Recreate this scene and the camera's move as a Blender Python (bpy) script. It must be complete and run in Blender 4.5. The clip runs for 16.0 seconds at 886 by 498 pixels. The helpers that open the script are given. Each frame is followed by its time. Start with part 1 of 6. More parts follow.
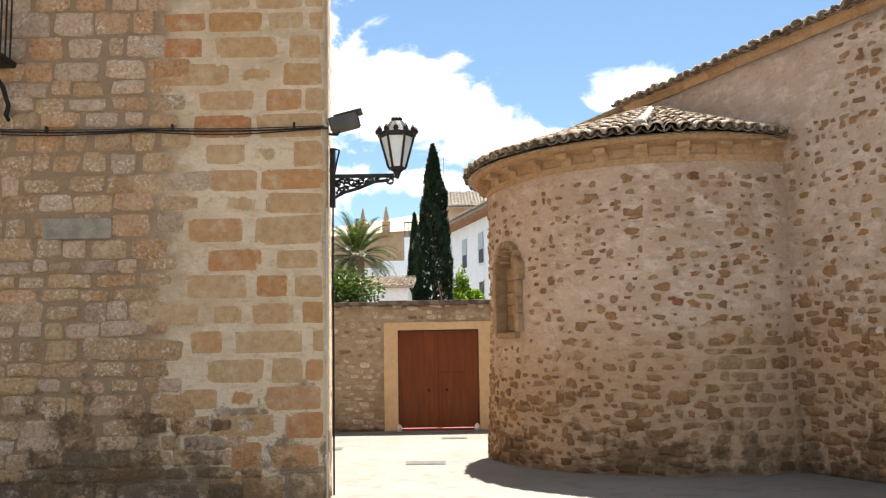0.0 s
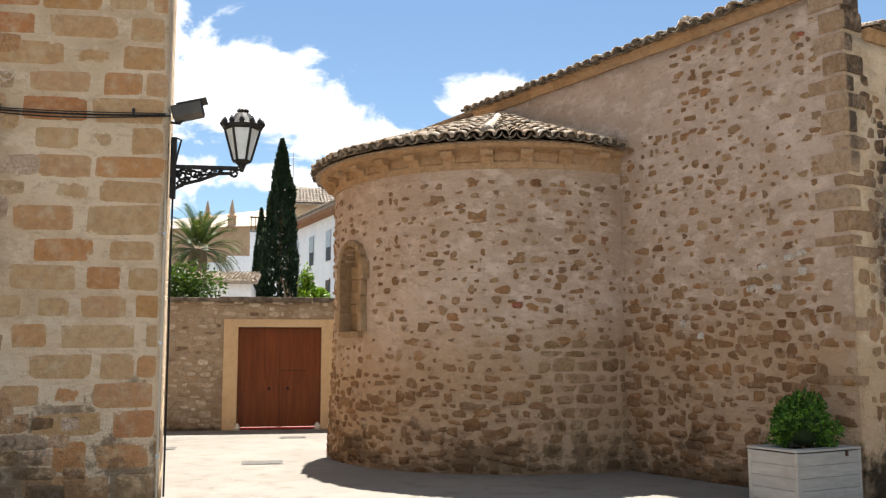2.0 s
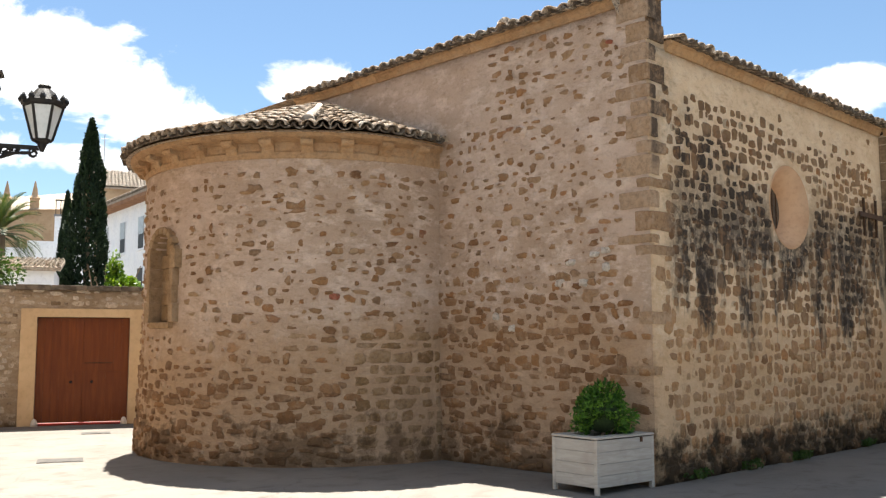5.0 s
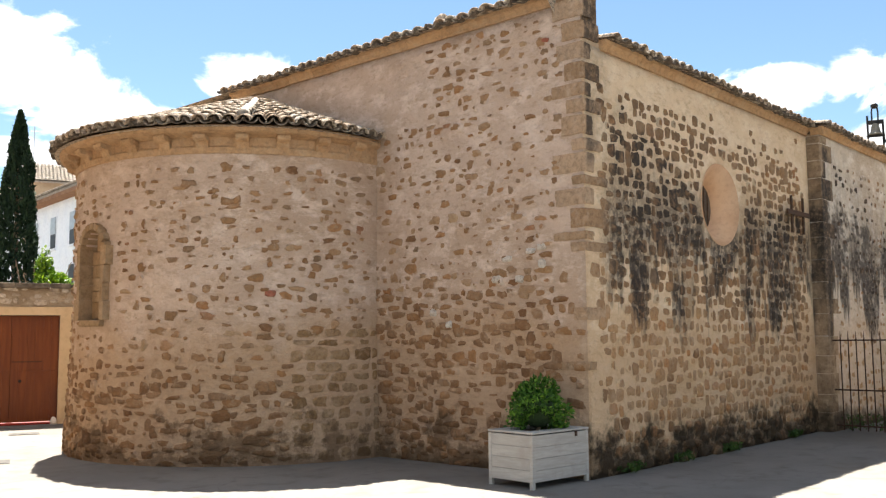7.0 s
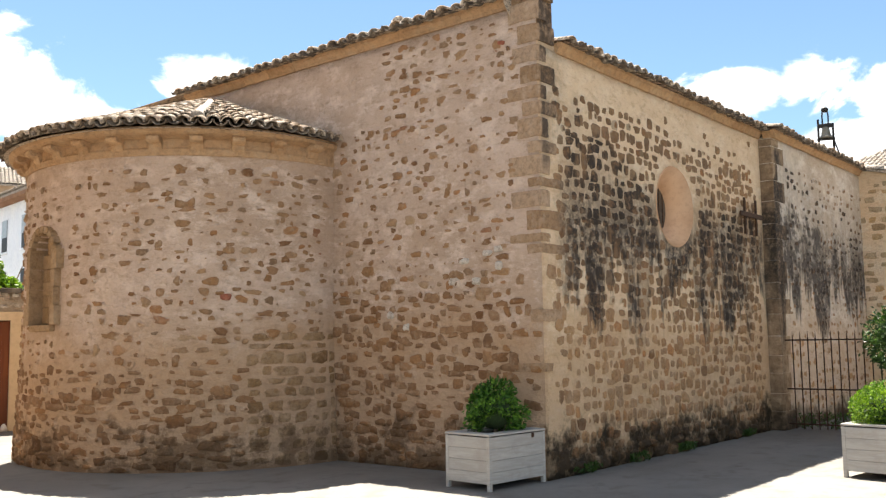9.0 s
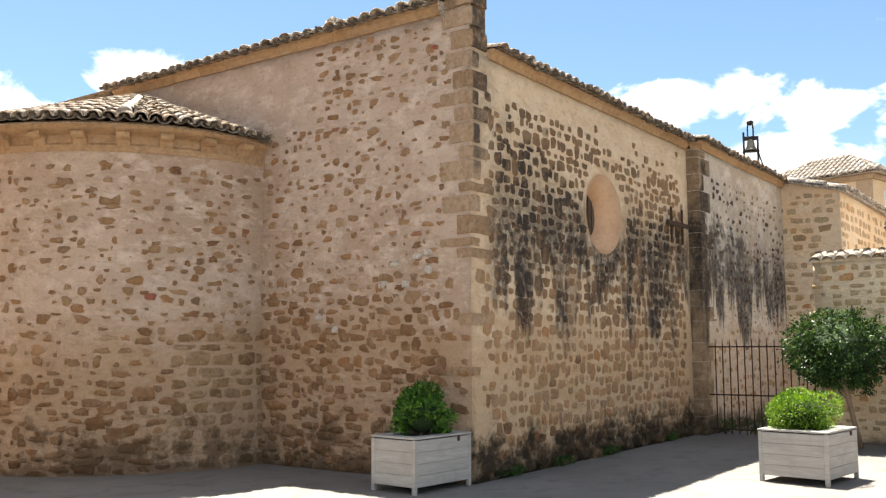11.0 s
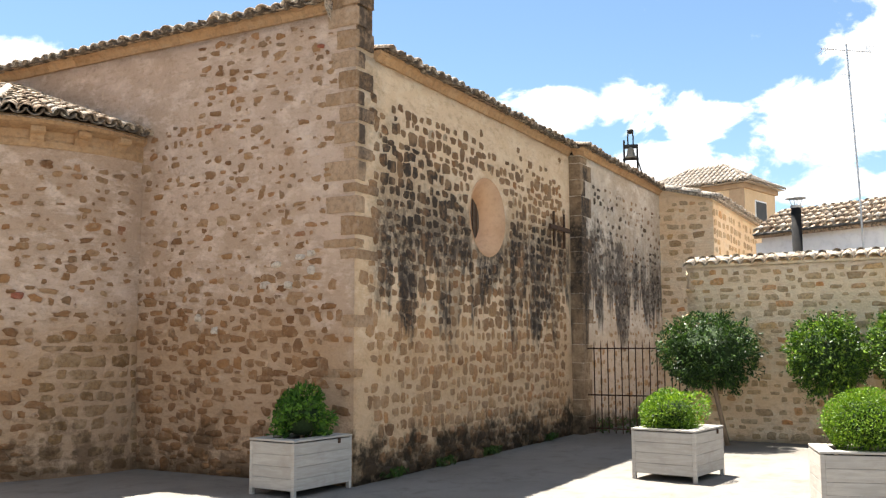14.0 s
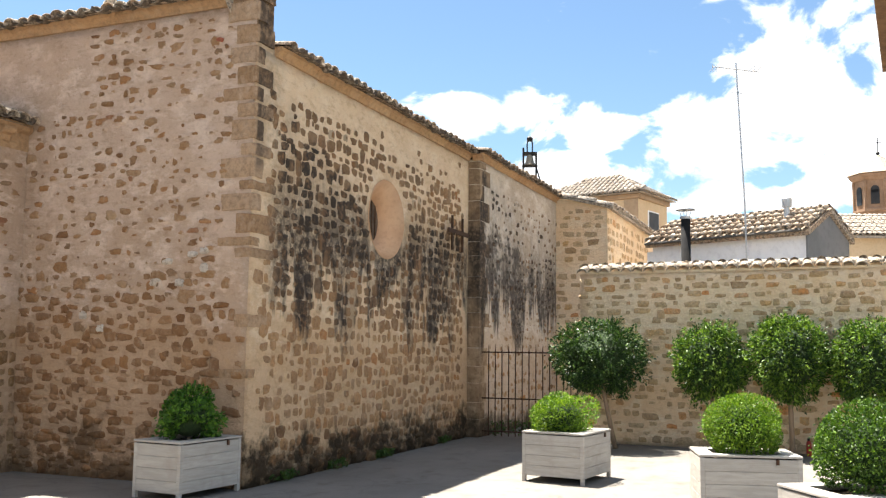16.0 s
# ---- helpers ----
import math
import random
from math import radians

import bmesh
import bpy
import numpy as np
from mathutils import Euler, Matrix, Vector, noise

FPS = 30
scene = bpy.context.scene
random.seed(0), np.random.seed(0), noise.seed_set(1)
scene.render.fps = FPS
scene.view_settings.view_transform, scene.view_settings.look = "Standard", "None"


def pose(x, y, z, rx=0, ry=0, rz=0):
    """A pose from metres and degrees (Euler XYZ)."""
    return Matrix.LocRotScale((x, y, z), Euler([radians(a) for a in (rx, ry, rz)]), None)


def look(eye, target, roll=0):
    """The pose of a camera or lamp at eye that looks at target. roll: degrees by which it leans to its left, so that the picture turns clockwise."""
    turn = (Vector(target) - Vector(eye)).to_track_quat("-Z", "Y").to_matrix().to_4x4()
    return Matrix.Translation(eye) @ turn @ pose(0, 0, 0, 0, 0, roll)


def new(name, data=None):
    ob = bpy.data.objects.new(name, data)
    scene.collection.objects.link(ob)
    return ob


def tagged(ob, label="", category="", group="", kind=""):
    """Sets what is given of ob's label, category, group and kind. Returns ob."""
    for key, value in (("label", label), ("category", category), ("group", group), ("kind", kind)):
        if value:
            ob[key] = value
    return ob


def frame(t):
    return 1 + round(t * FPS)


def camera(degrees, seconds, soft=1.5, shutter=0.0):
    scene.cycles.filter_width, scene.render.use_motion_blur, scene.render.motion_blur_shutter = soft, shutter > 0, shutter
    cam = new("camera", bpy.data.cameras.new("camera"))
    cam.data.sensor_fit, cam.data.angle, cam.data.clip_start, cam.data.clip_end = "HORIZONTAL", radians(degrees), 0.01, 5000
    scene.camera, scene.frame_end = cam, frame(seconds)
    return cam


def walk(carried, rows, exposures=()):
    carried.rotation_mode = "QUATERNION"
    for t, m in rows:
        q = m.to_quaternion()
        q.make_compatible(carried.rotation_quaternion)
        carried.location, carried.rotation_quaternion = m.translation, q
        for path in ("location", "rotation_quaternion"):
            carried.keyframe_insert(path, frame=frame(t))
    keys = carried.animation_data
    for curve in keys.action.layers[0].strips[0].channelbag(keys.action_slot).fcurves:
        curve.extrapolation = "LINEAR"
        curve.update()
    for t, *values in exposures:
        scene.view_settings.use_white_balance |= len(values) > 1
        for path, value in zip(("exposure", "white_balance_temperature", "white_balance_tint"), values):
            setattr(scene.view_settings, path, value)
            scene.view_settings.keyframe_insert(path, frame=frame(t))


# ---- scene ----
# the camera pans on the spot with a small sway of the hand
cam = camera(51.23, 16.0, 1.3)
PATH = [
    (0, (0.000, 0.000, 1.600), (96.592, 0.986, -23.746)),
    (0.5, (0.014, -0.004, 1.600), (96.717, 0.954, -25.667)),
    (1, (0.025, -0.006, 1.601), (96.651, 0.393, -28.104)),
    (1.5, (0.031, -0.010, 1.601), (96.507, -0.005, -30.917)),
    (2, (0.046, -0.010, 1.601), (96.455, 0.094, -33.279)),
    (2.5, (0.058, -0.015, 1.599), (96.459, 0.133, -35.349)),
    (3, (0.070, -0.022, 1.598), (96.462, 0.183, -37.394)),
    (3.5, (0.082, -0.022, 1.598), (96.346, 0.297, -39.256)),
    (4, (0.089, -0.026, 1.599), (96.164, 0.121, -41.207)),
    (6.5, (0.119, -0.055, 1.620), (95.668, 0.424, -47.198)),
    (7, (0.128, -0.063, 1.621), (95.602, 0.437, -47.991)),
    (7.5, (0.134, -0.062, 1.621), (95.568, 0.533, -48.922)),
    (8, (0.143, -0.065, 1.621), (95.609, 0.663, -49.393)),
    (10.5, (0.200, -0.133, 1.615), (95.885, 0.529, -53.229)),
    (11, (0.205, -0.147, 1.614), (95.922, 0.249, -54.482)),
    (11.5, (0.218, -0.167, 1.615), (95.938, 0.225, -55.500)),
    (12, (0.228, -0.184, 1.616), (95.899, 0.169, -56.494)),
    (12.5, (0.241, -0.189, 1.618), (95.815, 0.273, -57.506)),
    (13, (0.241, -0.190, 1.620), (95.816, 0.220, -59.083)),
    (13.5, (0.248, -0.195, 1.622), (95.858, 0.080, -60.296)),
    (14, (0.246, -0.204, 1.622), (95.955, 0.175, -61.358)),
    (14.5, (0.257, -0.214, 1.621), (96.039, 0.088, -62.346)),
    (15, (0.265, -0.223, 1.619), (96.081, -0.426, -63.941)),
    (15.5, (0.270, -0.232, 1.618), (96.119, -0.590, -65.702)),
    (16, (0.272, -0.235, 1.618), (96.138, -0.649, -67.637)),
]
walk(cam, [(t, pose(*p, *r)) for t, p, r in PATH],
     [(0.0, 2.02), (0.5, 1.88), (1.5, 1.83), (4.0, 1.85), (6.5, 2.22), (10.5, 2.23), (16.0, 2.22)])

# ---- sky, sun ----
SUN = Vector((0.18, 0.345, 1.0)).normalized()
world = bpy.data.worlds.new("sky")
scene.world = world
world.use_nodes = True


def build_sky():
    nt = world.node_tree
    n, l = nt.nodes, nt.links
    n.clear()
    out = n.new("ShaderNodeOutputWorld")
    bg = n.new("ShaderNodeBackground")
    sky = n.new("ShaderNodeTexSky")
    sky.sky_type, sky.sun_disc = "NISHITA", False
    sky.sun_elevation = math.asin(SUN.z)
    sky.sun_rotation = math.atan2(SUN.x, SUN.y)
    sky.air_density, sky.dust_density, sky.ozone_density = 1.0, 0.3, 1.2
    tc = n.new("ShaderNodeTexCoord")
    sep = n.new("ShaderNodeSeparateXYZ")
    l.new(tc.outputs["Generated"], sep.inputs[0])

    def calc(op, a, b=None, c=None):
        q = n.new("ShaderNodeMath")
        q.operation = op
        for i, v in enumerate((a, b, c)):
            if isinstance(v, (int, float)):
                q.inputs[i].default_value = v
            elif v is not None:
                l.new(v, q.inputs[i])
        return q.outputs[0]

    az = calc("MULTIPLY", calc("ARCTAN2", sep.outputs["X"], sep.outputs["Y"]), 57.2958)
    el = calc("MULTIPLY", calc("ARCSINE", sep.outputs["Z"]), 57.2958)
    # heaps of cumulus: bearing, height, half width and half height in degrees
    mass = None
    for a, e, w, h in CLOUDS:
        p = calc("MULTIPLY_ADD", az, 1.0 / w, -a / w)
        q = calc("MULTIPLY_ADD", el, 1.0 / h, -e / h)
        one = calc("SUBTRACT", 1.0, calc("SQRT", calc("ADD", calc("MULTIPLY", p, p), calc("MULTIPLY", q, q))))
        mass = one if mass is None else calc("MAXIMUM", mass, one)
    # scattered cloud elsewhere in the sky
    far = n.new("ShaderNodeTexNoise")
    far.inputs["Scale"].default_value, far.inputs["Detail"].default_value = 2.2, 6.0
    l.new(tc.outputs["Generated"], far.inputs["Vector"])
    away = calc("MAXIMUM", calc("MULTIPLY_ADD", az, 0.05, -4.9), calc("MULTIPLY_ADD", az, -0.05, 0.3))
    away = calc("MINIMUM", calc("MAXIMUM", calc("MAXIMUM", away, calc("MULTIPLY_ADD", el, 0.08, -2.2)), 0.0), 1.0)
    rest = calc("MULTIPLY_ADD", calc("SUBTRACT", far.outputs["Fac"], 0.52), 3.0, calc("MULTIPLY_ADD", away, 1.0, -1.0))
    mass = calc("MAXIMUM", calc("MAXIMUM", mass, -1.2), rest)
    # billows of two sizes, flattened towards the base
    mp = n.new("ShaderNodeMapping")
    mp.inputs["Scale"].default_value = (1.0, 1.0, 1.5)
    l.new(tc.outputs["Generated"], mp.inputs[0])
    big = n.new("ShaderNodeTexNoise")
    big.inputs["Scale"].default_value, big.inputs["Detail"].default_value = 11.0, 8.0
    big.inputs["Roughness"].default_value, big.inputs["Distortion"].default_value = 0.58, 0.35
    l.new(mp.outputs[0], big.inputs["Vector"])
    add = calc("MULTIPLY_ADD", calc("SUBTRACT", big.outputs["Fac"], 0.5), 3.4, mass)
    cov = n.new("ShaderNodeMapRange"); cov.interpolation_type = "SMOOTHSTEP"
    cov.inputs["From Min"].default_value, cov.inputs["From Max"].default_value = -0.04, 0.34
    l.new(add, cov.inputs["Value"])
    mix = n.new("ShaderNodeMix"); mix.data_type = "RGBA"
    l.new(cov.outputs[0], mix.inputs["Factor"])
    tone = n.new("ShaderNodeMix"); tone.data_type, tone.blend_type = "RGBA", "MULTIPLY"
    tone.inputs["Factor"].default_value = 1.0
    tone.inputs["B"].default_value = (0.93, 1.03, 1.06, 1)
    l.new(sky.outputs[0], tone.inputs["A"])
    l.new(tone.outputs["Result"], mix.inputs["A"])
    body = n.new("ShaderNodeMix"); body.data_type = "RGBA"
    body.inputs["A"].default_value, body.inputs["B"].default_value = (8.6, 9.0, 9.4, 1), (10.5, 10.6, 10.8, 1)
    l.new(calc("MULTIPLY", calc("MAXIMUM", add, 0.0), 0.9), body.inputs["Factor"])
    l.new(body.outputs["Result"], mix.inputs["B"])
    l.new(mix.outputs["Result"], bg.inputs["Color"])
    bg.inputs["Strength"].default_value = 0.038
    l.new(bg.outputs[0], out.inputs[0])


CLOUDS = [(15.0, 17.5, 5.5, 6.0), (20.0, 16.0, 4.6, 3.2), (25.5, 14.2, 4.8, 2.4), (30.0, 13.2, 3.6, 1.5), (16.0, 10.5, 5.0, 2.0),
          (35.8, 15.8, 2.6, 1.6), (38.5, 14.8, 1.6, 1.0), (23.5, 10.6, 2.2, 0.9), (68.5, 14.6, 3.2, 1.5),
          (73.0, 14.6, 2.2, 1.8), (77.5, 13.6, 2.6, 1.6), (75.5, 10.9, 3.8, 1.2), (83.5, 13.6, 4.2, 2.6), (88.5, 15.6, 4.6, 4.0),
          (94.5, 14.5, 5.0, 4.6), (87.0, 11.6, 6.0, 1.6), (90.0, 14.5, 8.5, 5.5), (91.0, 9.0, 7.0, 1.2)]
build_sky()
lamp = bpy.data.lights.new("sun", "SUN")
lamp.energy, lamp.angle, lamp.color = 5.0, radians(0.53), (1.0, 0.95, 0.87)
sun = new("sun", lamp)
sun.matrix_world = look(SUN * 60, (0, 0, 0))


# ---- materials ----
class Mat:
    """A small builder for node materials."""

    def __init__(self, name, rough=0.9, metal=0.0, spec=0.3):
        self.m = bpy.data.materials.new(name)
        self.m.use_nodes = True
        self.n, self.l = self.m.node_tree.nodes, self.m.node_tree.links
        self.b = self.n["Principled BSDF"]
        self.b.inputs["Roughness"].default_value = rough
        self.b.inputs["Metallic"].default_value = metal
        self.b.inputs["Specular IOR Level"].default_value = spec
        self.geo = self.n.new("ShaderNodeNewGeometry")

    def vec(self, scale=(1, 1, 1), use_object=False):
        mp = self.n.new("ShaderNodeMapping")
        mp.inputs["Scale"].default_value = scale
        if use_object:
            tc = self.n.new("ShaderNodeTexCoord")
            self.l.new(tc.outputs["Object"], mp.inputs[0])
        else:
            self.l.new(self.geo.outputs["Position"], mp.inputs[0])
        return mp.outputs[0]

    def noise(self, scale, detail=4.0, rough=0.55, stretch=(1, 1, 1), use_object=False, distortion=0.0):
        t = self.n.new("ShaderNodeTexNoise")
        t.inputs["Scale"].default_value, t.inputs["Detail"].default_value = scale, detail
        t.inputs["Roughness"].default_value, t.inputs["Distortion"].default_value = rough, distortion
        self.l.new(self.vec(stretch, use_object), t.inputs["Vector"])
        return t.outputs["Fac"]

    def rng(self, value, a, b, c=0.0, d=1.0):
        r = self.n.new("ShaderNodeMapRange")
        r.interpolation_type = "SMOOTHSTEP"
        for k, v in zip(("From Min", "From Max", "To Min", "To Max"), (a, b, c, d)):
            r.inputs[k].default_value = v
        self.l.new(value, r.inputs["Value"])
        return r.outputs[0]

    def math(self, op, a, b=None):
        m = self.n.new("ShaderNodeMath")
        m.operation = op
        for i, v in enumerate((a, b)):
            if v is None:
                continue
            if isinstance(v, (int, float)):
                m.inputs[i].default_value = v
            else:
                self.l.new(v, m.inputs[i])
        return m.outputs[0]

    def mix(self, fac, a, b, kind="MIX"):
        m = self.n.new("ShaderNodeMix")
        m.data_type, m.blend_type = "RGBA", kind
        for k, v in (("Factor", fac), ("A", a), ("B", b)):
            if isinstance(v, (int, float)):
                m.inputs[k].default_value = v
            elif isinstance(v, tuple):
                m.inputs[k].default_value = (*v, 1)
            else:
                self.l.new(v, m.inputs[k])
        return m.outputs["Result"]

    def ramp(self, fac, stops, hard=False):
        r = self.n.new("ShaderNodeValToRGB")
        cr = r.color_ramp
        cr.interpolation = "CONSTANT" if hard else "LINEAR"
        while len(cr.elements) < len(stops):
            cr.elements.new(0.5)
        for e, (p, c) in zip(cr.elements, stops):
            e.position, e.color = p, (*c, 1)
        self.l.new(fac, r.inputs[0])
        return r.outputs[0]

    def each(self):
        """A random number for each piece, whether an object or an island."""
        oi = self.n.new("ShaderNodeObjectInfo")
        return self.math("FRACT", self.math("ADD", oi.outputs["Random"], self.geo.outputs["Random Per Island"]))

    def xyz(self):
        s = self.n.new("ShaderNodeSeparateXYZ")
        self.l.new(self.geo.outputs["Position"], s.inputs[0])
        return s.outputs

    def color(self, c):
        if isinstance(c, tuple):
            self.b.inputs["Base Color"].default_value = (*c, 1)
        else:
            self.l.new(c, self.b.inputs["Base Color"])
        return self

    def bump(self, h, strength=0.4, dist=0.02):
        bp = self.n.new("ShaderNodeBump")
        bp.inputs["Strength"].default_value, bp.inputs["Distance"].default_value = strength, dist
        self.l.new(h, bp.inputs["Height"])
        self.l.new(bp.outputs[0], self.b.inputs["Normal"])
        return self


def lichen(m, bed=False):
    """Black lichen and run-off on the long side wall: ragged tongues below the plastered top."""
    x, y, z = m.xyz()
    streak = m.rng(m.noise(1.0, 4, 0.6, (2.2, 1.0, 0.30)), 0.34, 0.66)
    fine = m.noise(13.0, 6, 0.74)
    blot = m.noise(2.2, 4, 0.6)
    lower = m.math("ADD", m.math("MULTIPLY", streak, 1.25), 1.32)        # where the tongues end
    up = m.rng(m.math("SUBTRACT", z, m.math("ADD", lower, m.math("MULTIPLY", fine, 0.5))), -0.25, 0.2)
    top = m.math("ADD", m.math("MULTIPLY", blot, 1.5), 3.85)
    top = m.math("SUBTRACT", top, m.math("MULTIPLY", m.rng(x, 9.9, 12.4), 0.85))
    top = m.math("ADD", top, m.math("MULTIPLY", m.rng(x, 16.3, 16.6), 1.25))
    top = m.math("SUBTRACT", top, m.math("MULTIPLY", m.rng(x, 16.8, 20.5), 0.85))
    down = m.rng(m.math("SUBTRACT", top, z), -0.35, 0.35)
    near = m.rng(m.math("ADD", x, m.math("MULTIPLY", fine, 0.5)), 9.72, 10.3)
    band = m.math("MULTIPLY", m.math("MULTIPLY", up, down), near)
    grain = m.rng(m.math("ADD", fine, m.math("MULTIPLY", blot, 0.6)), 0.60, 0.86)
    patchy = m.rng(m.noise(1.5, 4, 0.6, (1.9, 1, 0.42)), 0.34, 0.50, 0.40, 1.0)
    main = m.math("MULTIPLY", m.math("MULTIPLY", band, patchy), m.math("ADD", m.math("MULTIPLY", grain, 0.46), 0.50))
    if bed:
        # the joints stay pale high up and near the corner, where the crust holds to the stones alone
        clean = m.rng(m.math("ADD", z, m.math("MULTIPLY", blot, 1.2)), 4.7, 3.5, 0.28, 1.0)
        main = m.math("MULTIPLY", main, m.math("MULTIPLY", clean, m.rng(m.noise(7.0, 5, 0.66, (1, 1, 0.7)), 0.32, 0.50, 0.40, 1.0)))
    else:
        # a brown patina on the bare stones all over the weather side
        old = m.math("MULTIPLY", m.rng(z, 1.7, 2.5), m.rng(x, 15.5, 10.5, 0.30, 0.58))
        old = m.math("MULTIPLY", old, m.rng(blot, 0.3, 0.6, 0.5, 1.0))
        main = m.math("MAXIMUM", main, m.math("MULTIPLY", old, near))
    # broad blotches over the rendered west bay, lower away from the step
    high = m.math("SUBTRACT", 4.25, m.math("MULTIPLY", m.rng(x, 16.6, 20.4), 0.8))
    high = m.math("ADD", high, m.math("MULTIPLY", m.math("SUBTRACT", blot, 0.5), 1.8))
    west = m.math("MULTIPLY", m.rng(x, 16.5, 16.6), m.rng(m.math("SUBTRACT", high, z), 0.0, 0.35))
    west = m.math("MULTIPLY", m.math("MULTIPLY", west, up), m.rng(m.noise(4.5, 6, 0.74, (1, 1, 0.8)), 0.38, 0.56, 0.05, 0.88))
    main = m.math("MAXIMUM", main, west)
    # weathered crust on the rainy face of the corner pier
    pier = m.math("MULTIPLY", m.rng(x, 9.31, 9.35), m.rng(x, 10.05, 9.75))
    pier = m.math("MULTIPLY", pier, m.rng(m.math("ADD", z, blot), 4.0, 4.7))
    crust = m.math("MULTIPLY", pier, m.rng(m.math("ADD", fine, blot), 0.80, 1.12, 0.25, 0.85))
    return m.math("MAXIMUM", main, m.math("MULTIPLY", crust, 0.35 if bed else 1.0))


def foot_tone(m, height, depth, even=0.0):
    """Ragged darkening towards a wall's foot: damp black on the side wall, brown elsewhere."""
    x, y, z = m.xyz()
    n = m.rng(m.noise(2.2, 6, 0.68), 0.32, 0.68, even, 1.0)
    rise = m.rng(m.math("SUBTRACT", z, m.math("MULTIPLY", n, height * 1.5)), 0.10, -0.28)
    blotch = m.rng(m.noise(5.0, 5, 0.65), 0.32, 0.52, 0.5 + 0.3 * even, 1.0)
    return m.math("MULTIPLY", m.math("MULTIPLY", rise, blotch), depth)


def lime_base(m, a, b, c, side=False, ochre=0.0, split=None):
    """Colour of old lime mortar before lichen and foot tone: clouds, trowel smears, pits and grit."""
    col = m.mix(m.rng(m.noise(0.55, 4, 0.6), 0.38, 0.62), a, b)
    col = m.mix(m.rng(m.noise(2.6, 6, 0.68, (1, 1, 1.8)), 0.46, 0.66), col, c)
    if ochre:
        # the lower courses were repointed in a browner, coarser lime
        x, y, z = m.xyz()
        edge = m.math("SUBTRACT", z, m.math("MULTIPLY", m.noise(0.9, 5, 0.65), 2.6))
        col = m.mix(m.rng(edge, 1.15, 0.0, 0, ochre), col, (0.60, 0.385, 0.215) if side else (0.51, 0.325, 0.185))
    if split:
        # older, darker bedding along one end of the wall
        x, y, z = m.xyz()
        along = m.math("SUBTRACT", m.math("MULTIPLY", x, 0.916), m.math("MULTIPLY", y, 0.4))
        along = m.math("ADD", along, m.math("MULTIPLY", m.noise(1.6, 5, 0.65), 0.9))
        col = m.mix(m.rng(along, split + 0.75, split + 0.25), col, (0.33, 0.225, 0.14))
    col = m.mix(m.rng(m.noise(5.5, 6, 0.7, (1, 1, 2.4)), 0.50, 0.68, 0, 0.45), col, tuple(v * k for v, k in zip(b, (0.72, 0.65, 0.58))))
    col = m.mix(m.rng(m.noise(15.0, 6, 0.72), 0.54, 0.70, 0, 0.45), col, (0.62, 0.55, 0.48), "MULTIPLY")
    return m.mix(m.rng(m.noise(60.0, 3, 0.6), 0.45, 0.70, 0.0, 0.35), col, (1.25, 1.25, 1.25), "MULTIPLY")


def plaster(name, bed, side=False, foot=0.3, foot_depth=0.6):
    m = Mat(name, 0.95, spec=0.15)
    col = lime_base(m, **bed)
    if side:
        col = m.mix(lichen(m, True), col, (0.062, 0.052, 0.046))
    col = m.mix(foot_tone(m, foot, foot_depth, 0.4 if side else 0.0), col, (0.035, 0.026, 0.016) if side else (0.12, 0.065, 0.03))
    m.color(col)
    h = m.math("ADD", m.noise(9.0, 6, 0.65), m.math("MULTIPLY", m.noise(60.0, 4, 0.65), 0.4))
    h = m.math("ADD", h, m.math("MULTIPLY", m.noise(3.0, 5, 0.6, (1, 1, 2.2)), 0.9))
    return m.bump(h, 1.0, 0.07).m


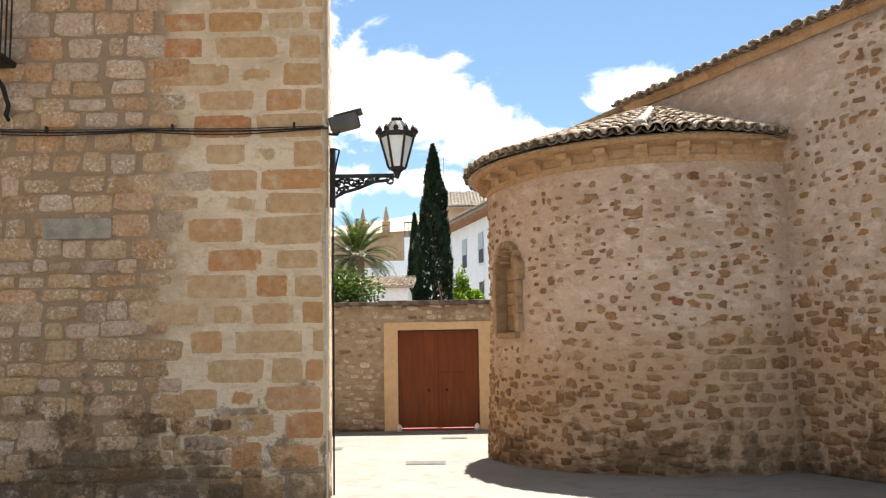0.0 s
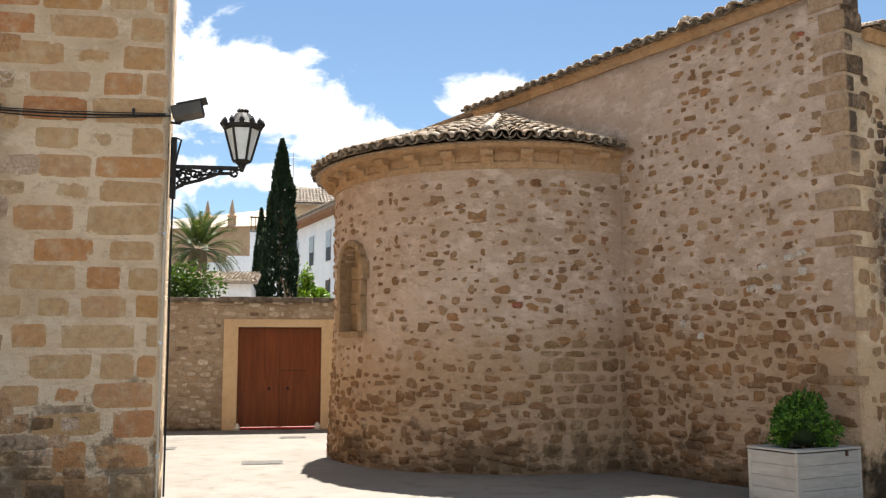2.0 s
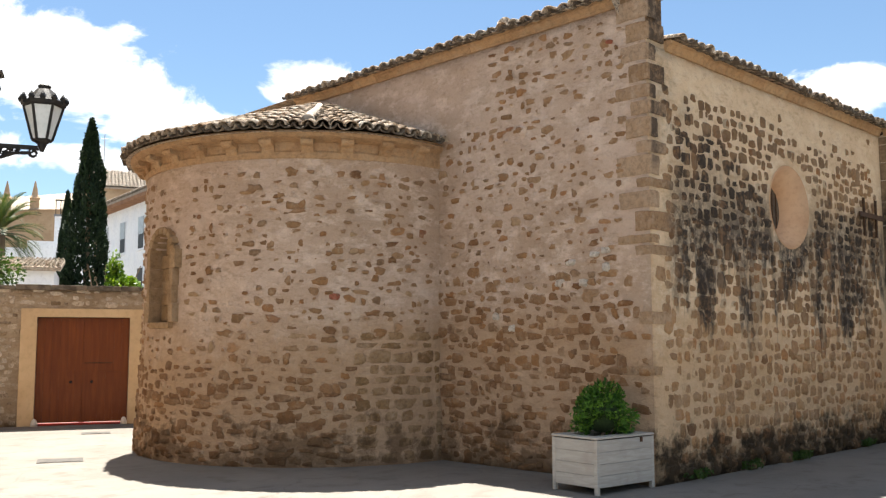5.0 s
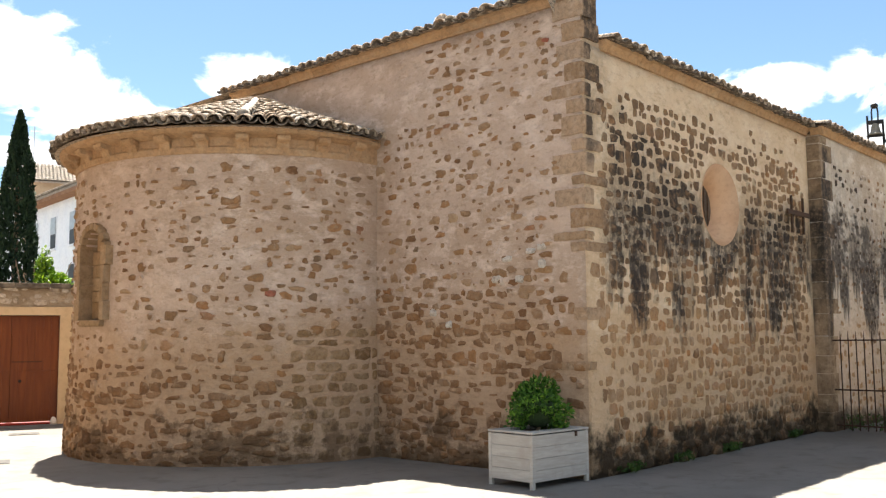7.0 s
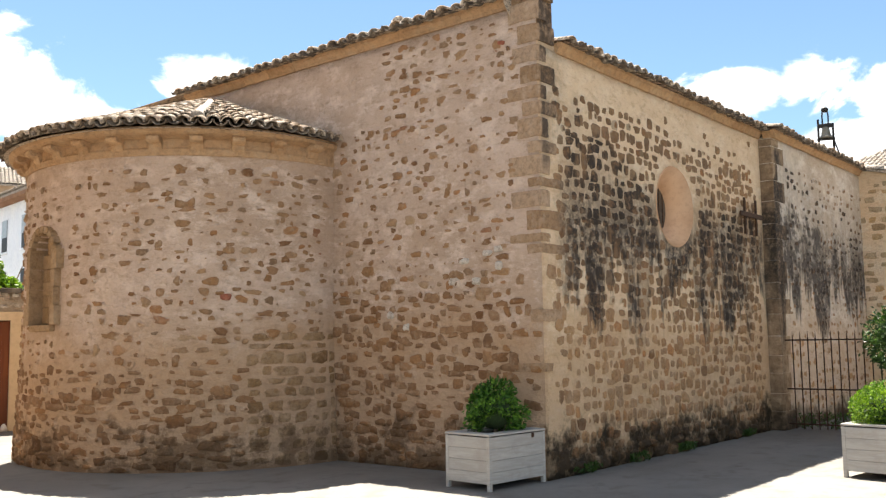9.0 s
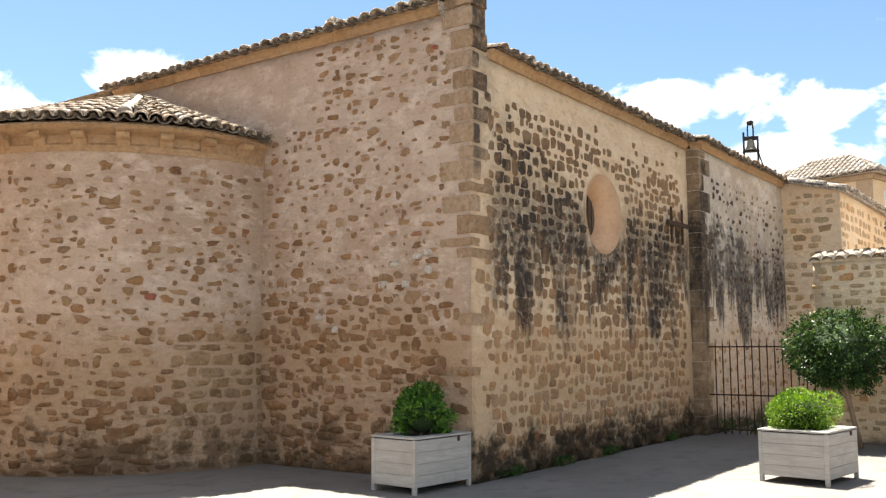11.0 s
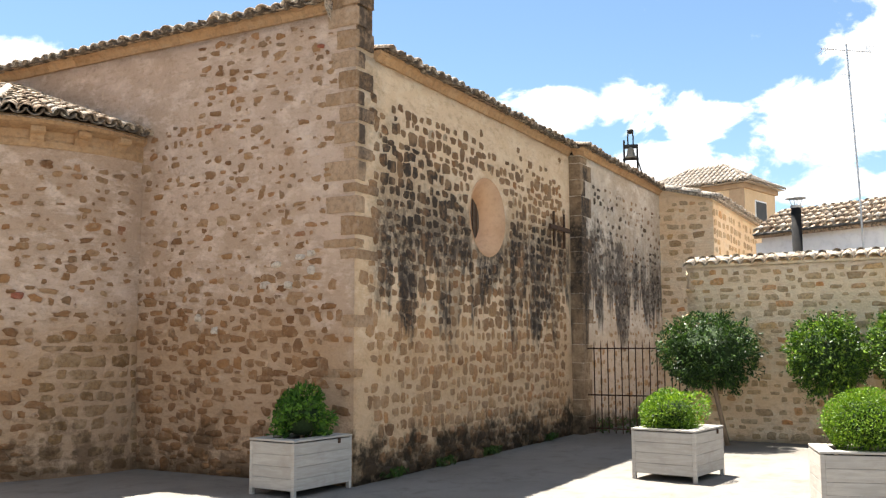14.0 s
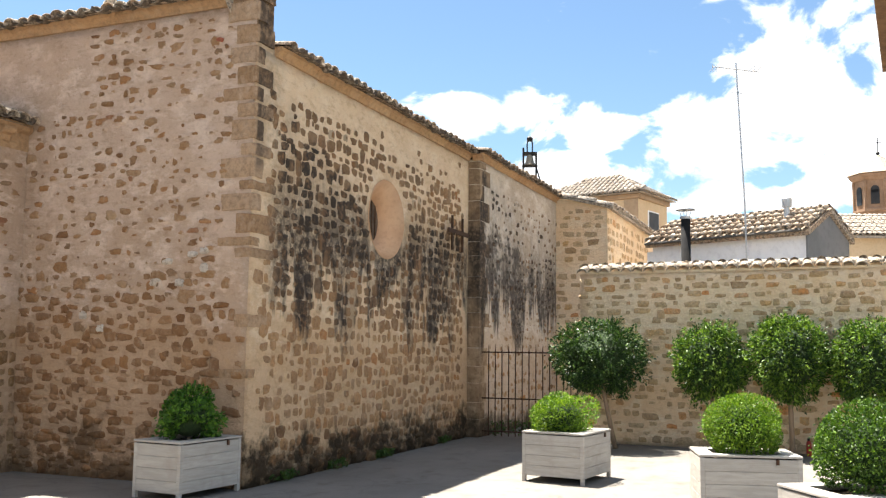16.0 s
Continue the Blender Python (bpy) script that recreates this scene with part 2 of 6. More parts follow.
def stone(name, stops, side=False, foot=0.3, foot_depth=0.6, rough_scale=22.0, smear=0.45, lime=(0.54, 0.38, 0.245), wash=0.42, pit=0.5, white=0.0, bed=None, rim=(0.66, 1.0), hide=0.0):
    """Stone of many tints; bed names the mortar that is smeared over its edges, hide the share that is nearly limed over."""
    m = Mat(name, 0.92, spec=0.18)
    one = m.each()
    col = m.ramp(one, stops)
    other = m.math("FRACT", m.math("MULTIPLY", one, 17.31))
    third = m.math("FRACT", m.math("MULTIPLY", one, 71.7))
    col = m.mix(m.math("MULTIPLY", m.math("POWER", other, 1.5), wash), col, lime)
    col = m.mix(m.rng(m.noise(rough_scale, 6, 0.72), 0.42, 0.66, 0, pit), col, (0.13, 0.078, 0.043))
    col = m.mix(m.rng(m.noise(rough_scale * 0.45, 5, 0.7), 0.48, 0.70, 0, 0.5), col, tuple(v * 0.9 for v in lime))
    col = m.mix(m.rng(m.noise(5.0, 5, 0.65), 0.5, 0.72, 0, smear), col, lime)
    col = m.mix(m.rng(m.noise(55.0, 4, 0.7), 0.62, 0.8, 0, 0.5), col, tuple(min(1, v * 1.35) for v in lime))
    if white:
        # crusts of old limewash that cling to some stones
        crust = m.math("MULTIPLY", m.rng(m.noise(26.0, 6, 0.75), 0.50, 0.62), m.rng(m.noise(2.4, 4, 0.6), 0.45, 0.6))
        col = m.mix(m.math("MULTIPLY", crust, white), col, (0.76, 0.65, 0.53))
    if bed:
        tc = m.n.new("ShaderNodeTexCoord")
        sp = m.n.new("ShaderNodeSeparateXYZ")
        m.l.new(tc.outputs["UV"], sp.inputs[0])
        u = m.math("POWER", m.math("ABSOLUTE", m.math("SUBTRACT", sp.outputs[0], 0.5)), 2.6)
        v = m.math("POWER", m.math("ABSOLUTE", m.math("SUBTRACT", sp.outputs[1], 0.5)), 2.6)
        d = m.math("MULTIPLY", m.math("POWER", m.math("ADD", u, v), 1 / 2.6), 2.0)
        ragged = m.math("ADD", m.math("MULTIPLY", m.math("SUBTRACT", m.noise(9.0, 5, 0.65), 0.5), 1.3), d)
        if hide:
            ragged = m.math("ADD", ragged, m.math("MULTIPLY", m.rng(third, 1.0 - hide, 1.0), 0.55))
        col = m.mix(m.rng(ragged, rim[0], rim[1]), col, lime_base(m, **bed))
    if side:
        col = m.mix(lichen(m), col, (0.042, 0.035, 0.03))
    col = m.mix(foot_tone(m, foot, foot_depth, 0.4 if side else 0.0), col, (0.035, 0.026, 0.016) if side else (0.085, 0.046, 0.022))
    m.color(col)
    h = m.math("ADD", m.noise(16.0, 6, 0.7), m.math("MULTIPLY", m.noise(90.0, 3, 0.6), 0.3))
    return m.bump(h, 1.0, 0.05).m


def plain(name, a, b, scale=6.0, rough=0.8, metal=0.0, bump=0.25, spec=0.3, stretch=(1, 1, 1), dist=0.01):
    m = Mat(name, rough, metal, spec)
    col = m.mix(m.rng(m.noise(scale, 5, 0.6, stretch), 0.35, 0.65), a, b)
    col = m.mix(m.rng(m.noise(scale * 7, 4, 0.6, stretch), 0.45, 0.75, 0, 0.4), col, tuple(v * 0.7 for v in a))
    m.color(col)
    return m.bump(m.noise(scale * 5, 5, 0.6, stretch), bump, dist).m


CHURCH_STOPS = [(0.0, (0.21, 0.098, 0.042)), (0.2, (0.37, 0.19, 0.08)), (0.4, (0.27, 0.145, 0.068)), (0.55, (0.42, 0.235, 0.11)),
                (0.7, (0.24, 0.145, 0.082)), (0.85, (0.41, 0.185, 0.07)), (0.96, (0.46, 0.30, 0.165)), (1.0, (0.33, 0.14, 0.07))]
SIDE_STOPS = [(0.0, (0.24, 0.125, 0.06)), (0.25, (0.50, 0.275, 0.125)), (0.5, (0.37, 0.21, 0.105)), (0.7, (0.56, 0.33, 0.16)), (0.88, (0.50, 0.235, 0.095)), (1.0, (0.35, 0.225, 0.13))]
EAST_BED = dict(a=(0.65, 0.485, 0.37), b=(0.535, 0.38, 0.27), c=(0.74, 0.58, 0.46), ochre=0.75)
SIDE_BED = dict(a=(0.80, 0.61, 0.41), b=(0.70, 0.505, 0.32), c=(0.84, 0.67, 0.48), side=True, ochre=0.6)
WEST_BED = dict(a=(0.70, 0.60, 0.48), b=(0.60, 0.49, 0.37), c=(0.78, 0.70, 0.60), side=True, ochre=0.35)
HOUSE_BED = dict(a=(0.76, 0.60, 0.42), b=(0.60, 0.44, 0.285), c=(0.76, 0.62, 0.45), split=-3.15)
YARD_BED = dict(a=(0.44, 0.345, 0.245), b=(0.36, 0.275, 0.19), c=(0.50, 0.41, 0.31))
LOW_BED = dict(a=(0.88, 0.70, 0.49), b=(0.82, 0.61, 0.385), c=(0.86, 0.71, 0.52))
# lime and stones of east wall and apse turn darker brown towards the ground
MORTAR = plaster("lime_mortar_east", EAST_BED, foot=0.62, foot_depth=0.66)
MORTAR_SIDE = plaster("lime_mortar_side", SIDE_BED, True, 0.52, 0.97)
MORTAR_WEST = plaster("pale_render_west_bay", WEST_BED, True, 0.36, 0.9)
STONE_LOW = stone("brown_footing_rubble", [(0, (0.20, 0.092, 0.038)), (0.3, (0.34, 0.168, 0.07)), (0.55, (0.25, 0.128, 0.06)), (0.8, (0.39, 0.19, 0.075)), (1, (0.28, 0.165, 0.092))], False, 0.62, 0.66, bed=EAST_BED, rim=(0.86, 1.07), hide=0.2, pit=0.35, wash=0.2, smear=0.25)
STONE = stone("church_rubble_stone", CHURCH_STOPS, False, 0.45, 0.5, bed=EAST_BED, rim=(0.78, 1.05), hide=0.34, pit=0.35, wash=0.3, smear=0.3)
STONE_SIDE = stone("church_side_stone", SIDE_STOPS, True, 0.52, 0.92, bed=SIDE_BED, rim=(0.86, 1.08), hide=0.14, pit=0.4, wash=0.3)
STONE_WEST = stone("west_bay_stone", SIDE_STOPS, True, 0.36, 0.9, bed=WEST_BED, rim=(0.62, 1.0), hide=0.5)
BLOCK_STONE = stone("grey_tan_block", [(0, (0.25, 0.14, 0.06)), (0.35, (0.38, 0.225, 0.105)), (0.7, (0.30, 0.17, 0.07)), (1, (0.42, 0.275, 0.15))], False, 0.6, 0.7, bed=EAST_BED, rim=(0.80, 1.06), hide=0.35)
QUOIN = stone("quoin_stone", [(0, (0.30, 0.18, 0.095)), (0.5, (0.46, 0.29, 0.16)), (1, (0.37, 0.22, 0.115))], True, 0.3, 0.5, 18.0, 0.6, (0.60, 0.44, 0.31), 0.5)
DRESSED = stone("dressed_sandstone", [(0, (0.50, 0.29, 0.14)), (0.5, (0.60, 0.375, 0.20)), (1, (0.46, 0.275, 0.14))], False, 0.2, 0.3, 14.0, 0.4, (0.62, 0.44, 0.28), 0.3, 0.35)
HOUSE_MORTAR = plaster("house_mortar", HOUSE_BED, foot=1.0, foot_depth=0.68)
HOUSE_STONE = stone("house_ashlar", [(0, (0.52, 0.27, 0.105)), (0.2, (0.58, 0.38, 0.20)), (0.4, (0.55, 0.235, 0.08)), (0.6, (0.58, 0.39, 0.22)),
                                     (0.8, (0.56, 0.33, 0.155)), (0.93, (0.50, 0.195, 0.07)), (1, (0.56, 0.36, 0.18))], False, 0.7, 0.5, 13.0, 0.5, (0.68, 0.52, 0.34), 0.15, 0.25, bed=HOUSE_BED, rim=(0.88, 1.04), hide=0.08)
HOUSE_RUBBLE = stone("house_rubble", [(0, (0.36, 0.205, 0.10)), (0.25, (0.54, 0.34, 0.165)), (0.5, (0.43, 0.265, 0.14)), (0.68, (0.54, 0.27, 0.11)), (0.85, (0.60, 0.42, 0.29)),
                                      (1, (0.40, 0.28, 0.19))], False, 1.05, 0.7, 24.0, 0.5, (0.62, 0.46, 0.32), 0.3, 0.5, 0.8, bed=HOUSE_BED, rim=(0.92, 1.1))
YARD_MORTAR = plaster("yard_wall_mortar", YARD_BED, foot=0.25, foot_depth=0.5)
YARD_STONE = stone("yard_wall_stone", [(0, (0.20, 0.135, 0.08)), (0.3, (0.66, 0.56, 0.44)), (0.55, (0.36, 0.26, 0.16)), (0.8, (0.84, 0.77, 0.67)), (1, (0.24, 0.175, 0.11))], False, 0.25, 0.5, 22.0, 0.4, (0.6, 0.52, 0.42), 0.3, 0.5, 0.8, bed=YARD_BED, rim=(0.85, 1.1))
LOW_MORTAR = plaster("low_wall_mortar", LOW_BED, foot=0.15, foot_depth=0.35)
LOW_STONE = stone("low_wall_stone", [(0, (0.40, 0.26, 0.14)), (0.3, (0.68, 0.45, 0.24)), (0.6, (0.52, 0.36, 0.20)), (0.85, (0.74, 0.44, 0.19)), (1, (0.68, 0.30, 0.11))], False, 0.15, 0.35, 22.0, 0.4, (0.68, 0.53, 0.36), bed=LOW_BED, rim=(0.86, 1.07), hide=0.1)


def tile_material(name, stops):
    m = Mat(name, 0.9, spec=0.2)
    col = m.ramp(m.each(), stops)
    col = m.mix(m.rng(m.noise(7.0, 5, 0.65), 0.46, 0.66, 0, 0.75), col, (0.48, 0.41, 0.32))
    col = m.mix(m.rng(m.noise(24.0, 5, 0.7), 0.44, 0.60, 0, 0.85), col, (0.06, 0.048, 0.038))
    m.color(col)
    return m.bump(m.noise(40.0, 4, 0.6), 0.4, 0.01).m


TILE = tile_material("old_barrel_tile", [(0, (0.38, 0.27, 0.19)), (0.3, (0.56, 0.46, 0.35)), (0.55, (0.45, 0.31, 0.20)), (0.8, (0.66, 0.58, 0.48)), (1, (0.34, 0.24, 0.16))])
# near-black channels: the shadow between the cover tiles is put into their colour
TILE_DARK = tile_material("shaded_channel_tile", [(0, (0.10, 0.075, 0.055)), (0.5, (0.15, 0.11, 0.078)), (1, (0.07, 0.053, 0.04))])
TILE_FAR = tile_material("far_barrel_tile", [(0, (0.42, 0.35, 0.28)), (0.5, (0.53, 0.46, 0.385)), (1, (0.39, 0.31, 0.24))])
TILE_PALE = tile_material("pale_coping_tile", [(0, (0.50, 0.42, 0.33)), (0.5, (0.58, 0.50, 0.40)), (1, (0.44, 0.33, 0.23))])
IRON = plain("black_iron", (0.012, 0.012, 0.013), (0.03, 0.026, 0.022), 12, 0.55, 0.3, 0.2)
RUST = plain("rusty_iron", (0.05, 0.028, 0.018), (0.09, 0.045, 0.025), 14, 0.8, 0.2, 0.3)
GREY_BOX = plain("grey_plastic", (0.07, 0.066, 0.06), (0.10, 0.094, 0.085), 5, 0.55)
WHITEWASH = plain("whitewash", (0.80, 0.82, 0.85), (0.86, 0.87, 0.88), 1.2, 0.9, 0, 0.15)
GREY_WALL = plain("grey_render", (0.17, 0.18, 0.19), (0.22, 0.225, 0.235), 1.0, 0.9)
BUFF = plain("buff_render", (0.60, 0.44, 0.27), (0.66, 0.50, 0.32), 1.5, 0.9, 0, 0.2)
GATE_SURROUND = plain("gate_surround", (0.56, 0.40, 0.235), (0.62, 0.46, 0.28), 1.2, 0.9, 0, 0.2)
FAR_STONE = plain("far_stone", (0.33, 0.225, 0.14), (0.41, 0.295, 0.19), 0.8, 0.95, 0, 0.3, dist=0.05)
BRICKY = plain("belfry_brick", (0.27, 0.165, 0.10), (0.34, 0.22, 0.145), 1.5, 0.95)
DARK = plain("dark_opening", (0.02, 0.02, 0.022), (0.035, 0.033, 0.032), 3, 0.5)
SOIL = plain("soil", (0.05, 0.035, 0.022), (0.08, 0.055, 0.035), 20, 0.95, 0, 0.6)
BARK = plain("bark", (0.20, 0.135, 0.085), (0.28, 0.20, 0.13), 12, 0.9, 0, 0.6, 0.2, (1, 1, 0.25))
PALM_BARK = plain("palm_bark", (0.14, 0.10, 0.065), (0.2, 0.15, 0.1), 6, 0.95, 0, 0.7)
STEEL = plain("galvanised_steel", (0.42, 0.43, 0.44), (0.52, 0.53, 0.54), 6, 0.45, 0.7, 0.1)
RED = plain("red_paint", (0.30, 0.025, 0.015), (0.24, 0.025, 0.015), 6, 0.5)
PVC = plain("pale_pipe", (0.55, 0.50, 0.42), (0.48, 0.42, 0.34), 4, 0.6)


def wood_material(name, a, b, stretch, rough=0.6, grey=None, spec=0.3):
    m = Mat(name, rough, spec=spec)
    g = m.noise(3.0, 6, 0.65, stretch, distortion=0.6)
    col = m.mix(m.rng(g, 0.35, 0.68), a, b)
    each = m.each()
    col = m.mix(m.math("MULTIPLY", each, 0.35), col, tuple(v * 0.72 for v in a))
    if grey:
        col = m.mix(m.rng(m.noise(4.0, 5, 0.65), 0.5, 0.75, 0, 0.6), col, grey)
    m.color(col)
    return m.bump(m.noise(12.0, 5, 0.6, stretch), 0.35, 0.006).m


GATE_WOOD = wood_material("red_brown_wood", (0.135, 0.030, 0.004), (0.195, 0.050, 0.008), (5, 5, 0.4), 0.45)
PLANTER_WOOD = wood_material("grey_washed_wood", (0.37, 0.34, 0.30), (0.46, 0.425, 0.38), (1.0, 1.0, 9.0), 0.8, (0.29, 0.25, 0.215))


def leaf_material(name, stops, rough=0.45, trans=0.25):
    m = Mat(name, rough, spec=0.22)
    col = m.ramp(m.each(), stops)
    m.color(col)
    m.b.inputs["Transmission Weight"].default_value = 0.0
    tr = m.n.new("ShaderNodeBsdfTranslucent")
    m.l.new(m.mix(1.0, col, (1.3, 1.35, 0.5), "MULTIPLY"), tr.inputs[0])
    ms = m.n.new("ShaderNodeMixShader")
    ms.inputs[0].default_value = trans
    m.l.new(m.b.outputs[0], ms.inputs[1])
    m.l.new(tr.outputs[0], ms.inputs[2])
    m.l.new(ms.outputs[0], m.n["Material Output"].inputs[0])
    return m.m


BOX_LEAF = leaf_material("bright_box_leaf", [(0, (0.035, 0.08, 0.007)), (0.5, (0.09, 0.17, 0.013)), (1, (0.22, 0.33, 0.03))])
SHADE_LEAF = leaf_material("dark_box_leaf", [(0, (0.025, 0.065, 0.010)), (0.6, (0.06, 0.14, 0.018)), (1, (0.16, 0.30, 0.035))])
# box leaf darkened: one ball's own shade is put into its leaf colour
SHADED_BOX_LEAF = leaf_material("shaded_box_leaf", [(0, (0.016, 0.04, 0.006)), (0.6, (0.045, 0.095, 0.011)), (1, (0.13, 0.22, 0.025))])
DARK_TREE_LEAF = leaf_material("dark_tree_leaf", [(0, (0.009, 0.022, 0.007)), (0.65, (0.024, 0.056, 0.012)), (1, (0.11, 0.19, 0.04))], 0.38, 0.15)
TREE_LEAF = leaf_material("glossy_tree_leaf", [(0, (0.012, 0.03, 0.007)), (0.5, (0.038, 0.085, 0.012)), (1, (0.20, 0.31, 0.04))], 0.42, 0.2)
CYPRESS_LEAF = leaf_material("cypress_leaf", [(0, (0.008, 0.018, 0.008)), (0.6, (0.014, 0.03, 0.012)), (1, (0.025, 0.045, 0.016))], 0.7, 0.1)
PALM_LEAF = leaf_material("palm_leaf", [(0, (0.02, 0.04, 0.013)), (0.6, (0.042, 0.07, 0.02)), (1, (0.12, 0.12, 0.04))], 0.5, 0.2)
WEED_LEAF = leaf_material("weed_leaf", [(0, (0.03, 0.06, 0.014)), (1, (0.07, 0.12, 0.025))])


def ground_material():
    m = Mat("worn_pale_concrete", 0.9, spec=0.2)
    col = m.mix(m.rng(m.noise(0.5, 5, 0.6), 0.35, 0.65), (0.138, 0.124, 0.106), (0.176, 0.160, 0.140))
    col = m.mix(m.rng(m.noise(2.5, 6, 0.7), 0.48, 0.70, 0, 0.7), col, (0.090, 0.076, 0.061))
    col = m.mix(m.rng(m.noise(120.0, 3, 0.6), 0.4, 0.7, 0, 0.4), col, (0.26, 0.238, 0.21))
    vor = m.n.new("ShaderNodeTexVoronoi")
    vor.feature = "DISTANCE_TO_EDGE"
    vor.inputs["Scale"].default_value = 0.42
    warp = m.n.new("ShaderNodeVectorMath")
    warp.operation = "ADD"
    wob = m.n.new("ShaderNodeTexNoise")
    wob.inputs["Scale"].default_value, wob.inputs["Detail"].default_value = 1.3, 5.0
    m.l.new(m.geo.outputs["Position"], wob.inputs["Vector"])
    m.l.new(m.geo.outputs["Position"], warp.inputs[0])
    m.l.new(wob.outputs["Color"], warp.inputs[1])
    m.l.new(warp.outputs[0], vor.inputs["Vector"])
    col = m.mix(m.rng(vor.outputs["Distance"], 0.006, 0.0, 0, 0.35), col, (0.07, 0.06, 0.05))
    # dried runnels that drain away from the church wall
    col = m.mix(m.rng(m.noise(1.2, 4, 0.6, (0.35, 2.2, 1)), 0.55, 0.68, 0, 0.5), col, (0.19, 0.17, 0.146))
    m.color(col)
    return m.bump(m.noise(60.0, 5, 0.65), 0.3, 0.01).m


GROUND = ground_material()


# ---- mesh helpers ----
def mesh_ob(name, bm, mat, parent=None, label="", smooth=False):
    me = bpy.data.meshes.new(name)
    bm.normal_update()
    bm.to_mesh(me)
    bm.free()
    return mesh_data(name, me, mat, parent, label, smooth)


def mesh_data(name, me, mat, parent=None, label="", smooth=False):
    if mat is not None and not me.materials:
        me.materials.append(mat)
    if smooth:
        me.polygons.foreach_set("use_smooth", [True] * len(me.polygons))
    ob = new(name, me)
    if parent is not None:
        ob.parent = parent
    if label:
        tagged(ob, label)
    return ob


part = mesh_ob


def thing(name, m=None, label="", category="", group="", kind=""):
    ob = new(name)
    if m is not None:
        ob.matrix_world = m
    return tagged(ob, label, category, group, kind)


def add_box(bm, lo, hi, m=None, bevel=0.0):
    r = bmesh.ops.create_cube(bm, size=1.0)
    vs = r["verts"]
    size = [b - a for a, b in zip(lo, hi)]
    mid = [(a + b) / 2 for a, b in zip(lo, hi)]
    for v in vs:
        v.co = Vector((v.co.x * size[0] + mid[0], v.co.y * size[1] + mid[1], v.co.z * size[2] + mid[2]))
    if bevel:
        es = list({e for v in vs for e in v.link_edges})
        g = bmesh.ops.bevel(bm, geom=es, offset=bevel, segments=2, profile=0.6, affect="EDGES")
        vs = list({v for f in g["faces"] for v in f.verts} | {v for v in vs if v.is_valid})
    if m is not None:
        for v in vs:
            v.co = m @ v.co
    return bm


def box(lo, hi, bevel=0.0, m=None):
    return add_box(bmesh.new(), lo, hi, m, bevel)


def prism(points, z0, z1):
    """An upright prism on a plan of (x, y) corners."""
    bm = bmesh.new()
    a = [bm.verts.new((x, y, z0)) for x, y in points]
    b = [bm.verts.new((x, y, z1)) for x, y in points]
    n = len(points)
    for i in range(n):
        bm.faces.new((a[i], a[(i + 1) % n], b[(i + 1) % n], b[i]))
    bm.faces.new(b)
    bm.faces.new(a[::-1])
    bmesh.ops.recalc_face_normals(bm, faces=bm.faces)
    return bm


def tube(path, radius, sides=8, bm=None, taper=None):
    """A round bar along a path of points."""
    bm = bm or bmesh.new()
    path = [Vector(p) for p in path]
    rings = []
    for i, p in enumerate(path):
        d = (path[min(i + 1, len(path) - 1)] - path[max(i - 1, 0)]).normalized()
        up = Vector((0, 0, 1)) if abs(d.z) < 0.9 else Vector((1, 0, 0))
        a = d.cross(up).normalized()
        b = d.cross(a)
        r = radius if taper is None else radius + (taper - radius) * i / (len(path) - 1)
        rings.append([bm.verts.new(p + (a * math.cos(t) + b * math.sin(t)) * r) for t in [2 * math.pi * k / sides for k in range(sides)]])
    for r0, r1 in zip(rings, rings[1:]):
        for k in range(sides):
            bm.faces.new((r0[k], r0[(k + 1) % sides], r1[(k + 1) % sides], r1[k]))
    bm.faces.new(rings[0])
    bm.faces.new(rings[-1][::-1])
    bmesh.ops.recalc_face_normals(bm, faces=bm.faces)
    return bm


def lathe(profile, sides=16, bm=None, m=None, start=0.0):
    """A turned solid from (radius, z) pairs."""
    bm = bm or bmesh.new()
    rings = []
    for r, z in profile:
        ring = []
        for k in range(sides):
            t = start + 2 * math.pi * k / sides
            co = Vector((r * math.cos(t), r * math.sin(t), z))
            ring.append(bm.verts.new(m @ co if m else co))
        rings.append(ring)
    for r0, r1 in zip(rings, rings[1:]):
        for k in range(sides):
            bm.faces.new((r0[k], r0[(k + 1) % sides], r1[(k + 1) % sides], r1[k]))
    bm.faces.new(rings[0][::-1])
    bm.faces.new(rings[-1])
    return bm


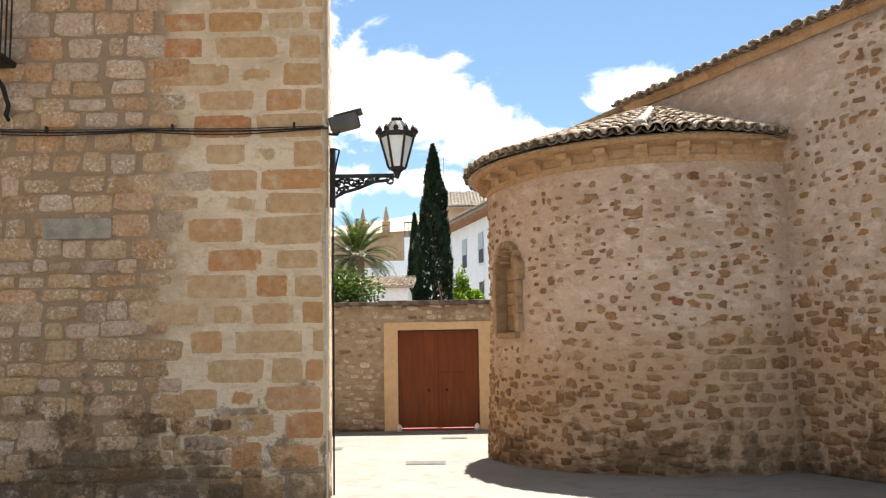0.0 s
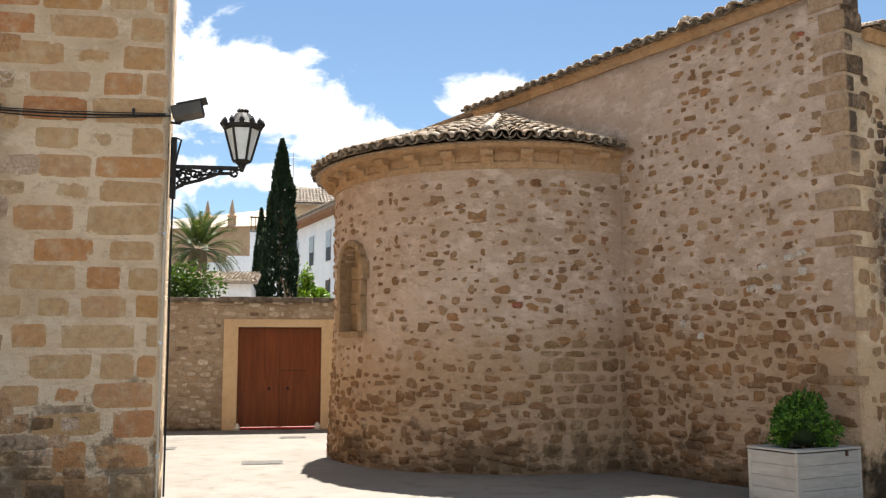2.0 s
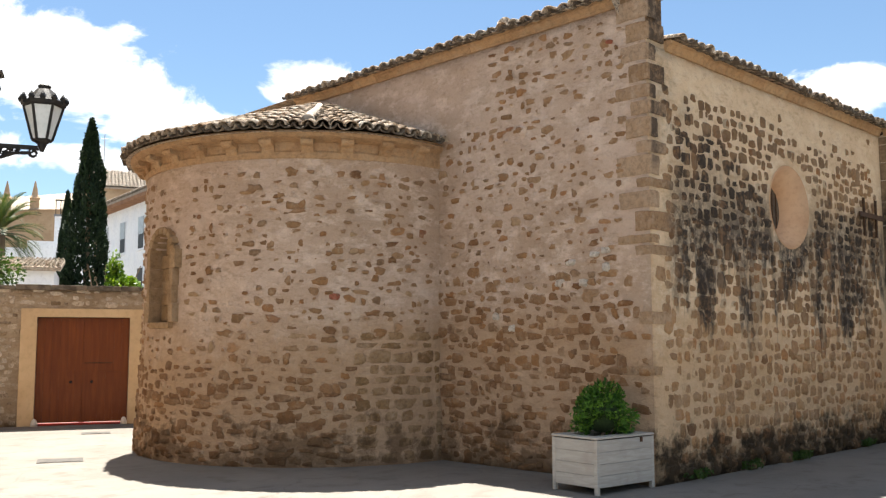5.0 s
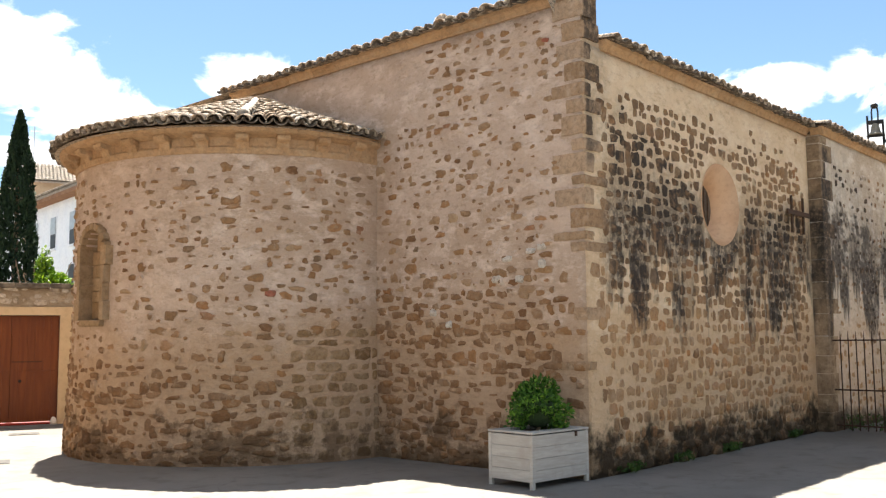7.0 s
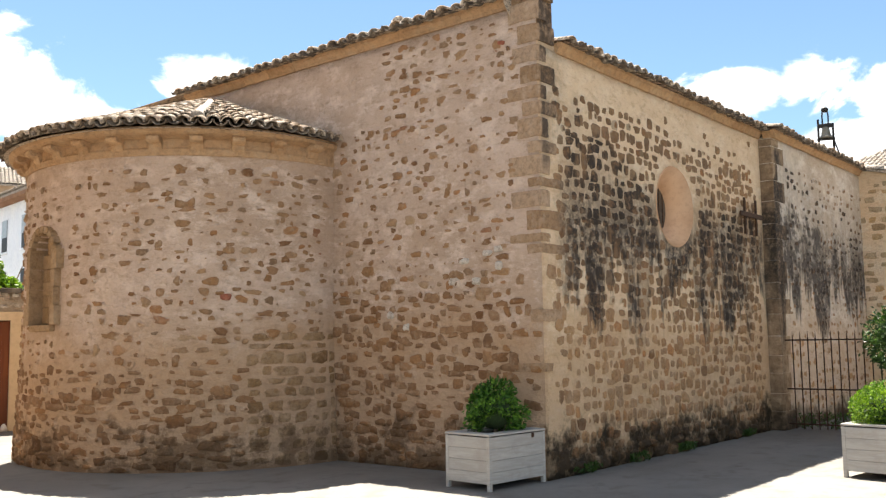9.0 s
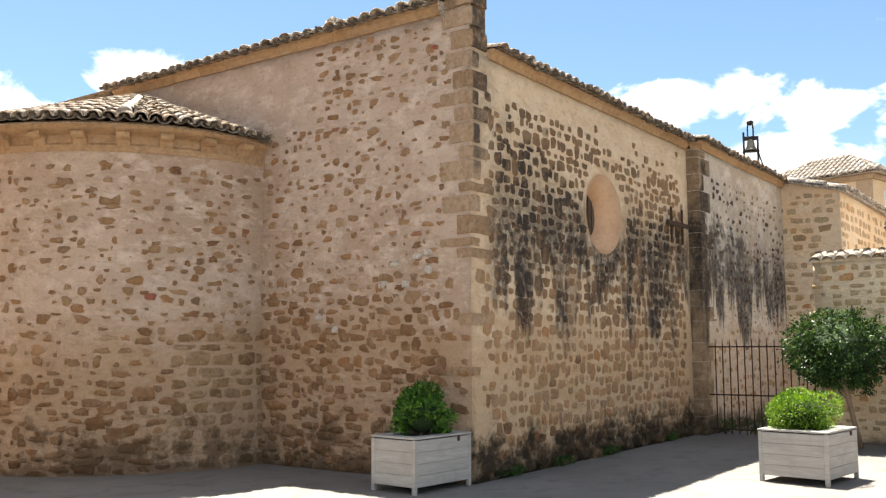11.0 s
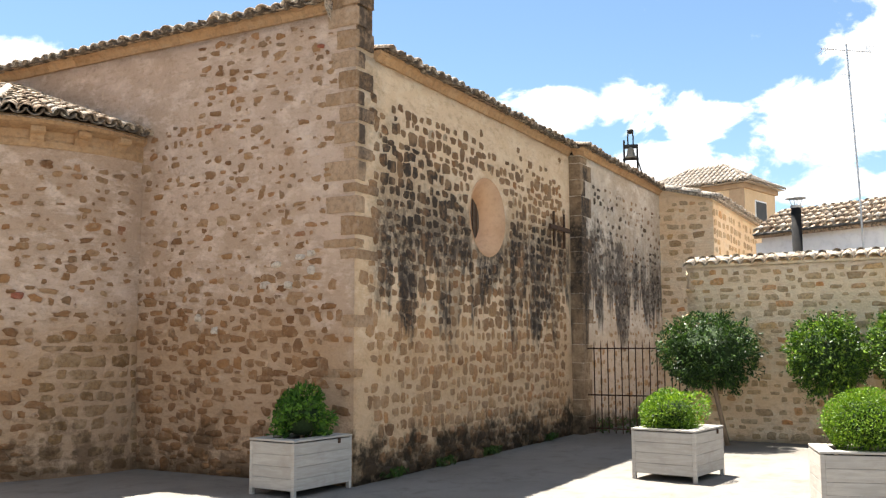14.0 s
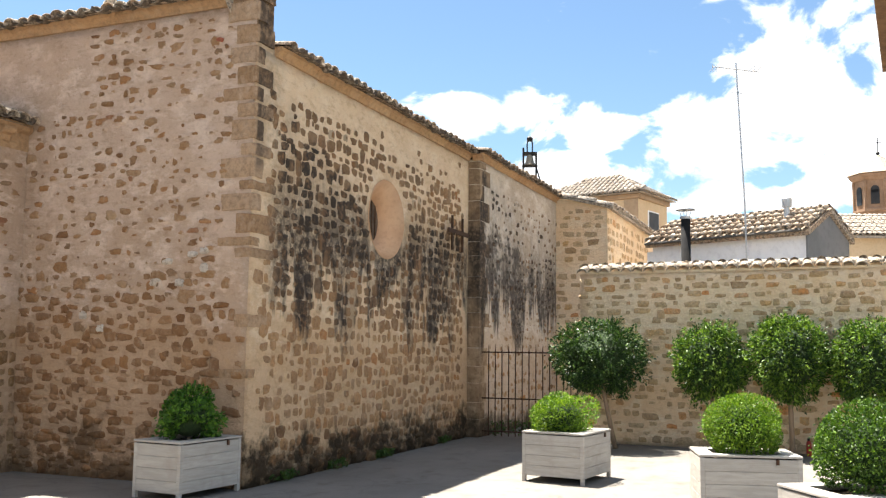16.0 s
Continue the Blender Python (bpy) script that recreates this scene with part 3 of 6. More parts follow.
# ---- masonry: loose stones laid in courses, each its own piece ----
def stone_shapes(prefix, mat, n, corners, square, seed, ragged=0.84):
    """A stock of stone faces: an uneven outline that sinks into the mortar and a worn, domed front."""
    rng = random.Random(seed)
    stock = []
    m = corners
    for k in range(n):
        verts, faces, ring = [], [], []
        amp = (1.0 - ragged) * 0.62
        waves = [(q, rng.uniform(0.2, 1.0) * amp / (q ** 0.35), rng.uniform(0, 6.28)) for q in (1, 2, 3, 5)]
        for i in range(m):
            t = 2 * math.pi * (i + 0.5) / m + rng.uniform(-0.12, 0.12)
            c, s = math.cos(t), math.sin(t)
            p = 2.0 / square
            r = 0.5 * (1 - amp * 0.5 + sum(a * math.sin(q * t + f) for q, a, f in waves)) * rng.uniform(0.95, 1.03)
            ring.append((math.copysign(abs(c) ** p, c) * r, math.copysign(abs(s) ** p, s) * r))
        tilt = rng.uniform(-0.3, 0.3), rng.uniform(-0.3, 0.3)
        for sc, z in ((1.03, -0.9), (0.93, 0.35), (0.66, 0.95)):
            verts += [(x * sc, y * sc, z + (tilt[0] * x + tilt[1] * y + rng.uniform(-0.14, 0.14) if z > 0 else 0)) for x, y in ring]
        for a in (0, m):
            for i in range(m):
                j = (i + 1) % m
                faces.append((a + i, a + j, a + m + j, a + m + i))
        verts.append((rng.uniform(-0.1, 0.1), rng.uniform(-0.1, 0.1), 1.0 + rng.uniform(-0.15, 0.3)))
        for i in range(m):
            faces.append((2 * m + i, 2 * m + (i + 1) % m, 3 * m))
        # the face chart follows the outline, so that its rim always stands at the edge of the chart
        chart = []
        for sc in (1.0, 0.93, 0.66):
            for x, y in ring:
                d = (abs(x) ** 2.6 + abs(y) ** 2.6) ** (1 / 2.6) * 2
                chart.append((0.5 + x / d * sc * 0.98, 0.5 + y / d * sc * 0.98))
        chart.append((0.5, 0.5))
        me = bpy.data.meshes.new(prefix)
        me.from_pydata(verts, [], faces)
        chart_mesh(me, faces, chart)
        me.materials.append(mat)
        stock.append(me)
    return stock


def chart_mesh(me, faces, chart):
    """Lay the face chart on a mesh and shade it smooth."""
    layer = me.uv_layers.new(name="face")
    flat = [c for f in faces for k in f for c in chart[k]]
    layer.data.foreach_set("uv", flat)
    me.polygons.foreach_set("use_smooth", [True] * len(me.polygons))


def courses(rng, length, height, row, width, density, start=0.0, flush=False, wild=0.0):
    """Stones (u, v, w, h) in rough courses; density(u, v) gives (chance, size)."""
    out, v = [], start
    while v < height:
        h = rng.uniform(*row)
        u = -rng.uniform(0, width[1])
        while u < length:
            w = rng.uniform(*width)
            if flush:
                if u < 0:
                    u, w = 0.0, max(0.12, w + u)
                if u + w > length - 0.12:
                    w = length - u
            chance, size = density(u + w / 2, v + h / 2)
            if rng.random() < chance and u + w / 2 > 0.03 and u + w / 2 < length - 0.03:
                s = size * rng.uniform(0.82, 1.1)
                s *= 1 + wild * rng.uniform(-1, 0.6)
                j = 0.02 + 0.05 * wild
                out.append((u + w / 2 + (0 if flush else rng.uniform(-j, j)), v + h / 2 + rng.uniform(-j, j) * (0.3 if flush else 1), w * s, h * s * rng.uniform(0.85 - 0.35 * wild, 1.08 + 0.3 * wild)))
            u += w
        v += h
    return out


def lay(stones, place, stock, parent, mat, rng, depth=(0.008, 0.022), limit=300, key=None, name="stone", turn=6):
    """Set stones on a wall: place(u, v) gives the pose with z out of the wall. The nearest are pieces, the rest one mesh."""
    if key:
        stones = sorted(stones, key=key)
    verts, faces, chart = [], [], []
    charts = {}
    for i, (u, v, w, h) in enumerate(stones):
        flip = rng.choice((0, 180))
        m = place(u, v) @ pose(0, 0, 0, 0, 0, flip + rng.uniform(-turn, turn)) @ Matrix.Diagonal((w, h, rng.uniform(*depth), 1))
        me = rng.choice(stock)
        if i < limit:
            ob = new(name, me)
            ob.parent = parent
            ob.matrix_world = m
        else:
            base = len(verts)
            if me.name not in charts:
                own = [(0.5, 0.5)] * len(me.vertices)
                for lp, q in zip(me.loops, me.uv_layers[0].data):
                    own[lp.vertex_index] = tuple(q.uv)
                charts[me.name] = own
            chart += charts[me.name]
            verts += [tuple(m @ q.co) for q in me.vertices]
            faces += [tuple(base + k for k in p.vertices) for p in me.polygons]
    if verts:
        me = bpy.data.meshes.new(name)
        back = parent.matrix_world.inverted()
        me.from_pydata([tuple(back @ Vector(v)) for v in verts], [], faces)
        chart_mesh(me, faces, chart)
        ob = mesh_data("rubble", me, mat, parent)
        tagged(ob, kind="stuff")


def wall_pose(origin, along, out):
    """place() for a flat wall: u along it, v up."""
    o, a, n = Vector(origin), Vector(along).normalized(), Vector(out).normalized()
    z = Vector((0, 0, 1))

    def place(u, v):
        p = o + a * u + z * v
        m = Matrix((a, z, n)).transposed().to_4x4()
        m.translation = p
        return m
    # keep the triad right-handed
    if a.cross(z).dot(n) < 0:
        def place(u, v):
            p = o + a * u + z * v
            m = Matrix((-a, z, n)).transposed().to_4x4()
            m.translation = p
            return m
    return place


# ---- barrel tiles ----
def tile_mesh(name, mat, length=0.42, w0=0.20, w1=0.15, rise=0.085, thick=0.014, up=True):
    """One curved clay tile; its wide end at the origin, running towards +y."""
    seg = 6
    verts, faces = [], []
    for y, w, k in ((0, w0, 1.0), (length, w1, 0.86)):
        for t in (thick, 0.0):
            for i in range(seg + 1):
                a = math.pi * i / seg
                verts.append((math.cos(a) * (w / 2 - (thick - t)), y, math.sin(a) * (rise * k - (thick - t))))
    n = seg + 1
    for i in range(seg):
        faces.append((i + 1, i, 2 * n + i, 2 * n + i + 1))
        faces.append((n + i, n + i + 1, 3 * n + i + 1, 3 * n + i))
        faces.append((i, i + 1, n + i + 1, n + i))
    me = bpy.data.meshes.new(name)
    if not up:
        verts = [(x, y, -z) for x, y, z in verts]
        faces = [f[::-1] for f in faces]
    me.from_pydata(verts, [], faces)
    me.polygons.foreach_set("use_smooth", [True] * len(me.polygons))
    me.materials.append(mat)
    return me


COVER = tile_mesh("tile", TILE)
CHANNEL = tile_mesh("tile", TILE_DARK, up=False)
COVER_PALE = tile_mesh("tile", TILE_PALE, 0.36, 0.19, 0.15)
COVER_FAR = tile_mesh("tile", TILE_FAR, 0.5, 0.24, 0.2, 0.1)


def put_tiles(items, parent, limit=300, name="tile"):
    rest, n = {}, 0
    for me, m in items:
        if n < limit:
            ob = new(name, me)
            ob.parent = parent
            ob.matrix_world = m
            n += 1
        else:
            verts, faces = rest.setdefault(me.materials[0].name, ([], []))
            base = len(verts)
            verts += [tuple(m @ q.co) for q in me.vertices]
            faces += [tuple(base + k for k in p.vertices) for p in me.polygons]
    back = parent.matrix_world.inverted()
    for key, (verts, faces) in rest.items():
        me = bpy.data.meshes.new("tiling")
        me.from_pydata([tuple(back @ Vector(v)) for v in verts], [], faces)
        tagged(mesh_data("tiling", me, bpy.data.materials[key], parent, smooth=True), kind="stuff")


def tile_rows(origin, along, up, cols, rows, rng, cover, channel=None, pitch=0.22, step=0.32):
    """Poses of tiles on a flat slope: columns along the eave, rows up it."""
    o, a, b = Vector(origin), Vector(along).normalized(), Vector(up).normalized()
    n = a.cross(b)
    items = []
    for r in range(rows):
        for c in range(cols):
            m = Matrix((a, b, n)).transposed().to_4x4()
            m.translation = o + a * (c * pitch + rng.uniform(-0.012, 0.012)) + b * (r * step + rng.uniform(-0.03, 0.03)) + n * (0.012 * (r % 2) + rng.uniform(-0.006, 0.006))
            m = m @ pose(0, 0, 0, -2.0, 0, rng.uniform(-3, 3))
            items.append((cover, m))
            if channel:
                mc = m.copy()
                mc.translation += a * pitch / 2 - n * 0.005 + b * rng.uniform(-0.02, 0.02) + n * 0.045
                items.append((channel, mc))
    return items


# ---- leaves ----
def leaf_cloud(rng, spots, size, droop=0.0, narrow=0.5):
    """Many folded leaves; spots are (centre, outward) pairs."""
    n = len(spots)
    c = np.array([s[0] for s in spots], dtype=float)
    o = np.array([s[1] for s in spots], dtype=float)
    d = o + rng.normal(0, 0.75, (n, 3)) + np.array((0, 0, -droop))
    d /= np.linalg.norm(d, axis=1)[:, None]
    side = np.cross(d, rng.normal(0, 1, (n, 3)))
    side /= np.linalg.norm(side, axis=1)[:, None] + 1e-9
    up = np.cross(side, d)
    s = size * rng.uniform(0.65, 1.3, (n, 1))
    a = c - d * s * 0.5
    b = c + side * s * narrow * 0.5 + up * s * 0.12
    e = c + d * s * 0.5
    f = c - side * s * narrow * 0.5 + up * s * 0.12
    verts = np.stack([a, b, e, f], 1).reshape(-1, 3)
    idx = np.arange(n) * 4
    faces = np.stack([idx, idx + 1, idx + 2, idx, idx + 2, idx + 3], 1).reshape(-1, 3)
    me = bpy.data.meshes.new("leaves")
    me.from_pydata(verts.tolist(), [], faces.tolist())
    return me


def ball_spots(rng, n, radii, lumps, rough=0.12, inner=0.35, bottom=-1.0):
    """Spots through the outer shell of a lumpy ball."""
    out = []
    phase = rng.uniform(0, 6.28, (lumps, 3))
    freq = rng.uniform(1.5, 5.0, (lumps, 3))
    while len(out) < n:
        d = rng.normal(0, 1, 3)
        d /= np.linalg.norm(d)
        if d[2] < bottom:
            continue
        wob = sum(math.sin(freq[i] @ d + phase[i].sum()) for i in range(lumps)) / max(1, lumps) ** 0.5
        r = (1 + rough * wob) * (1 - inner * rng.random() ** 1.8)
        if rng.random() < 0.03:
            r *= 1.1
        out.append((d * r * np.array(radii), d))
    return out


# ---- ground ----
def build_ground():
    bm = bmesh.new()
    xs = [-600, -60, -20] + [x * 1.0 for x in range(-10, 31, 2)] + [40, 80, 600]
    ys = [-600, -60, -20] + [y * 1.0 for y in range(-10, 31, 2)] + [40, 80, 600]
    grid = [[bm.verts.new((x, y, 0)) for y in ys] for x in xs]
    for i in range(len(xs) - 1):
        for j in range(len(ys) - 1):
            bm.faces.new((grid[i][j], grid[i + 1][j], grid[i + 1][j + 1], grid[i][j + 1]))
    tagged(mesh_ob("ground", bm, GROUND), "worn pale concrete paving of the square and lane", "ground", kind="structure")


build_ground()


def manhole(x, y, turn, sx, sy):
    t = thing("manhole_cover", pose(x, y, 0, 0, 0, turn), "flat grey metal manhole cover set in the paving", "manhole cover", "covers in the lane")
    part("frame", box((-sx / 2, -sy / 2, 0.0), (sx / 2, sy / 2, 0.006), 0.002), STEEL_DULL, t)
    part("lid", box((-sx / 2 + 0.04, -sy / 2 + 0.04, 0.004), (sx / 2 - 0.04, sy / 2 - 0.04, 0.011), 0.002), STEEL_DULL, t)


STEEL_DULL = plain("dull_iron_cover", (0.065, 0.06, 0.054), (0.10, 0.092, 0.083), 10, 0.9)
for mx, my, mt, ms in ((4.75, 16.0, -23, 0.6), (5.45, 13.1, -23, 0.6), (7.55, 16.7, -23, 0.5), (7.9, 14.9, -23, 0.6)):
    manhole(mx, my, mt, ms, ms * 0.8)

# ---- the church ----
GX, WY = 9.3, 5.92           # outer faces of the east wall and the long side wall
STEP_X, WEST_Y, END_X = 16.42, 5.70, 21.8   # the west bay stands a little forward
CX, CY, AR = 9.3, 12.25, 2.79   # centre and radius of the apse
church = thing("church", pose(GX, WY, 0), "old rubble stone church with a round apse and tiled roofs", "church")


bpy.context.view_layer.update()


def attach(ob, parent):
    ob.parent = parent
    ob.matrix_parent_inverse = parent.matrix_world.inverted()
    return ob


def cpart(name, bm, mat, label="", parent=None, smooth=False):
    ob = mesh_ob(name, bm, mat, None, label, smooth)
    bpy.context.view_layer.update()
    return attach(ob, parent or church)


def wall_grid(u1, v1, place, thick, nu, nv, amp, seed):
    """A solid wall whose front is gently uneven."""
    bm = bmesh.new()
    front = [[None] * (nv + 1) for _ in range(nu + 1)]
    for i in range(nu + 1):
        for j in range(nv + 1):
            u, v = u1 * i / nu, v1 * j / nv
            m = place(u, v)
            d = noise.noise(Vector((u * 0.9 + seed, v * 0.9, seed))) * amp + noise.noise(Vector((u * 3.1, v * 3.1 + seed, 0))) * amp * 0.45
            if i in (0, nu) or j == nv:
                d = 0
            front[i][j] = bm.verts.new(m @ Vector((0, 0, d)))
    for i in range(nu):
        for j in range(nv):
            bm.faces.new((front[i][j], front[i + 1][j], front[i + 1][j + 1], front[i][j + 1]))
    edge = [front[i][0] for i in range(nu + 1)] + [front[nu][j] for j in range(1, nv + 1)]
    edge += [front[i][nv] for i in range(nu - 1, -1, -1)] + [front[0][j] for j in range(nv - 1, 0, -1)]
    n = place(0, 0).to_3x3() @ Vector((0, 0, 1))
    back = [bm.verts.new(v.co - n * thick) for v in edge]
    k = len(edge)
    for i in range(k):
        bm.faces.new((edge[i], back[i], back[(i + 1) % k], edge[(i + 1) % k]))
    bm.faces.new(back)
    bmesh.ops.recalc_face_normals(bm, faces=bm.faces)
    return bm


east_place = wall_pose((GX, WY + 0.02, 0), (0, 1, 0), (-1, 0, 0))
EAST_H, SIDE_H = 5.86, 5.31
east_wall = cpart("east_wall", wall_grid(9.2, EAST_H - 0.13, east_place, 0.34, 46, 30, 0.009, 3.0), MORTAR, "rubble wall of tan stones in pinkish lime mortar", smooth=True)
side_place = wall_pose((GX + 0.02, WY, 0), (1, 0, 0), (0, -1, 0))


def niche_wall():
    """The long side wall with the round niche cut through its face."""
    bm = wall_grid(STEP_X + 0.05 - GX, SIDE_H - 0.13, side_place, 0.7, 60, 42, 0.010, 9.0)
    return bm


side_wall = cpart("side_wall", niche_wall(), MORTAR_SIDE, "rubble wall streaked with black lichen", smooth=True)
west_place = wall_pose((STEP_X, WEST_Y, 0), (1, 0, 0), (0, -1, 0))
west_wall = cpart("west_bay_wall", wall_grid(END_X + 0.1 - STEP_X, SIDE_H - 0.13, west_place, 0.9, 44, 42, 0.012, 14.0), MORTAR_WEST, "pale rendered bay streaked with black lichen", smooth=True)
cpart("corner_pier", box((GX + 0.012, WY + 0.012, 0), (GX + 0.40, WY + 0.40, 5.25)), MORTAR_SIDE)
cpart("pier_head", box((GX + 0.012, WY + 0.012, 5.25), (GX + 0.37, WY + 0.40, 6.3), 0.015), QUOIN)


def apse_place(u, v):
    """u runs round the apse from its meeting with the east wall."""
    t = -math.pi / 2 - u / AR
    n = Vector((math.cos(t), math.sin(t), 0))
    z = Vector((0, 0, 1))
    a = z.cross(n)
    r = AR + (0.07 * max(0.0, 1 - v / 1.6))
    m = Matrix((a, z, n)).transposed().to_4x4()
    m.translation = Vector((CX, CY, v)) + n * r
    return m


def apse_shell():
    bm = bmesh.new()
    nu, nv = 72, 26
    grid = []
    length = math.pi * AR
    for i in range(nu + 1):
        col = []
        for j in range(nv + 1):
            u, v = length * i / nu, 4.45 * j / nv
            d = noise.noise(Vector((u * 1.1, v * 1.1, 5))) * 0.014 + noise.noise(Vector((u * 3.3, v * 3.3, 8))) * 0.004
            col.append(bm.verts.new(apse_place(u, v) @ Vector((0, 0, d))))
        grid.append(col)
    for i in range(nu):
        for j in range(nv):
            bm.faces.new((grid[i][j], grid[i][j + 1], grid[i + 1][j + 1], grid[i + 1][j]))
    inner = [[bm.verts.new((CX + (v.co.x - CX) * 0.8, CY + (v.co.y - CY) * 0.8, v.co.z)) for v in (c[0], c[-1])] for c in grid]
    for i in range(nu):
        bm.faces.new((grid[i][-1], inner[i][1], inner[i + 1][1], grid[i + 1][-1]))
        bm.faces.new((inner[i][0], inner[i + 1][0], inner[i + 1][1], inner[i][1]))
    bmesh.ops.recalc_face_normals(bm, faces=bm.faces)
    return bm


apse_wall = cpart("apse_wall", apse_shell(), MORTAR, "curved apse wall of rubble in lime mortar", smooth=True)


# cornices, corbels, corner stones
def cornice_profile(bm, a, b, out, z, deep, high):
    """A moulded stone band from a to b: three steps swelling upwards."""
    a, b, n = Vector((*a, 0)), Vector((*b, 0)), Vector((*out, 0))
    prof = [(0.0, 0.0), (deep * 0.35, 0.0), (deep * 0.42, high * 0.3), (deep * 0.8, high * 0.62), (deep, high * 0.66), (deep, high), (0.0, high)]
    ra = [bm.verts.new(a + n * (d - 0.05 if d == 0 else d) + Vector((0, 0, z + h))) for d, h in prof]
    rb = [bm.verts.new(b + n * (d - 0.05 if d == 0 else d) + Vector((0, 0, z + h))) for d, h in prof]
    k = len(prof)
    for i in range(k):
        bm.faces.new((ra[i], ra[(i + 1) % k], rb[(i + 1) % k], rb[i]))
    bm.faces.new(ra)
    bm.faces.new(rb[::-1])
    bmesh.ops.recalc_face_normals(bm, faces=bm.faces)
    return bm


rng = random.Random(11)
y = WY + 0.38
while y < 12.6:
    w = rng.uniform(0.55, 1.0)
    cpart("cornice_block", cornice_profile(bmesh.new(), (GX, y), (GX, min(y + w - 0.008, 13)), (-1, 0), EAST_H - 0.15 + rng.uniform(-0.006, 0.006), 0.09, 0.13), DRESSED)
    y += w
for x, x1, face in ((GX + 0.40, STEP_X - 0.02, WY), (STEP_X, END_X, WEST_Y)):
    while x < x1 - 0.05:
        w = min(rng.uniform(0.6, 1.1), x1 - x)
        cpart("cornice_block", cornice_profile(bmesh.new(), (x, face), (x + w - 0.008, face), (0, -1), SIDE_H - 0.15 + rng.uniform(-0.006, 0.006), 0.09, 0.13), DRESSED)
        x += w
cpart("cornice_block", cornice_profile(bmesh.new(), (STEP_X, WY - 0.09), (STEP_X, WEST_Y - 0.088), (-1, 0), SIDE_H - 0.15, 0.07, 0.13), DRESSED)


def eave_reach(a):
    """How far the eave stands out, a radians round from the east wall: it dies into the wall."""
    return min(1.0, 0.30 + 0.70 * a / 0.45)


def apse_cornice():
    bm = bmesh.new()
    prof = [(AR - 0.06, 4.14), (AR + 0.02, 4.14), (AR + 0.035, 4.22), (AR + 0.015, 4.25), (AR + 0.015, 4.36), (AR + 0.20, 4.39), (AR + 0.25, 4.41), (AR + 0.27, 4.48), (AR - 0.1, 4.50)]
    n = 72
    rings = []
    for i in range(n + 1):
        t = -math.pi / 2 - math.pi * i / n
        g = eave_reach(math.pi * i / n)
        rings.append([bm.verts.new((CX + (AR + (r - AR) * g) * math.cos(t), CY + (AR + (r - AR) * g) * math.sin(t), z)) for r, z in prof])
    for r0, r1 in zip(rings, rings[1:]):
        for k in range(len(prof) - 1):
            bm.faces.new((r0[k], r1[k], r1[k + 1], r0[k + 1]))
    bmesh.ops.recalc_face_normals(bm, faces=bm.faces)
    return bm


cornice = cpart("apse_cornice", apse_cornice(), DRESSED, "carved tan sandstone cornice")


def corbel_mesh():
    """A scrolled corbel: its back on the wall, its roll out under the eave."""
    bm = bmesh.new()
    prof = [(0, 0.02), (0.04, 0.02), (0.06, 0.05), (0.075, 0.10), (0.10, 0.11), (0.15, 0.105), (0.19, 0.13), (0.20, 0.17), (0.185, 0.195), (0, 0.195)]
    for s in (-1,):
        a = [bm.verts.new((-0.085, h, d)) for d, h in prof]
        b = [bm.verts.new((0.085, h, d)) for d, h in prof]
    k = len(prof)
    for i in range(k):
        bm.faces.new((a[i], a[(i + 1) % k], b[(i + 1) % k], b[i]))
    bm.faces.new(a)
    bm.faces.new(b[::-1])
    bmesh.ops.recalc_face_normals(bm, faces=bm.faces)
    me = bpy.data.meshes.new("corbel")
    bm.to_mesh(me)
    bm.free()
    me.materials.append(DRESSED)
    return me


CORBEL = corbel_mesh()
for i in range(17):
    u = 0.42 + i * 0.53
    ob = new("corbel", CORBEL)
    ob.matrix_world = apse_place(u, 4.19) @ pose(0, 0, 0, 0, 0, (i * 37 % 11 - 5) * 0.5)
    bpy.context.view_layer.update()
    attach(ob, cornice)


STEP_STONE = stone("rain_stained_corner_stone", [(0, (0.30, 0.20, 0.12)), (0.5, (0.37, 0.25, 0.15)), (1, (0.33, 0.22, 0.13))], True, 0.36, 0.85, 9.0, 0.9, (0.58, 0.42, 0.27), 0.5)


def quoins():
    """Alternating worn blocks that bind the corner and rise past the eaves."""
    rng = random.Random(5)
    z, k = 0.02, 0
    while z < 6.2:
        h = rng.uniform(0.14, 0.28)
        if z > 5.0:
            h = 0.27
        long_x = k % 2 == 0
        lx, ly = (rng.uniform(0.32, 0.5), rng.uniform(0.16, 0.28)) if long_x else (rng.uniform(0.16, 0.26), rng.uniform(0.30, 0.46))
        if z > 5.0:
            lx = min(lx, 0.355)
        e = rng.uniform(0.014, 0.024)
        # low down most of the corner is buried in lime
        if z > 2.5 or rng.random() < 0.25:
            bm = box((GX - e, WY - e, z), (GX + lx, WY + ly, z + h - rng.uniform(0.025, 0.055)))
            bmesh.ops.subdivide_edges(bm, edges=bm.edges[:], cuts=2, use_grid_fill=True)
            mid = Vector((GX + lx / 2, WY + ly / 2, z + h / 2))
            for v in bm.verts:
                d = v.co - mid
                n = noise.noise_vector(v.co * 6.0 + Vector((k, 0, 0)))
                far = abs(d.x) / (lx / 2) + abs(d.y) / (ly / 2) + abs(d.z) / (h / 2)
                v.co += n * 0.012 - d.normalized() * (0.008 if far > 2.4 else 0.0)
            cpart("quoin", bm, QUOIN, smooth=False)
        z += h
        k += 1
    cpart("pier_cap", box((GX - 0.05, WY - 0.05, 6.3), (GX + 0.46, WY + 0.46, 6.42), 0.03), QUOIN, "weathered moulded cap stone")


quoins()

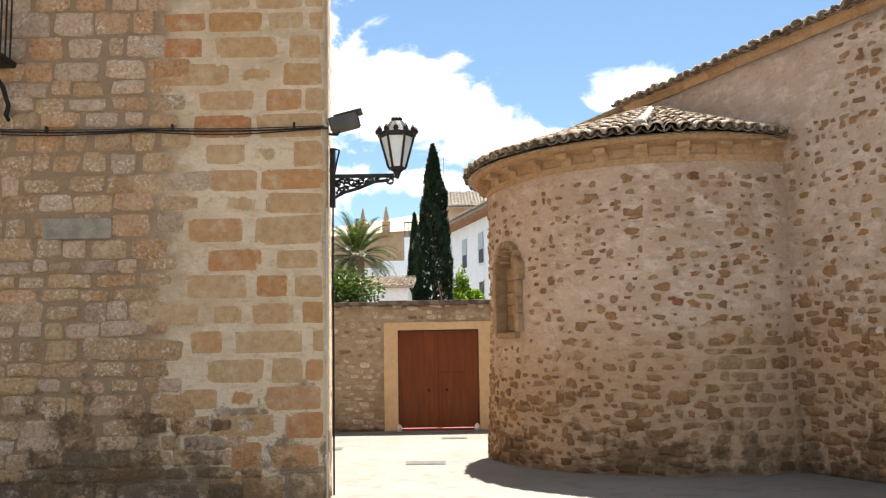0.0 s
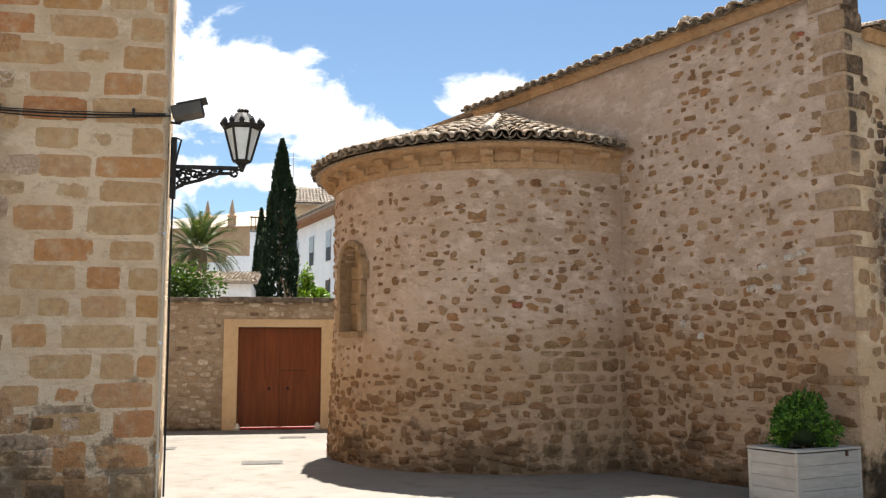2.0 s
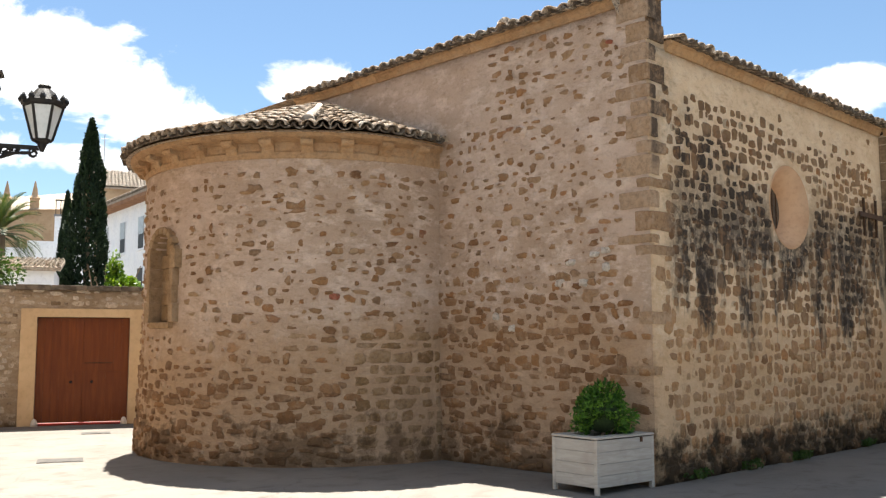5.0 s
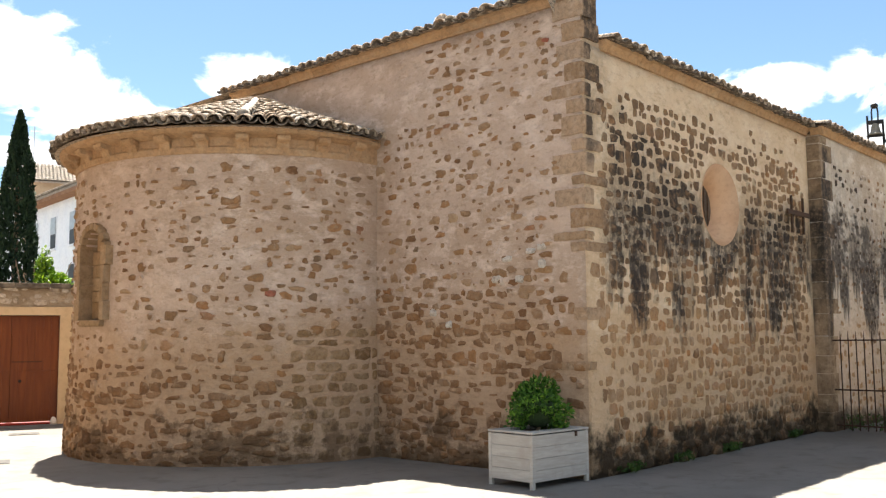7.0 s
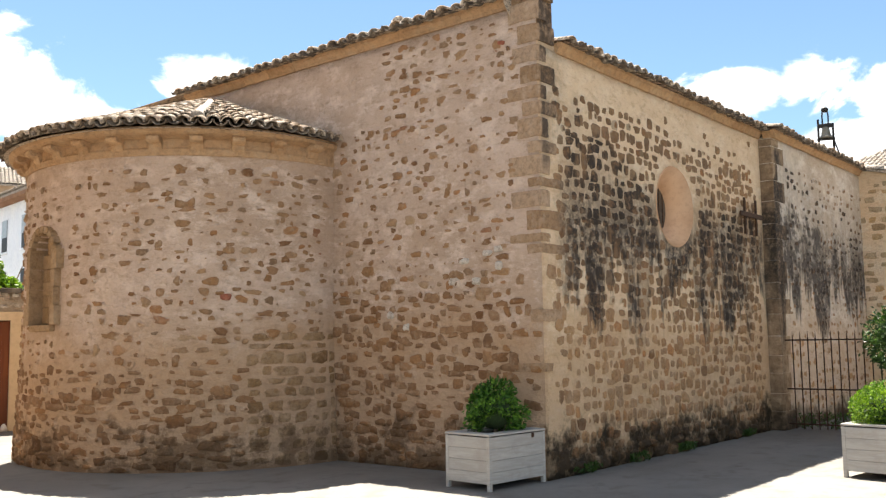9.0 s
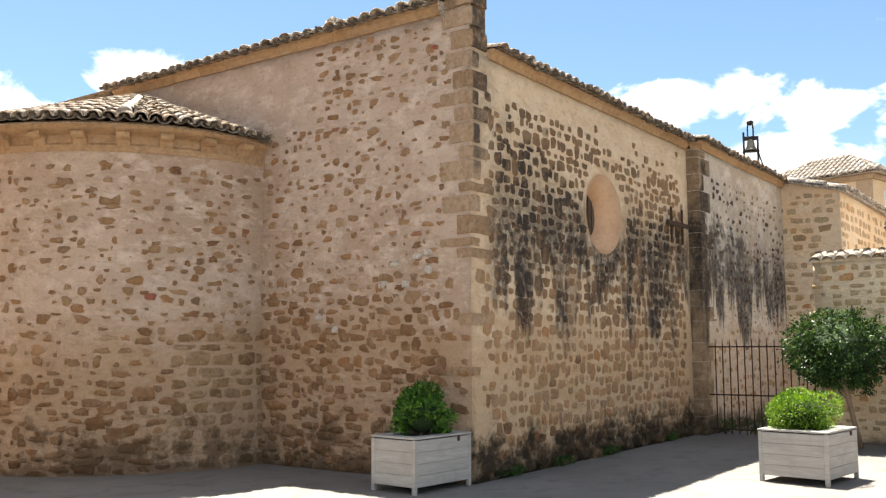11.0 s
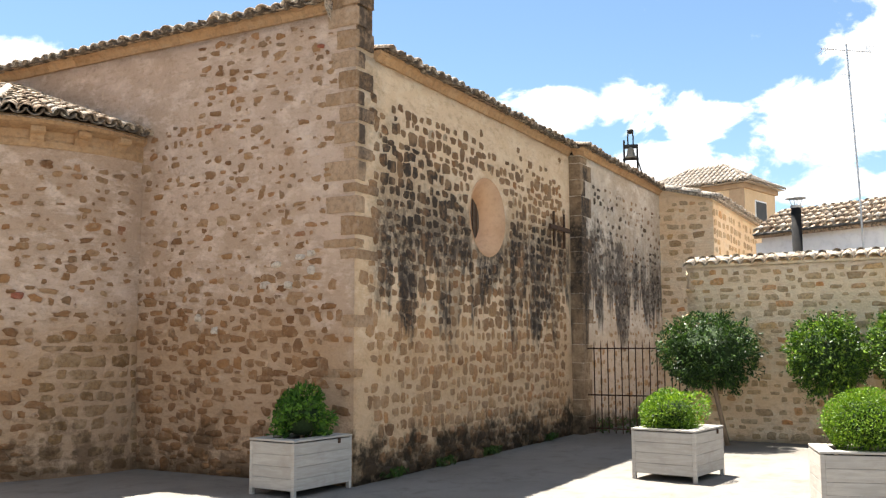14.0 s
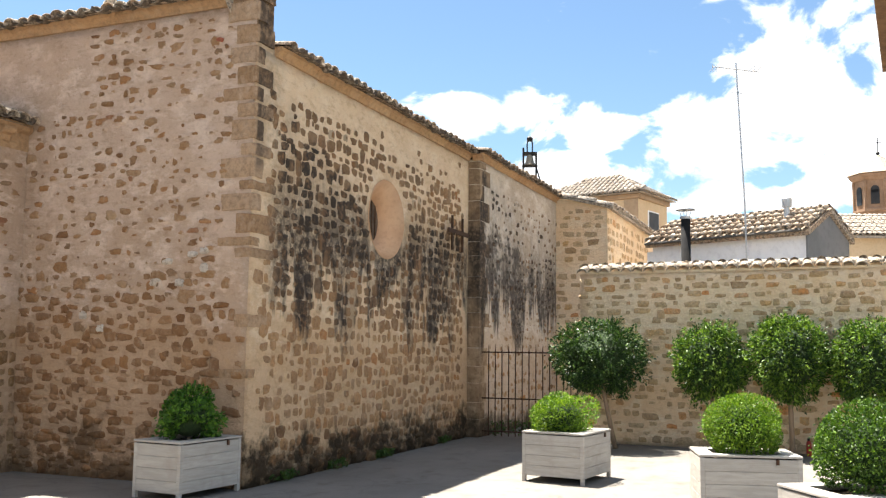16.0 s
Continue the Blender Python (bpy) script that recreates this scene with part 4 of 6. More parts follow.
# dark corner stones where the west bay steps forward
rng = random.Random(17)
z, k = 0.0, 0
while z < SIDE_H - 0.2:
    h = min(rng.uniform(0.26, 0.40), SIDE_H - 0.16 - z)
    w = rng.uniform(0.24, 0.36) if k % 2 else rng.uniform(0.42, 0.58)
    bm = box((STEP_X - 0.008, WEST_Y - 0.008 - rng.uniform(0, 0.008), z), (STEP_X + w, WY + 0.05, z + h - 0.003), 0.02)
    for v in bm.verts:
        v.co += noise.noise_vector(v.co * 7.0) * 0.012
    cpart("corner_stone", bm, STEP_STONE)
    z += h
    k += 1

# round niche: splayed plaster ring and a small barred light inside
NX, NZ, NRX, NRZ = 12.9, 3.57, 0.61, 0.60


def niche():
    bm = bmesh.new()
    n = 40
    ring = []
    for d, rx, rz in ((0.02, 1.03, 1.03), (-0.014, 1.0, 1.0), (0.30, 0.60, 0.62), (0.33, 0.58, 0.60)):
        ring.append([bm.verts.new((NX + NRX * rx * math.cos(2 * math.pi * k / n), WY + d, NZ + NRZ * rz * math.sin(2 * math.pi * k / n))) for k in range(n)])
    for a, b in zip(ring, ring[1:]):
        for k in range(n):
            bm.faces.new((a[k], a[(k + 1) % n], b[(k + 1) % n], b[k]))
    bmesh.ops.recalc_face_normals(bm, faces=bm.faces)
    return bm


def cut_disc(ob, cutter_bm):
    cutter = mesh_ob("cutter", cutter_bm, None)
    mod = ob.modifiers.new("opening", "BOOLEAN")
    mod.operation, mod.object, mod.solver = "DIFFERENCE", cutter, "EXACT"
    bpy.context.view_layer.update()
    dg = bpy.context.evaluated_depsgraph_get()
    me = bpy.data.meshes.new_from_object(ob.evaluated_get(dg))
    ob.modifiers.clear()
    ob.data = me
    bpy.data.objects.remove(cutter)


cut_disc(side_wall, lathe([(0.61, -0.5), (0.61, 0.42)], 40, None, Matrix.Translation((NX, WY, NZ)) @ pose(0, 0, 0, -90)))
# pink plaster toned down a little for the shade inside the splay
round_window = cpart("round_window", niche(), plain("niche_plaster", (0.50, 0.295, 0.17), (0.57, 0.36, 0.22), 2.0, 0.95, 0, 0.3), "round splayed window with smooth pink plaster", smooth=True)
cpart("window_glass", lathe([(0.36, 0), (0.36, 0.02)], 32, None, Matrix.Translation((NX, WY + 0.325, NZ)) @ pose(0, 0, 0, -90)), plain("dusty_brown_glass", (0.06, 0.042, 0.03), (0.12, 0.085, 0.06), 9, 0.5), parent=round_window)
for k in range(-2, 3):
    cpart("window_bar", tube([(NX + k * 0.12, WY + 0.318, NZ - math.sqrt(0.35 ** 2 - (k * 0.12) ** 2)), (NX + k * 0.12, WY + 0.318, NZ + math.sqrt(0.35 ** 2 - (k * 0.12) ** 2))], 0.008, 6), RUST, parent=round_window)

# iron cross-shaped grille on the wall
cross = thing("iron_wall_anchor", None, "rusty iron double cross fixed to the church wall", "wall anchor")
for dx in (-0.25, 0.25):
    attach(part("upright", box((15.65 + dx - 0.025, WY - 0.10, 3.36), (15.65 + dx + 0.025, WY - 0.07, 3.98), 0.004), RUST), cross)
attach(part("crossbar", box((15.14, WY - 0.13, 3.65), (16.12, WY - 0.10, 3.73), 0.004), RUST), cross)
for dx in (-0.25, 0.25):
    attach(part("stay", tube([(15.65 + dx, WY - 0.1, 3.69), (15.65 + dx, WY + 0.05, 3.69)], 0.012, 6), RUST), cross)

# arched slit window in the apse, walled up
SLIT_U = 4.43
JAMB = stone("brown_jamb_stone", [(0, (0.34, 0.21, 0.105)), (0.5, (0.43, 0.275, 0.145)), (1, (0.37, 0.23, 0.115))], False, 0.2, 0.3, 14.0, 0.5, (0.52, 0.37, 0.24), 0.3, 0.4)


def slit():
    p = apse_place(SLIT_U, 0)
    parent = cpart("slit_window", box((-0.34, 1.85, -0.44), (0.34, 3.3, -0.30), 0.0, p), JAMB, "narrow arched slit window, walled up")
    rng = random.Random(2)
    for side in (-1, 1):
        z = 1.93
        while z < 2.86:
            h = rng.uniform(0.2, 0.3)
            w = rng.uniform(0.07, 0.15)
            cpart("jamb_stone", box((side * 0.30 - (w if side < 0 else 0), z, -0.30), (side * 0.30 + (w if side > 0 else 0), z + h - 0.003, 0.006), 0.008, p), JAMB, parent=parent)
            z += h
    for k in range(9):
        a = math.pi * (k + 0.5) / 9
        q = p @ Matrix.Translation((0, 2.9, 0)) @ pose(0, 0, 0, 0, 0, math.degrees(a) - 90)
        cpart("arch_stone", box((-0.055, 0.305, -0.31), (0.055, 0.40, 0.004), 0.02, q), JAMB, parent=parent)
    z = 1.95
    while z < 3.1:
        h = rng.uniform(0.16, 0.24)
        x1 = min(0.3, math.sqrt(max(0.01, 0.3 ** 2 - max(0.0, z + h - 2.9) ** 2)))
        split = rng.uniform(-0.12, 0.1)
        cpart("fill_stone", box((-x1, z, -0.34), (split - 0.004, z + h - 0.004, -0.20 + rng.uniform(0, 0.03)), 0.02, p), JAMB, parent=parent)
        cpart("fill_stone", box((split, z, -0.34), (x1, z + h - 0.004, -0.18 + rng.uniform(0, 0.03)), 0.02, p), JAMB, parent=parent)
        z += h
    cpart("sill", box((-0.30, 1.84, -0.25), (0.30, 1.93, 0.002), 0.02, p), JAMB, parent=parent)


cut_disc(apse_wall, box((-0.31, 1.93, -0.31), (0.31, 2.9, 0.3), 0.0, apse_place(SLIT_U, 0)))
cut_disc(apse_wall, lathe([(0.31, -0.31), (0.31, 0.3)], 28, None, apse_place(SLIT_U, 2.899)))
slit()

# ---- church roofs ----
apse_roof = None


def cone_roof():
    bm = bmesh.new()
    n, r0, z0, z1 = 72, AR + 0.33, 4.51, 5.60
    low = []
    for i in range(n + 1):
        r = AR + (r0 - AR) * eave_reach(math.pi * i / n)
        low.append(bm.verts.new((CX + r * math.cos(-math.pi / 2 - math.pi * i / n), CY + r * math.sin(-math.pi / 2 - math.pi * i / n), z0 - 0.06)))
    under = [bm.verts.new((CX + (v.co.x - CX) * 0.8, CY + (v.co.y - CY) * 0.8, z0 - 0.07)) for v in low]
    top = bm.verts.new((CX, CY, z1 - 0.06))
    for i in range(n):
        bm.faces.new((low[i], low[i + 1], top))
        bm.faces.new((low[i], under[i], under[i + 1], low[i + 1]))
    bmesh.ops.recalc_face_normals(bm, faces=bm.faces)
    roof = cpart("apse_roof", bm, TILE, "half-cone roof of weathered barrel tiles")
    rng = random.Random(4)
    items = []
    slope = math.atan2(z1 - z0, r0)
    length = math.hypot(z1 - z0, r0)
    cols = 50
    step = 0.31
    for c in range(cols + 1):
        t = -math.pi / 2 - math.pi * (c + 0.5) / (cols + 1)
        last = 6 if c % 2 else (9 if c % 4 else 11)
        for r in range(last):
            s = r * step - 0.05
            if s > length - 0.3:
                break
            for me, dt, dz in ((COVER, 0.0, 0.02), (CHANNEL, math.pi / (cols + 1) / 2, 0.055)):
                tt = t - dt
                n2 = Vector((math.cos(tt), math.sin(tt), 0))
                upv = (-n2 * math.cos(slope) + Vector((0, 0, math.sin(slope)))).normalized()
                a = upv.cross(Vector((0, 0, 1))).normalized()
                nn = a.cross(upv)
                if nn.z < 0:
                    a, nn = -a, -nn
                m = Matrix((a, upv, nn)).transposed().to_4x4()
                m.translation = Vector((CX, CY, z0)) + n2 * (AR + (r0 - AR) * eave_reach(-math.pi / 2 - tt)) + upv * (s + rng.uniform(-0.03, 0.03)) + nn * (dz + rng.uniform(-0.006, 0.008))
                items.append((me, m @ pose(0, 0, 0, -2.5, 0, rng.uniform(-4, 4))))
    items.sort(key=lambda it: (it[0] is CHANNEL, it[1].translation.y))
    put_tiles(items, roof, 300)
    # the broad mortared ridge where two slopes meet
    t = -math.pi / 2 - 0.72
    n2 = Vector((math.cos(t), math.sin(t), 0))
    base = Vector((CX, CY, z0 + 0.08)) + n2 * (r0 - 0.1)
    top = Vector((CX, CY, z1 + 0.08))
    ridge = tube([base.lerp(top, f) + Vector((0, 0, 0.014 * math.sin(f * 31))) for f in (0.04, 0.12, 0.25, 0.4, 0.55, 0.7)], 0.085, 10, None, 0.06)
    cpart("mortared_hip", ridge, plain("grimy_hip_mortar", (0.24, 0.205, 0.165), (0.36, 0.31, 0.255), 9, 0.95, 0, 0.8), parent=roof, smooth=True)
    return roof


apse_roof = cone_roof()


def main_roof():
    """Hipped slopes behind the two eaves, with tiles along their edges."""
    bm = bmesh.new()
    e0, s0 = EAST_H + 0.01, SIDE_H + 0.01
    ridge = 6.7
    top, back = EAST_H + 0.05, GX + 0.34
    slope = 0.27
    pts = [(GX - 0.16, WY + 0.37, e0 - 0.03), (GX - 0.16, 15.2, e0 - 0.03), (back, 15.2, top), (back, WY + 0.37, top), (GX + 0.40, WY - 0.16, s0 - 0.03), (END_X + 0.2, WY - 0.16, s0 - 0.03),
           (END_X + 0.2, 10.6, s0 - 0.03 + slope * 4.84), (GX + 5.0, 10.6, s0 - 0.03 + slope * 4.84), (END_X + 0.2, 15.2, s0), (GX + 0.40, 15.2, s0)]
    v = [bm.verts.new(p) for p in pts]
    bm.faces.new((v[0], v[3], v[2], v[1]))
    bm.faces.new((v[4], v[5], v[6], v[7]))
    bm.faces.new((v[7], v[6], v[8], v[9]))
    low = [bm.verts.new((back, y, 5.2)) for y in (WY + 0.37, 15.2)]
    bm.faces.new((v[3], low[0], low[1], v[2]))
    bm.faces.new((v[0], bm.verts.new((GX - 0.16, WY + 0.37, e0 - 0.12)), bm.verts.new((back, WY + 0.37, 5.2)), v[3]))
    # the eave runs further out over the west bay
    q = [bm.verts.new(p) for p in ((STEP_X - 0.1, WY + 0.1, s0 + 0.04), (END_X + 0.2, WY + 0.1, s0 + 0.04), (END_X + 0.2, WEST_Y - 0.16, s0 - 0.035), (STEP_X - 0.1, WEST_Y - 0.16, s0 - 0.035))]
    bm.faces.new(q)
    roof = cpart("main_roof", bm, TILE, "roof of old barrel tiles with ragged eaves")
    rng = random.Random(8)
    up1 = Vector((3.7, 0, 0.75))
    items = []
    for c in range(33):
        yy = WY + 0.48 + c * 0.205
        for r in range(2):
            a, b = Vector((0, -1, 0)), up1.normalized()
            n = a.cross(b)
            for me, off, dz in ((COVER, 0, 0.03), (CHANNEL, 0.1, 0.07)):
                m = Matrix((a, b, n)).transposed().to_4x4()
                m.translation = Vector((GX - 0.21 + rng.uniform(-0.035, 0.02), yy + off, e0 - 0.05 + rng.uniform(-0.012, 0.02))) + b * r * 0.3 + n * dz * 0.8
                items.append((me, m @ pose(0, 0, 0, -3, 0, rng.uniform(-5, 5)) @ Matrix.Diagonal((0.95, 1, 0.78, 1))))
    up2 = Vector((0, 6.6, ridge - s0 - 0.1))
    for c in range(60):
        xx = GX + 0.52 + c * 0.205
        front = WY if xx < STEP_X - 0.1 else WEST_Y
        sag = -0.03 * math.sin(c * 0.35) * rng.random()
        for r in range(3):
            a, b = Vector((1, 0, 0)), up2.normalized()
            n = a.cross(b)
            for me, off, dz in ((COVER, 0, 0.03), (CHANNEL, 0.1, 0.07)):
                m = Matrix((a, b, n)).transposed().to_4x4()
                m.translation = Vector((xx + off, front - 0.21 + rng.uniform(-0.035, 0.02), s0 - 0.05 + sag + rng.uniform(-0.012, 0.02))) + b * r * 0.3 + n * dz * 0.8
                items.append((me, m @ pose(0, 0, 0, -3, 0, rng.uniform(-5, 5)) @ Matrix.Diagonal((0.95, 1, 0.78, 1))))
    items.sort(key=lambda it: (it[0] is CHANNEL, it[1].translation.x + it[1].translation.y))
    put_tiles(items, roof, 300)
    # tumbled ridge tile that lies on the east edge
    cpart("loose_ridge_tile", tube([(GX - 0.12, 8.05, 5.93), (GX + 0.02, 8.22, 5.98), (GX + 0.3, 8.35, 6.02)], 0.09, 10), TILE_PALE, parent=roof, smooth=True)


main_roof()

# ---- side block that closes the yard, beyond the bays ----
annex = thing("church_annex", pose(END_X, 4.45, 0), "plain rubble stone annex with a shed roof", "annex")
bpy.context.view_layer.update()
AX1 = 31.0


def sloped_block(x0, x1, y0, y1, z0, z1, base=None):
    """A block whose top falls from y1 to y0."""
    bm = bmesh.new()
    b0, b1 = (0, 0) if base is None else (z0 - base, z1 - base)
    v = [bm.verts.new(p) for p in ((x0, y0, b0), (x1, y0, b0), (x1, y1, b1), (x0, y1, b1), (x0, y0, z0), (x1, y0, z0), (x1, y1, z1), (x0, y1, z1))]
    for f in ((0, 3, 2, 1), (4, 5, 6, 7), (0, 1, 5, 4), (1, 2, 6, 5), (2, 3, 7, 6), (3, 0, 4, 7)):
        bm.faces.new([v[i] for i in f])
    return bm


annex_wall = attach(part("wall", sloped_block(END_X, AX1, 4.45, 6.6, 5.0, 5.56), LOW_MORTAR), annex)
annex_rng = random.Random(21)
annex_top = attach(part("roof", sloped_block(END_X - 0.1, AX1 + 0.1, 4.30, 6.6, 4.985, 5.585, 0.05), TILE_FAR), annex)
bpy.context.view_layer.update()
put_tiles([(COVER_FAR, m) for _, m in tile_rows((END_X - 0.03, 4.26, 4.99), (1, 0, 0), (0, 2.3, 0.6), 37, 4, annex_rng, COVER_FAR, None, 0.25, 0.45)], annex_top, 140)

# ---- bell in its iron frame on the church roof ----
bell = thing("bell_frame", pose(19.5, 5.66, 5.26, 0, 0, -72), "small bronze bell in a black iron frame on the roof", "bell")
bpy.context.view_layer.update()
for dx, top in ((-0.14, 0.78), (0.14, 0.62)):
    part("post", tube([(dx, 0, 0), (dx, 0, top * 0.5), (dx, 0, top)], 0.022, 8), IRON, bell)
    part("brace", tube([(dx * 1.5, -0.16, 0.06), (dx, 0, 0.36)], 0.016, 6), IRON, bell)
part("crossbar", box((-0.17, -0.03, 0.34), (0.17, 0.03, 0.385), 0.006), IRON, bell)
part("headstock", box((-0.16, -0.045, 0.60), (0.16, 0.045, 0.68), 0.01), IRON, bell)
part("bell", lathe([(0.02, 0.62), (0.055, 0.61), (0.075, 0.55), (0.09, 0.46), (0.125, 0.40), (0.13, 0.385), (0.11, 0.385)], 20), plain("bronze", (0.16, 0.14, 0.10), (0.22, 0.20, 0.16), 8, 0.45, 0.6), bell, "weathered bronze bell")
for dx in (-0.055, 0.055):
    part("counterweight_bar", tube([(dx, 0, 0.66), (dx * 1.05, 0, 0.85), (dx * 0.8, 0, 0.96)], 0.018, 6), IRON, bell)
part("counterweight", lathe([(0.03, 0.92), (0.07, 0.95), (0.07, 1.0), (0.03, 1.03)], 10), IRON, bell)

# ---- iron fence between church and low wall ----
LWX = 16.6
fence = thing("iron_fence", pose(LWX, 4.9, 0), "rusty iron railing with pointed bars beside the church", "fence")
bpy.context.view_layer.update()
for k in range(14):
    yy = 0.66 - k * 0.13
    h = 1.66
    bm = tube([(0, yy, 0.03), (0, yy, h - 0.1)], 0.011, 6)
    tube([(0, yy, h - 0.1), (0, yy, h - 0.07), (0, yy, h + 0.05)], 0.018, 6, bm, 0.002)
    part("bar", bm, RUST, fence)
for z in (0.10, 0.70, 1.545):
    part("rail", box((-0.015, -1.1, z), (0.015, 0.80, z + 0.025), 0.003), RUST, fence)


# ---- low wall with tile coping ----
LOW_A, LOW_B, LOW_H = Vector((16.62, 3.83, 0)), Vector((15.95, -9.0, 0)), 2.98
low_dir = (LOW_B - LOW_A).normalized()
low_out = Vector((low_dir.y, -low_dir.x, 0))
if low_out.x > 0:
    low_out = -low_out
low_len = (LOW_B - LOW_A).length
low_place = wall_pose(LOW_A, low_dir, low_out)
low_wall = tagged(mesh_ob("boundary_wall", wall_grid(low_len, LOW_H, low_place, 0.4, 60, 20, 0.008, 6.0), LOW_MORTAR, smooth=True), "boundary wall of roughly coursed tan stones, tiled on top", "wall")
coping_items = []
rng = random.Random(31)
for k in range(int(low_len / 0.2)):
    p = LOW_A + low_dir * (k * 0.2 + 0.05)
    for side, off in ((1, 0.06), (-1, -0.46)):
        b = (-low_out * side + Vector((0, 0, 0.38))).normalized()
        a = low_dir * side
        n = a.cross(b)
        if n.z < 0:
            a, n = -a, -n
        m = Matrix((a, b, n)).transposed().to_4x4()
        m.translation = p + low_out * off + Vector((0, 0, LOW_H + 0.02 + rng.uniform(-0.008, 0.012)))
        coping_items.append((COVER_PALE, m @ pose(0, 0, 0, -2, 0, rng.uniform(-4, 4))))
bm = bmesh.new()
add_box(bm, (0, -0.46, LOW_H - 0.01), (low_len, 0.03, LOW_H + 0.03))
add_box(bm, (0, -0.30, LOW_H + 0.03), (low_len, -0.12, LOW_H + 0.11))
m = Matrix((low_dir, low_out, Vector((0, 0, 1)))).transposed().to_4x4()
m.translation = LOW_A
bm.transform(m)
coping = mesh_ob("coping", bm, LOW_MORTAR, low_wall)
bpy.context.view_layer.update()
put_tiles(coping_items, coping, 300)
part("ridge_tiles", tube([LOW_A - low_out * 0.2 + Vector((0, 0, LOW_H + 0.1)) + low_dir * (k * 0.6) + Vector((0, 0, 0.012 * (k % 2))) for k in range(int(low_len / 0.6))], 0.085, 10), TILE_PALE, low_wall, smooth=True)

# ---- the stone house at the street corner ----
HC = Vector((3.0, 10.1, 0))
HD = Vector((0.915, -0.40, 0)).normalized()   # along its front, towards the corner
HN = Vector((-0.40, -0.915, 0)).normalized()   # out of its front
house = thing("corner_house", Matrix.Translation(HC), "corner house of large tan ashlar and grey rubble stones", "house")
bpy.context.view_layer.update()
house_place = wall_pose(HC - HD * 6.5, HD, HN)
house_wall = attach(mesh_ob("front_wall", wall_grid(6.5, 7.2, house_place, 0.6, 60, 60, 0.006, 12.0), HOUSE_MORTAR, None, "front wall of ashlar and rubble", True), house)
hb = Vector((0.20, 0.98, 0)).normalized()   # the lane side runs back
bm = prism([tuple((HC + hb * 0.6)[:2]), tuple((HC + hb * 7.5)[:2]), tuple((HC + hb * 7.5 - HD * 6.5)[:2]), tuple((HC + hb * 0.6 - HD * 6.5)[:2])], 0, 7.1)
attach(mesh_ob("side_wall", bm, HOUSE_MORTAR), house)


# ---- gate wall across the lane ----
GC = Vector((7.28, 19.0, 0))
GATE_D, GATE_N = HD, HN
gate_len0, gate_len1, GATE_H = -4.5, 5.5, 2.72
gate_place = wall_pose(GC + GATE_D * gate_len0, GATE_D, GATE_N)
yard_wall = tagged(mesh_ob("yard_wall", wall_grid(gate_len1 - gate_len0, GATE_H, gate_place, 0.45, 60, 20, 0.008, 15.0), YARD_MORTAR, smooth=True), "high yard wall of small pale rubble stones", "wall")
gm = Matrix((GATE_D, -GATE_N, Vector((0, 0, 1)))).transposed().to_4x4()
gm.translation = GC
cut_disc(yard_wall, box((0.0, -0.3, -0.2), (1.77, 0.8, 2.17), 0.0, gm))
bm = bmesh.new()
cop_rng = random.Random(41)
u = gate_len0
while u < gate_len1:
    w = cop_rng.uniform(0.35, 0.75)
    add_box(bm, (u, -0.07 + cop_rng.uniform(-0.02, 0.02), GATE_H - 0.005), (u + w - 0.01, 0.52, GATE_H + 0.09 + cop_rng.uniform(-0.015, 0.015)), gm, 0.015)
    u += w
mesh_ob("coping", bm, plain("mossy_coping", (0.08, 0.065, 0.05), (0.20, 0.165, 0.125), 6, 0.95, 0, 0.6), yard_wall, "dark mossy coping slabs")
surround = bmesh.new()
add_box(surround, (-0.30, -0.035, 0), (0.0, 0.30, 2.34), gm)
add_box(surround, (1.77, -0.035, 0), (2.08, 0.30, 2.34), gm)
add_box(surround, (0.0, -0.035, 2.17), (1.77, 0.30, 2.34), gm)
mesh_ob("gate_surround", surround, GATE_SURROUND, yard_wall, "smooth ochre rendered surround")
gate = thing("wooden_gate", gm, "closed double gate of varnished red-brown boards", "gate")
bpy.context.view_layer.update()
for s in range(2):
    x0 = 0.004 + s * 0.8835
    leaf = part("leaf", box((x0, 0.12, 0.05), (x0 + 0.879, 0.15, 2.165), 0.004), GATE_WOOD, gate)
    for b in range(6):
        part("board", box((x0 + b * 0.1465, 0.1, 0.055), (x0 + (b + 1) * 0.1465 - 0.0015, 0.122, 1.06), 0.0015), GATE_WOOD, leaf)
        part("board", box((x0 + b * 0.1465, 0.1, 1.065), (x0 + (b + 1) * 0.1465 - 0.0015, 0.122, 2.155), 0.0015), GATE_WOOD, leaf)
    xh = 0.885 + (-0.22 if s == 0 else 0.18)
    part("handle", lathe([(0.028, 0), (0.03, 0.01), (0.018, 0.02), (0.026, 0.04), (0.0, 0.05)], 12, None, Matrix.Translation((xh, 0.1, 0.86)) @ pose(0, 0, 0, 90)), IRON, leaf)
part("rail", box((0.9, 0.085, 1.235), (1.45, 0.1, 1.25), 0.003), RUST, gate, "thin dark metal strip")
# unseen strip added behind the leaves to block daylight in their joint
part("stop", box((0.84, 0.152, 0.04), (0.94, 0.18, 2.16), 0.003), GATE_WOOD, gate)
part("threshold", box((0.0, 0.0, 0.0), (1.77, 0.25, 0.035), 0.006), RED, gate, "dull red painted sill")
for xk in (0.02, 1.70):
    t = thing("guard_stone", gm @ pose(xk, -0.1, 0), "small white guard stone at the gate jamb", "guard stone", "guard stones at the gate")
    bm = lathe([(0.085, 0), (0.08, 0.06), (0.055, 0.12), (0.02, 0.15)], 9)
    for v in bm.verts:
        v.co.x *= 0.8
    part("stone", bm, plain("white_stone", (0.6, 0.55, 0.48), (0.68, 0.63, 0.56), 9, 0.9), t, smooth=True)


